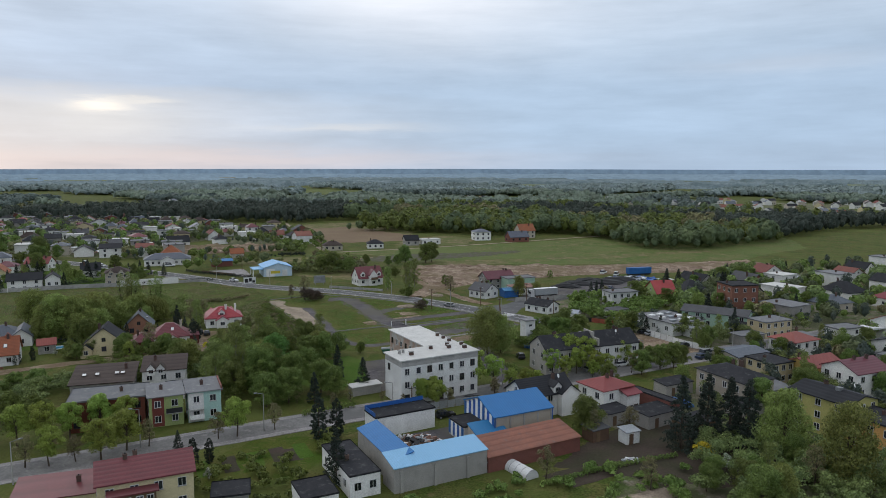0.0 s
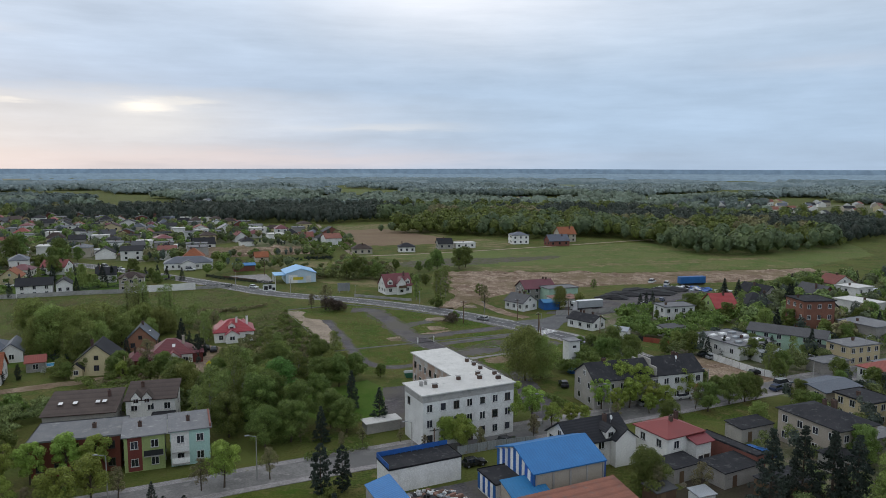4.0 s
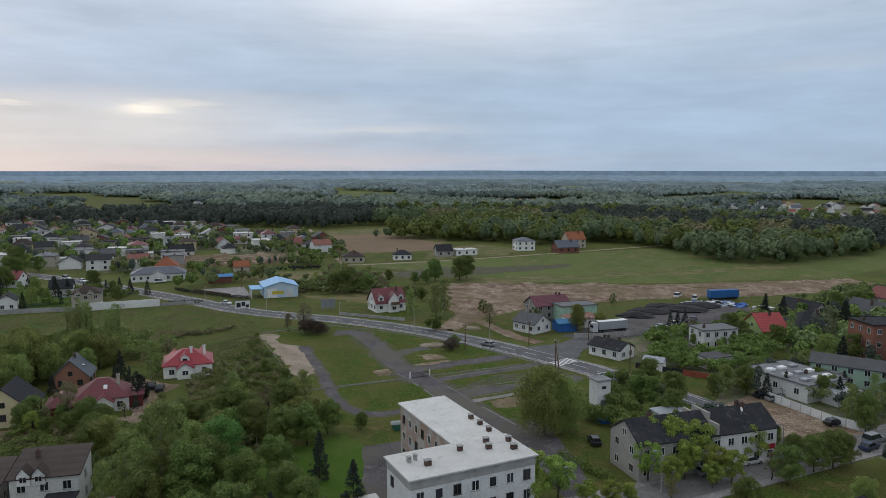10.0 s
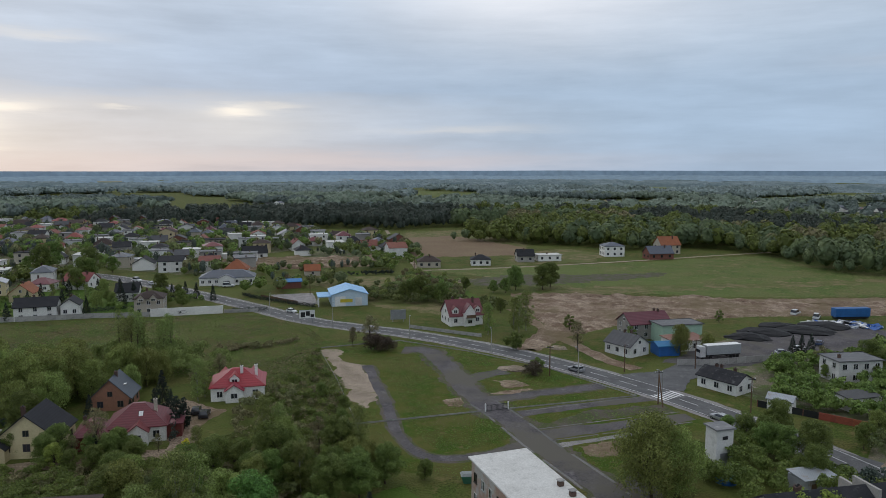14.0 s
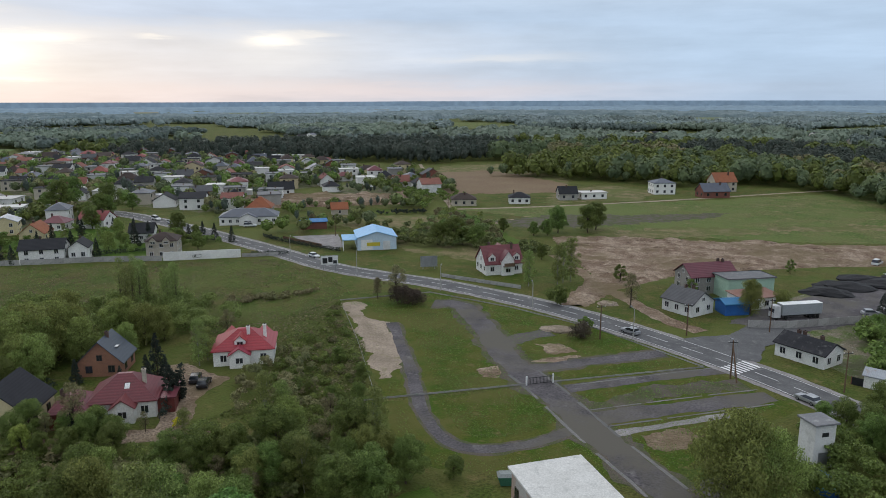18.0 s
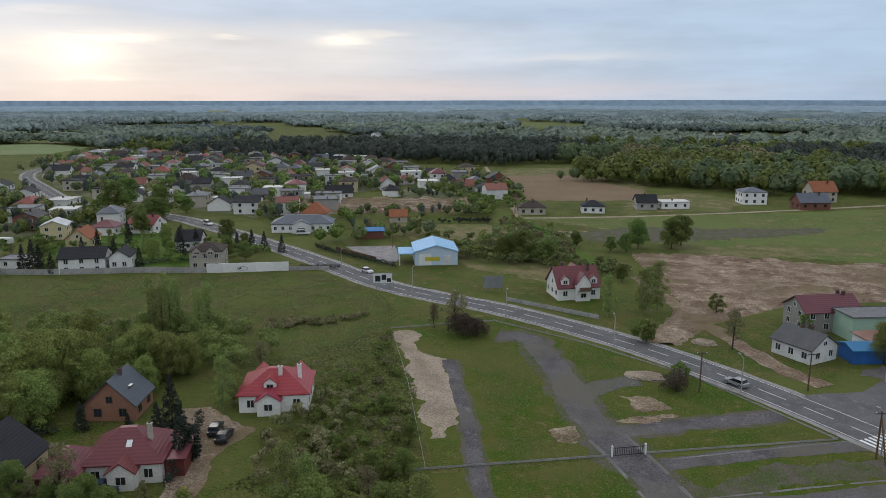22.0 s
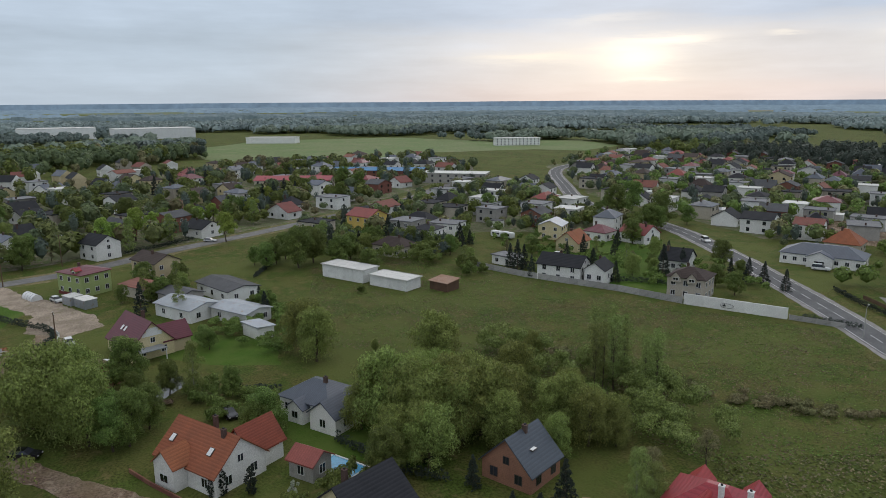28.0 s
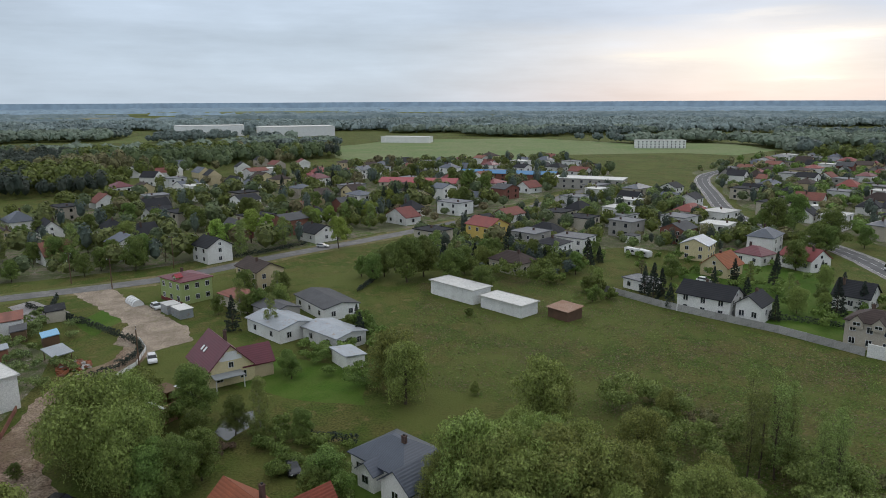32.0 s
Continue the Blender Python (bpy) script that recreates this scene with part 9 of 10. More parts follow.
hedge("dark hedge beside the white wall", [(-133, 271.5), (-123, 276.5)], 1.4, 1.2, 68)
hedge("clipped thujas of a garden", [(-182, 254), (-176, 262), (-168, 268)], 1.5, 1.0, 69)
hedge("hedge in front of the white building", [(-33, 108.5), (-24, 114.5)], 1.4, 1.0, 70, "broad")
hedge("hedge beside the tenement yard", [(6, 150), (12, 143), (14, 140)], 1.6, 1.2, 71, "broad")
hedge("dark clipped hedge between gardens", [(-246, 176), (-232, 168)], 1.4, 1.0, 72)
hedge("hedge along the avenue gardens", [(-280, 128), (-290, 146), (-300, 160)], 1.6, 1.2, 73)
hedge("garden hedge behind the kitchen gardens", [(14, 80), (26, 88), (38, 94)], 0.9, 0.8, 74, "broad")


def pool(x, y, rot, w, d, label):
    r = root("swimming_pool", x, y, rot, 0, label, "pool")
    part("rim", boxes((-w / 2 - 0.25, -d / 2 - 0.25, 0, w / 2 + 0.25, -d / 2, 0.3), (-w / 2 - 0.25, d / 2, 0, w / 2 + 0.25, d / 2 + 0.25, 0.3), (-w / 2 - 0.25, -d / 2, 0, -w / 2, d / 2, 0.3), (w / 2, -d / 2, 0, w / 2 + 0.25, d / 2, 0.3)), WHITEPAINT, r)
    part("water", boxes((-w / 2, -d / 2, 0.0, w / 2, d / 2, 0.2)), WATER, r)


pool(-117.3, 156.0, 30, 6.2, 3.2, "rectangular garden pool with pale blue water")
_r = root("paddling_pool", 14.3, 172.2, 0, 0, "round blue paddling pool", "pool")
_bm = bmesh.new()
bmesh.ops.create_cone(_bm, segments=20, radius1=1.5, radius2=1.5, depth=0.7, cap_ends=True)
part("wall", _bm, BLUEPAINT, _r, at=pose(0, 0, 0.35))

# zebra crossing and road signs
for _k in range(7):
    _u = Vector((0.74, -0.67))
    _n = Vector((0.67, 0.74))
    _c0 = Vector((8.2, 212.2)) + _n * (-3.0 + _k * 1.0)
    _p = [_c0 - _u * 2 - _n * 0.25, _c0 + _u * 2 - _n * 0.25, _c0 + _u * 2 + _n * 0.25, _c0 - _u * 2 + _n * 0.25]
    sheet("crossing_stripe", [(p.x, p.y) for p in _p], 0.1, WHITEPAINT, "white stripe of a zebra crossing", "road marking")


def polytunnel(x, y, rot):
    r = root("polytunnel", x, y, rot, 0, "small white plastic garden tunnel", "greenhouse")
    bm = bmesh.new()
    n, l, rad = 10, 6.0, 1.4
    rows = [[bm.verts.new((sx * l / 2, -rad * math.cos(math.pi * k / n), rad * 1.1 * math.sin(math.pi * k / n))) for k in range(n + 1)] for sx in (-1, 1)]
    for k in range(n):
        bm.faces.new((rows[0][k], rows[1][k], rows[1][k + 1], rows[0][k + 1]))
    bm.faces.new(rows[0])
    bm.faces.new(rows[1][::-1])
    part("cover", bm, WHITEPAINT, r)
    for k in range(5):
        bm = bmesh.new()
        for j in range(n):
            a, b = math.pi * j / n, math.pi * (j + 1) / n
            tube(bm, (-l / 2 + l * k / 4, -1.43 * math.cos(a), 1.57 * math.sin(a)), (-l / 2 + l * k / 4, -1.43 * math.cos(b), 1.57 * math.sin(b)), 0.03, 0.03, 4)
        part("hoop", bm, METAL, r)


polytunnel(10.6, 85.0, -52)


def rubble(name, label, x, y, rx, ry, n, mats, seed, size=(0.3, 1.6)):
    """A disorderly heap of boards, sheets and boxes in one piece."""
    q = random.Random(seed)
    bm = bmesh.new()
    for _ in range(n):
        a, f = q.uniform(0, 6.28), math.sqrt(q.random())
        px, py = rx * f * math.cos(a), ry * f * math.sin(a)
        s = [q.uniform(*size), q.uniform(*size) * 0.6, q.uniform(0.05, 0.5)]
        k0 = len(bm.verts)
        box(bm, -s[0] / 2, -s[1] / 2, 0, s[0] / 2, s[1] / 2, s[2])
        bm.verts.ensure_lookup_table()
        m = pose(px, py, max(0, (1 - f) * 0.9 * q.random()), q.uniform(-22, 22), q.uniform(-22, 22), q.uniform(0, 360))
        for v in bm.verts[k0:]:
            v.co = m @ v.co
        bm.faces.ensure_lookup_table()
        mi = q.randrange(len(mats))
        for f_ in bm.faces[-6:]:
            f_.material_index = mi
    me = ob_mesh(name, bm, mats[0])
    for m_ in mats[1:]:
        me.materials.append(m_)
    o = new(name, me)
    o.location = (x, y, 0)
    tagged(o, label, "scrap", "", "stuff")


rubble("scrap_heap", "heap of scrap metal, sheets and timber in the yard", -8.5, 96.5, 4.8, 3.4, 170, [TIN, WOOD, DKMETAL, RUST, WHITEPAINT], 81)
rubble("scrap_heap", "heap of timber and scrap by the annex", -1.0, 95.0, 2.6, 1.6, 70, [WOOD, DKMETAL, RUST], 82)
rubble("brick_stack", "stacks of bricks and pallets beside the lane", -192.0, 107.0, 4.5, 3.0, 90, [BRICK, TERRA, CONCRETE], 83, (0.6, 1.4))
rubble("scrap_heap", "building rubbish under the trees", -160, 122.0, 4.0, 2.5, 50, [WHITEPAINT, TIN, WOOD], 84)
rubble("white_bags", "white sacks in a garden", 29.8, 91.5, 1.4, 1.0, 14, [WHITEPAINT, TIN], 85, (0.5, 1.0))
rubble("scrap_yard", "rows of scrap and parked wrecks", -229, 381, 15, 10, 240, [TIN, DKMETAL, WHITEPAINT, BLUEPAINT, RUST], 86, (0.8, 3.0))
rubble("depot_goods", "containers and goods in the depot", 66, 300, 12, 5, 90, [TIN, DKMETAL, WHITEPAINT, BLUEPAINT], 87, (1.2, 4.0))
_r = root("blue_trailer", 71, 311, 20, 0, "blue covered lorry trailer in the depot", "trailer")
part("box_body", boxes((-6, -1.3, 1.0, 6, 1.3, 3.8)), BLUEPAINT, _r)
part("chassis", boxes((-5.8, -0.9, 0.3, 5.8, 0.9, 1.0)), DKMETAL, _r)
heap("blue_tarp", "blue tarpaulin over stored goods", 44.5, 122.0, 3.4, 1.8, 1.8, BLUEPAINT, 7)

# brick shell of an unfinished house by the pond, and the pond
_r = root("house_shell", -166, 126.2, 40, 0, "unfinished brick house shell with white sheeting", "house")
part("wall", boxes((-3.6, -2.8, -0.2, 3.6, -2.5, 2.6), (-3.6, 2.5, -0.2, 3.6, 2.8, 3.4), (-3.6, -2.5, -0.2, -3.3, 2.5, 3.0), (3.3, -2.5, -0.2, 3.6, 2.5, 3.0)), mat("orange_block", (0.36, 0.19, 0.12)), _r)
part("sheeting", boxes((-3.7, -2.9, 2.6, 3.7, -2.3, 2.75), (-1.0, 2.4, 3.4, 3.7, 2.95, 3.6)), WHITEPAINT, _r)
part("roof_boards", boxes((-3.6, 0, 3.42, 0.4, 2.8, 3.55)), WOOD, _r)
sheet("pond_water", [(-163, 140), (-158, 140.5), (-153, 136), (-156, 133.5), (-162, 136)], 0.03, mat("dark_pond", (0.03, 0.035, 0.03), (0.04, 0.045, 0.035), rough=0.1, bump=0, world=True, jitter=0, spec=0.6), "small dark garden pond", "pond", ragged=0.3)
thicket("pond_reeds", "dry reddish reeds at the pond", [(-156, 133), (-150, 137.5), (-147, 134), (-152, 130)], 50, 1.1, 0.8, "reed", 40, 0.3, 88, "reeds")

# big sheds and factory far off
H("factory", "long white industrial hall far away", -1160, 92, 92, 96, 50, 15, "flat", 0, WHITEPAINT, WHITEROOF, cols=(0, 0), chimneys=0, category="factory", over=0.2)
H("factory", "white factory buildings far away", -1110, 212, 96, 104, 50, 14, "flat", 0, WHITEPAINT, WHITEROOF, cols=(0, 0), chimneys=0, category="factory", over=0.2)
H("office_block", "long low white office block", -712, 558, 70, 50, 14, 8, "flat", 0, WHITE, WHITEROOF, cols=(12, 2), chimneys=0, category="building", far=True)
H("hall", "long grey hall with white roof", -420, 330, 50, 40, 16, 6, "flat", 0, GREY, WHITEROOF, cols=(8, 2), chimneys=0, category="hall", far=True)
H("school", "long low building with red roof", -440, 235, 62, 44, 14, 5, "gable", 2, BEIGE, RED, cols=(10, 2), chimneys=0, category="building", far=True)
H("hall", "long hall with blue roof", -470, 300, 55, 60, 14, 5, "gable", 1.5, BRICK, BLUEROOF, cols=(12, 2), chimneys=0, category="hall", far=True)
H("hall", "white industrial hall far off", -900, 330, 60, 60, 20, 7, "flat", 0, WHITE, WHITEROOF, cols=(0, 0), chimneys=0, category="hall", far=True)
tree("brush", -67.0, 233.6, 1.7)
tree("brush", -64.5, 234.6, 1.4)
tree("brush", -22.2, 220.6, 1.2)
tree("forsythia", 42.5, 93.5, 1.2)
tree("forsythia", -76.5, 160.5, 0.6)


def round_pool(x, y, rad):
    g = root("garden_pool", x, y, 0, 0, "round blue garden pool standing on grass", "pool")
    bm = bmesh.new()
    tube(bm, (0, 0, 0), (0, 0, 0.7), rad, rad, 20)
    part("pool_wall", bm, BLUEPAINT, g)
    bm = bmesh.new()
    tube(bm, (0, 0, 0.7), (0, 0, 0.72), rad * 0.93, rad * 0.93, 20)
    part("water", bm, WATER, g)


round_pool(14.9, 169.6, 1.7)


def skip(x, y, rot):
    g = root("waste_container", x, y, rot, 0, "green metal waste container with sloping ends beside a wall", "container")
    paint = mat("green_container_paint", (0.05, 0.17, 0.11), (0.04, 0.13, 0.085), rough=0.5)
    part("body", frustum(-1.3, 1.3, 0.75, 0.1, -1.7, 1.7, 0.85, 1.3), paint, g)
    part("lid", frustum(-1.7, 1.7, 0.85, 1.31, -1.4, 1.4, 0.5, 1.65), mat("grey_lid", (0.30, 0.33, 0.32), rough=0.5), g)


skip(-24.2, 159.4, 20)

# ---- details of the nearer houses ----
def find(label):
    """The thing with that label."""
    return next(o for o in scene.objects if o.parent is None and o.get("label") == label)


def stripes(r, side_x, d, h, rise, z0, n, name="cladding_board"):
    """Blue and white boards on a gable at local x = side_x."""
    p = d / n
    for k in range(n):
        y0 = -d / 2 + p * k
        ym = max(abs(y0), abs(y0 + p))
        top = h + rise * (1 - ym / (d / 2)) - 0.05
        part(name, boxes((side_x - 0.06, y0 + 0.02, z0, side_x - 0.01, y0 + p - 0.02, top)), BLUEPAINT if k % 2 == 0 else WHITEPAINT, r)


def dormer(r, x, y, z, w, h, rise, depth, wall_m, roof_m, turn=0):
    """A small gabled dormer that looks along local -y."""
    m = pose(x, y, z, 0, 0, turn)
    bm = gable_wall(w, depth, h, rise, "y")
    dm = part("dormer", bm, wall_m, r, at=m)
    part("dormer_roof", roof_mesh("gable", w, depth, h, rise, "y", 0.22, 0.1), roof_m, dm)
    window(dm, w * 0.6, h * 0.75, pose(0, -depth / 2 - 0.02, h * 0.15), FRAMEW, 1, False, True)


def skylight(r, x, y, z, tilt):
    part("skylight", shared("sky", lambda: ob_mesh("skylight", boxes((-0.45, -0.6, 0, 0.45, 0.6, 0.12)), FRAMEB)), None, r, at=pose(x, y, z, tilt, 0, 0))
    part("skylight_pane", shared("skyp", lambda: ob_mesh("skylight_pane", boxes((-0.37, -0.52, 0.12, 0.37, 0.52, 0.14)), WHITEPAINT)), None, r, at=pose(x, y, z, tilt, 0, 0))


def balcony(r, x, y, z, w, m):
    b = part("balcony", boxes((x - w / 2, y - 1.2, z - 0.15, x + w / 2, y, z)), CONCRETE, r)
    part("railing", boxes((x - w / 2, y - 1.2, z, x + w / 2, y - 1.14, z + 0.95)), m, b)


def facade(r, x0, x1, y, z0, z1, m, label):
    part("facade_panel", boxes((x0, y - 0.03, z0, x1, y - 0.005, z1)), m, r, label)


def porch(r, x, y, w, d, h, rise, wall_m, roof_m):
    p = part("porch", gable_wall(w, d, h, rise, "y"), wall_m, r, at=pose(x, y, 0))
    part("porch_roof", roof_mesh("gable", w, d, h, rise, "y", 0.3, 0.12), roof_m, p)
    window(p, w * 0.4, 1.2, pose(0, -d / 2 - 0.02, 0.9), FRAMEW, 1, False, True)


_h = find("gabled hall with bright blue sheet roof and blue-striped gable")
stripes(_h, -6.45, 11.4, 5.0, 2.2, 1.6, 13)
for _k in range(5):
    part("wall_column", boxes((-6.2 + _k * 3.05, -5.83, -0.2, -5.9 + _k * 3.05, -5.7, 4.9)), CONCRETE, _h)
part("drainpipe", boxes((-6.5, -5.95, 0, -6.35, -5.8, 5.0)), BLUEPAINT, _h)
part("drainpipe", boxes((6.3, -5.95, 0, 6.45, -5.8, 5.0)), BLUEPAINT, _h)
_h = find("flat dark-roofed shed with blue and white striped front")
stripes(_h, -3.25, 5.9, 2.9, 0.0, 0.3, 7)
_h = find("low white building with dark flat roof and blue railing")
for _k in range(13):
    part("railing_post", boxes((-6.3 + _k, 2.5, 3.95, -6.24 + _k, 2.56, 5.0)), BLUEPAINT, _h)
part("railing_panel", boxes((-6.3, 2.56, 4.1, 6.3, 2.6, 4.9)), BLUEPAINT, _h, "blue metal railing sheet")
part("railing_panel", boxes((-6.4, -2.6, 4.1, -6.36, 2.56, 4.9)), BLUEPAINT, _h, "blue metal railing sheet")
_h = find("long grey block warehouse wing with pale blue sheet roof")
for _k in range(3):
    part("buttress", boxes((-7.5 + _k * 6, -2.5, -0.2, -7.0 + _k * 6, -2.32, 3.6)), GREY, _h)
_g = root("lean_to_greenhouse", 3.2, 84.6, 33, 0, "small lean-to greenhouse with many panes", "greenhouse")
part("base_wall", boxes((-2.6, -1.0, -0.1, 2.6, 1.0, 0.6)), CONCRETE, _g)
for _k in range(8):
    part("pane", boxes((-2.55 + _k * 0.64, -1.0, 0.62, -2.0 + _k * 0.64, -0.96, 1.6)), GLASS, _g)
    part("glazing_bar", boxes((-2.62 + _k * 0.64, -1.03, 0.6, -2.55 + _k * 0.64, -0.93, 1.7)), FRAMEW, _g)
part("roof", boxes((-2.7, -1.1, 1.7, 2.7, 1.1, 1.78)), TIN, _g)

_h = find("green and white terraced house with flat grey roof")
facade(_h, -2.6, -0.4, -3.8, 0.1, 5.9, DKBRICK, "brown-red facade panel")
balcony(_h, 1.4, -3.84, 2.9, 3.0, DKMETAL)
_h = find("pale aqua and white terraced house with grey roof")
facade(_h, -3.1, -0.2, -3.8, 0.1, 5.9, WHITE, "white facade panel")
balcony(_h, -1.6, -3.84, 2.9, 2.7, WHITEPAINT)
balcony(_h, -1.6, -3.84, 0.9, 2.7, WHITEPAINT)
part("fire_wall", boxes((3.15, -3.9, 5.8, 3.4, 3.9, 6.9)), OLDTILE, _h, "red-capped parapet wall")
_h = find("white terraced house with brown roof and two small gables")
for _x in (-2.6, -0.6):
    dormer(_h, _x, -3.4, 5.0, 1.7, 1.2, 1.1, 1.8, WHITE, BROWNTILE)
part("annex_wall", boxes((0.5, -8.2, -0.2, 4.4, -4.05, 3.0)), WHITE, _h)
part("annex_roof", boxes((0.3, -8.4, 3.0, 4.6, -4.05, 3.2)), DKFELT, _h)
_h = find("long house with dark brown felt roof and skylights")
for _x in (-4.0, -1.4, 2.6, 3.8):
    skylight(_h, _x, -1.0, 5.25, 9)
_h = find("pale yellow house with maroon roof and wooden bay")
part("wooden_bay", boxes((-5.0, -6.4, -0.2, 1.2, -4.45, 4.6)), WOOD, _h)
part("bay_roof", boxes((-5.4, -6.8, 4.6, 1.6, -4.4, 4.8)), MAROON, _h)
for _x in (-4.2, -2.6, -1.0, 0.4):
    window(_h, 1.0, 1.3, pose(_x, -6.43, 2.9), FRAMEW, 1, False, True)
_h = find("white house with terracotta tiled roof and porch gable")
porch(_h, -1.6, -4.6, 4.2, 3.4, 3.4, 1.9, WHITE, TERRA)
part("rear_wing", gable_wall(5.0, 6.0, 3.0, 3.0, "y"), WHITE, _h, at=pose(2.6, 5.4, 0))
part("rear_wing_roof", roof_mesh("gable", 5.0, 6.0, 3.0, 3.0, "y", 0.4), TERRA, _h, at=pose(2.6, 5.4, 0))
for _x in (-4.6, 3.2):
    skylight(_h, _x, -2.4, 4.85, 40)
_h = find("white bungalow with blue-grey metal hipped roof")
porch(_h, -0.4, -4.6, 3.2, 2.4, 2.6, 1.2, WHITE, SLATE)
_h = find("unfinished brick house with grey metal gable roof")
skylight(_h, 2.1, -0.6, 4.65, 0)
_h = find("white bungalow with bright red metal tile roof")
dormer(_h, -0.6, -2.6, 3.1, 2.0, 1.5, 0.9, 2.4, WHITE, RED)
porch(_h, -0.6, -5.2, 3.6, 2.2, 2.6, 1.2, WHITE, RED)
for _x in (-3.2, 3.2):
    part("cross_gable", gable_wall(2.6, 5.0, 2.8, 1.3, "y"), WHITE, _h, at=pose(_x, 3.2, 0.4))
    part("cross_gable_roof", roof_mesh("gable", 2.6, 5.0, 2.8, 1.3, "y", 0.3), RED, _h, at=pose(_x, 3.2, 0.4))
_h = find("white bungalow with maroon tiled hipped roof")
porch(_h, 0.4, -4.8, 3.4, 2.6, 2.6, 1.3, WHITE, MAROON)
skylight(_h, 0.6, -2.2, 4.7, 38)
part("side_wing", boxes((5.0, -3.0, -0.2, 7.6, 3.4, 2.5)), DKBRICK, _h)
part("side_roof", boxes((4.9, -3.3, 2.5, 7.9, 3.7, 2.7)), MAROON, _h)
_h = find("cream house with steep dark half-hipped roof")
porch(_h, -4.2, -5.0, 2.8, 2.0, 2.4, 1.2, CREAM, DKTILE)
_h = find("grey-white villa with dark red steep roof and dormers")
dormer(_h, -3.6, -2.9, 3.9, 2.0, 1.4, 0.9, 2.4, WHITE, MAROON)
dormer(_h, 3.8, -2.9, 3.9, 2.0, 1.4, 0.9, 2.4, WHITE, MAROON)
porch(_h, 0.6, -4.6, 3.6, 2.6, 4.6, 2.4, WHITE, MAROON)
balcony(_h, 0.6, -6.0, 2.9, 3.2, WOOD)
part("rear_wing", gable_wall(5.5, 6.0, 3.4, 3.2, "y"), WHITE, _h, at=pose(2.4, 5.0, 0))
part("rear_wing_roof", roof_mesh("gable", 5.5, 6.0, 3.4, 3.2, "y", 0.4), MAROON, _h, at=pose(2.4, 5.0, 0))
_h = find("grey two-storey house with brown-grey roof and small gables")
for _x in (-2.4, 1.6):
    dormer(_h, _x, -3.9, 4.6, 2.4, 1.0, 1.3, 1.8, BEIGE, BROWNTILE)
_h = find("long white bungalow with grey hipped roof")
porch(_h, 0.0, -6.2, 7.0, 2.8, 3.2, 1.6, WHITE, SLATE)
_h = find("pale blue and white commercial hall")
part("canopy", boxes((-11.4, -7.0, 3.5, -6.55, 3.0, 3.75)), PALEBLUE, _h)
for _y in (-6.6, -2.0, 2.6):
    part("canopy_post", boxes((-11.2, _y - 0.12, -0.1, -10.95, _y + 0.12, 3.5)), WHITEPAINT, _h)
facade(_h, -5.4, -1.5, -7.25, 0.0, 3.6, WHITEPAINT, "white end wall")
part("sign_panel", boxes((-3.4, -7.36, 1.4, 1.0, -7.3, 2.6)), mat("yellow_sign", (0.60, 0.47, 0.05), rough=0.6), _h, "yellow sign panel")
part("door", boxes((2.0, -7.3, 0.0, 4.4, -7.25, 3.0)), FRAMEW, _h)
_h = find("white house with dark tiled gable roof")
dormer(_h, 1.8, -2.7, 4.6, 2.0, 1.4, 0.9, 2.4, WHITE, DKTILE)
part("wing", gable_wall(4.2, 4.6, 4.8, 1.6, "y"), WHITE, _h, at=pose(4.0, -3.0, 0))
part("wing_roof", roof_mesh("gable", 4.2, 4.6, 4.8, 1.6, "y", 0.3), DKTILE, _h, at=pose(4.0, -3.0, 0))
_h = find("white two-storey house with red sheet roof")
part("front_wing", boxes((0.5, -5.8, -0.2, 4.0, -3.85, 4.4)), WHITE, _h)
part("front_wing_roof", roof_mesh("shed", 3.9, 2.4, 4.4, 0.8, "y", 0.25), REDSHEET, _h, at=pose(2.25, -4.8, 0))
window(_h, 1.0, 1.6, pose(1.6, -5.84, 0.6), FRAMEB, 0, False)
door(_h, 1.0, 2.1, pose(3.0, -5.83, 0.05), FRAMEB)
_h = find("cream house with steep maroon roof and white gable")
part("rear_wing", gable_wall(5.0, 5.6, 2.9, 2.6, "y"), CREAM, _h, at=pose(3.0, 5.2, 0))
part("rear_wing_roof", roof_mesh("gable", 5.0, 5.6, 2.9, 2.6, "y", 0.35), MAROON, _h, at=pose(3.0, 5.2, 0))
part("gable_cladding", boxes((5.76, -2.0, 4.6, 5.82, 2.0, 5.4), (5.76, -1.2, 5.4, 5.82, 1.2, 6.2)), WHITEPAINT, _h, "white triangular gable cladding")
part("terrace_roof", boxes((5.8, -3.8, 2.4, 8.6, 1.6, 2.55)), TIN, _h)
for _y in (-3.6, 1.4):
    part("terrace_post", boxes((8.3, _y - 0.08, -0.1, 8.46, _y + 0.08, 2.4)), WHITEPAINT, _h)
for _x in (-2.4, -1.0):
    skylight(_h, _x, -2.3, 5.1, 45)
_h = find("long grey two-storey tenement with black gable roof")
facade(_h, 2.0, 13.4, -4.3, 0.1, 5.8, OLDWHITE, "whitewashed part of the facade")
part("fire_wall", boxes((1.0, -4.6, 6.2, 1.4, 4.6, 8.0), (1.0, -2.2, 8.0, 1.4, 2.2, 9.2)), GREY, _h)
part("sign_panel", boxes((11.0, -4.4, 2.4, 13.2, -4.36, 3.3)), mat("red_sign", (0.45, 0.03, 0.04), rough=0.6), _h, "small red shop sign")
_h = find("low workshop with flat roof covered in white panels")
for _k in range(9):
    part("roof_panel", boxes((-5 + (_k % 3) * 3.6, -6 + (_k // 3) * 4.4, 4.0, -3 + (_k % 3) * 3.6, -4.6 + (_k // 3) * 4.4, 4.5)), WHITEPAINT if _k % 4 else TIN, _h)
_h = find("olive-coloured three-storey house with dark roof")
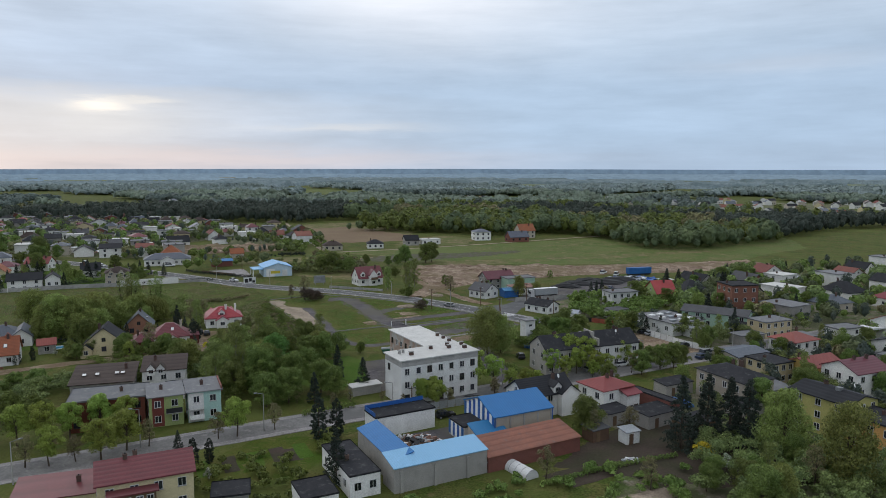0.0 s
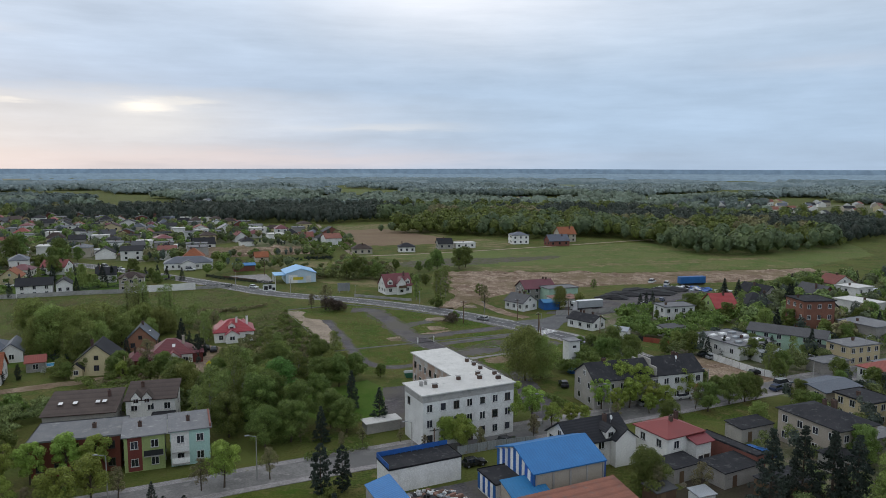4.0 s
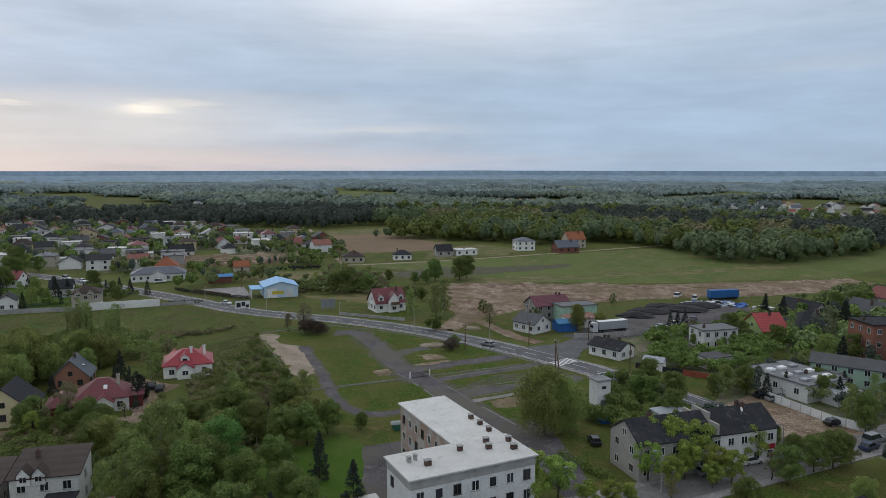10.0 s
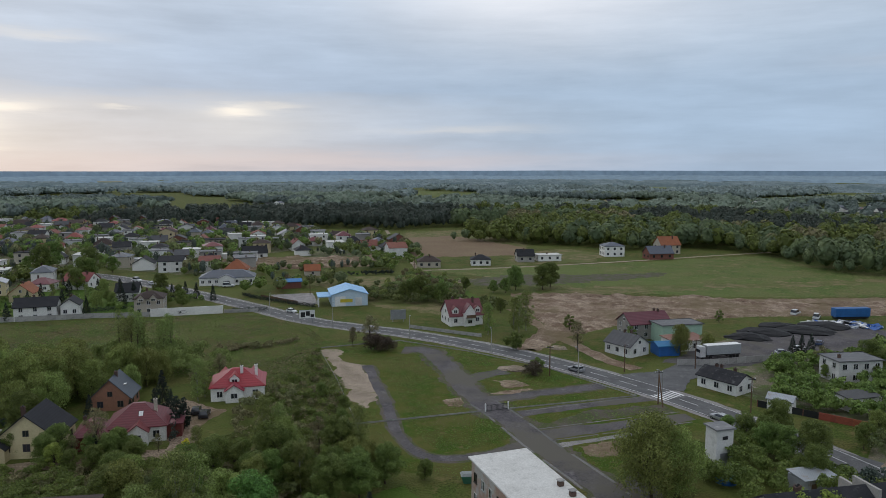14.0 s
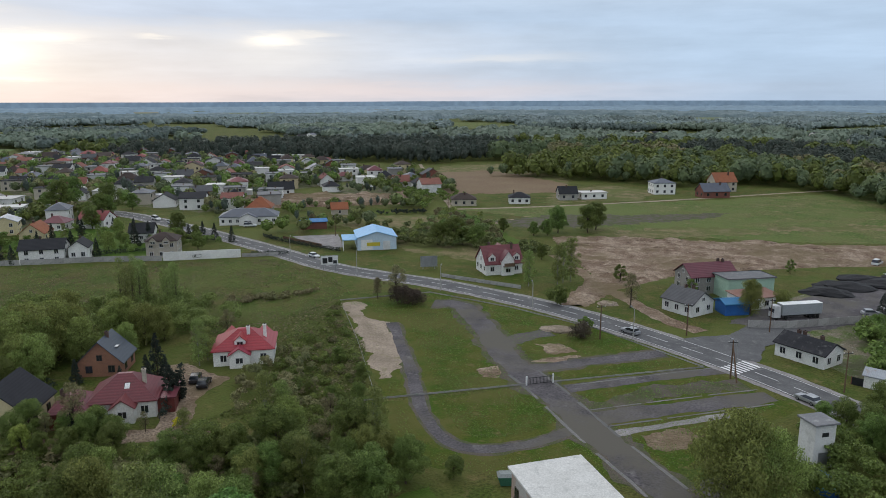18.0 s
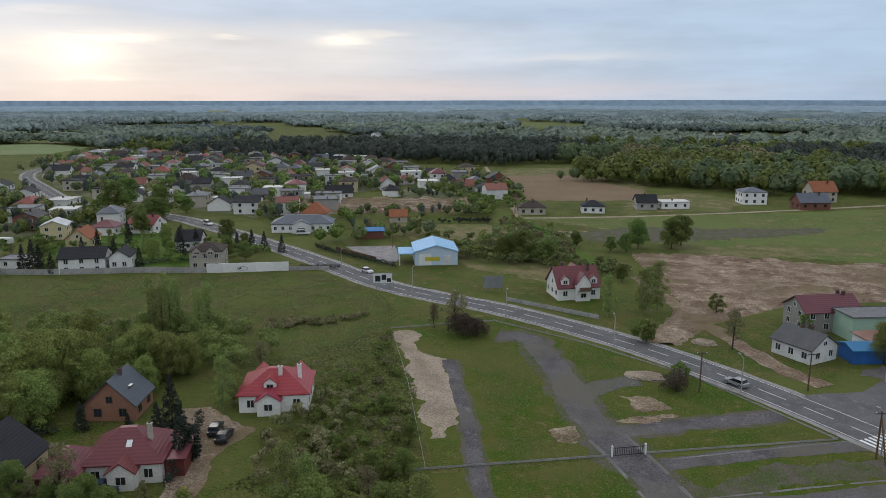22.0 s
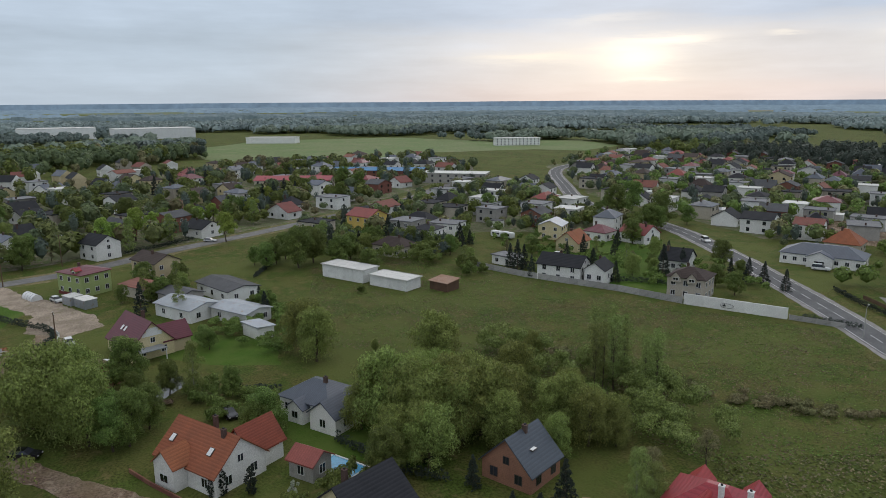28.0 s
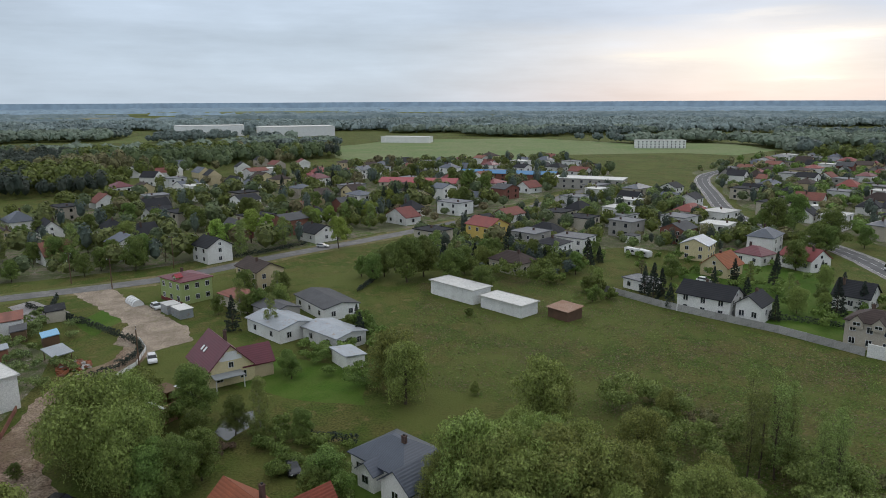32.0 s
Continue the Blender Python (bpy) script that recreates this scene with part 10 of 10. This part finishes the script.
part("tank", boxes((-1.0, -2.0, 8.2, 0.0, -1.0, 9.0)), METAL, _h)
_h = find("light green two-storey house with red-brown hipped roof")
dormer(_h, 1.6, -3.2, 5.9, 1.6, 0.8, 0.6, 1.6, GREEN, RED)
part("base_band", boxes((-5.06, -4.36, -0.1, 5.06, -4.3, 0.9)), DKBRICK, _h)
# tin garages, tunnel shelter and yard by the lane
for _x, _y, _w in ((-222, 124.5, 5.0), (-226.5, 121.5, 4.0)):
    _g = root("tin_garage", _x, _y, 28, 0, "small corrugated tin garage", "garage")
    part("wall", boxes((-_w / 2, -1.6, -0.1, _w / 2, 1.6, 2.2)), TIN, _g)
    part("roof", boxes((-_w / 2 - 0.15, -1.75, 2.2, _w / 2 + 0.15, 1.75, 2.32)), WHITEROOF, _g)
polytunnel(-236.5, 112.0, 25)
sheet("parking_yard", [(-247, 86), (-242, 82), (-226, 91), (-233, 98)], 0.03, PAVING, "paved yard beside a hedge", "yard", ragged=0.2)
_g = root("shelter", -196.5, 103.5, 30, 0, "small shelter with pale roof by the lane", "shelter")
part("roof", roof_mesh("shed", 6.5, 3.6, 2.2, 0.3, "y", 0.2), TIN, _g)
for _x in (-3, 3):
    for _y in (-1.6, 1.6):
        part("post", boxes((_x - 0.08, _y - 0.08, -0.1, _x + 0.08, _y + 0.08, 2.25)), WOOD, _g)
_g = root("shed", -23.6, 124.6, 34, 0, "low shed with pale flat roof beside the yard", "shed")
part("wall", boxes((-3.4, -1.4, -0.1, 3.4, 1.4, 2.0)), GREY, _g)
part("roof", boxes((-3.7, -1.7, 2.0, 3.7, 1.7, 2.15)), WHITEROOF, _g)
_g = root("canopy", 111.0, 184.6, 23, 0, "long white canopy of a filling station", "canopy")
part("roof", boxes((-11, -2.4, 3.8, 11, 2.4, 4.3)), WHITEPAINT, _g)
for _x in (-9, -3, 3, 9):
    part("post", boxes((_x - 0.15, -0.15, -0.1, _x + 0.15, 0.15, 3.8)), METAL, _g)
_g = root("tin_shed", 30.5, 209.0, -25, 0, "small shed with slanted tin roof", "shed")
part("wall", boxes((-2.4, -1.6, -0.1, 2.4, 1.6, 2.2)), WHITE, _g)
part("roof", roof_mesh("gable", 5.0, 3.4, 2.2, 0.9, "x", 0.2), TIN, _g)
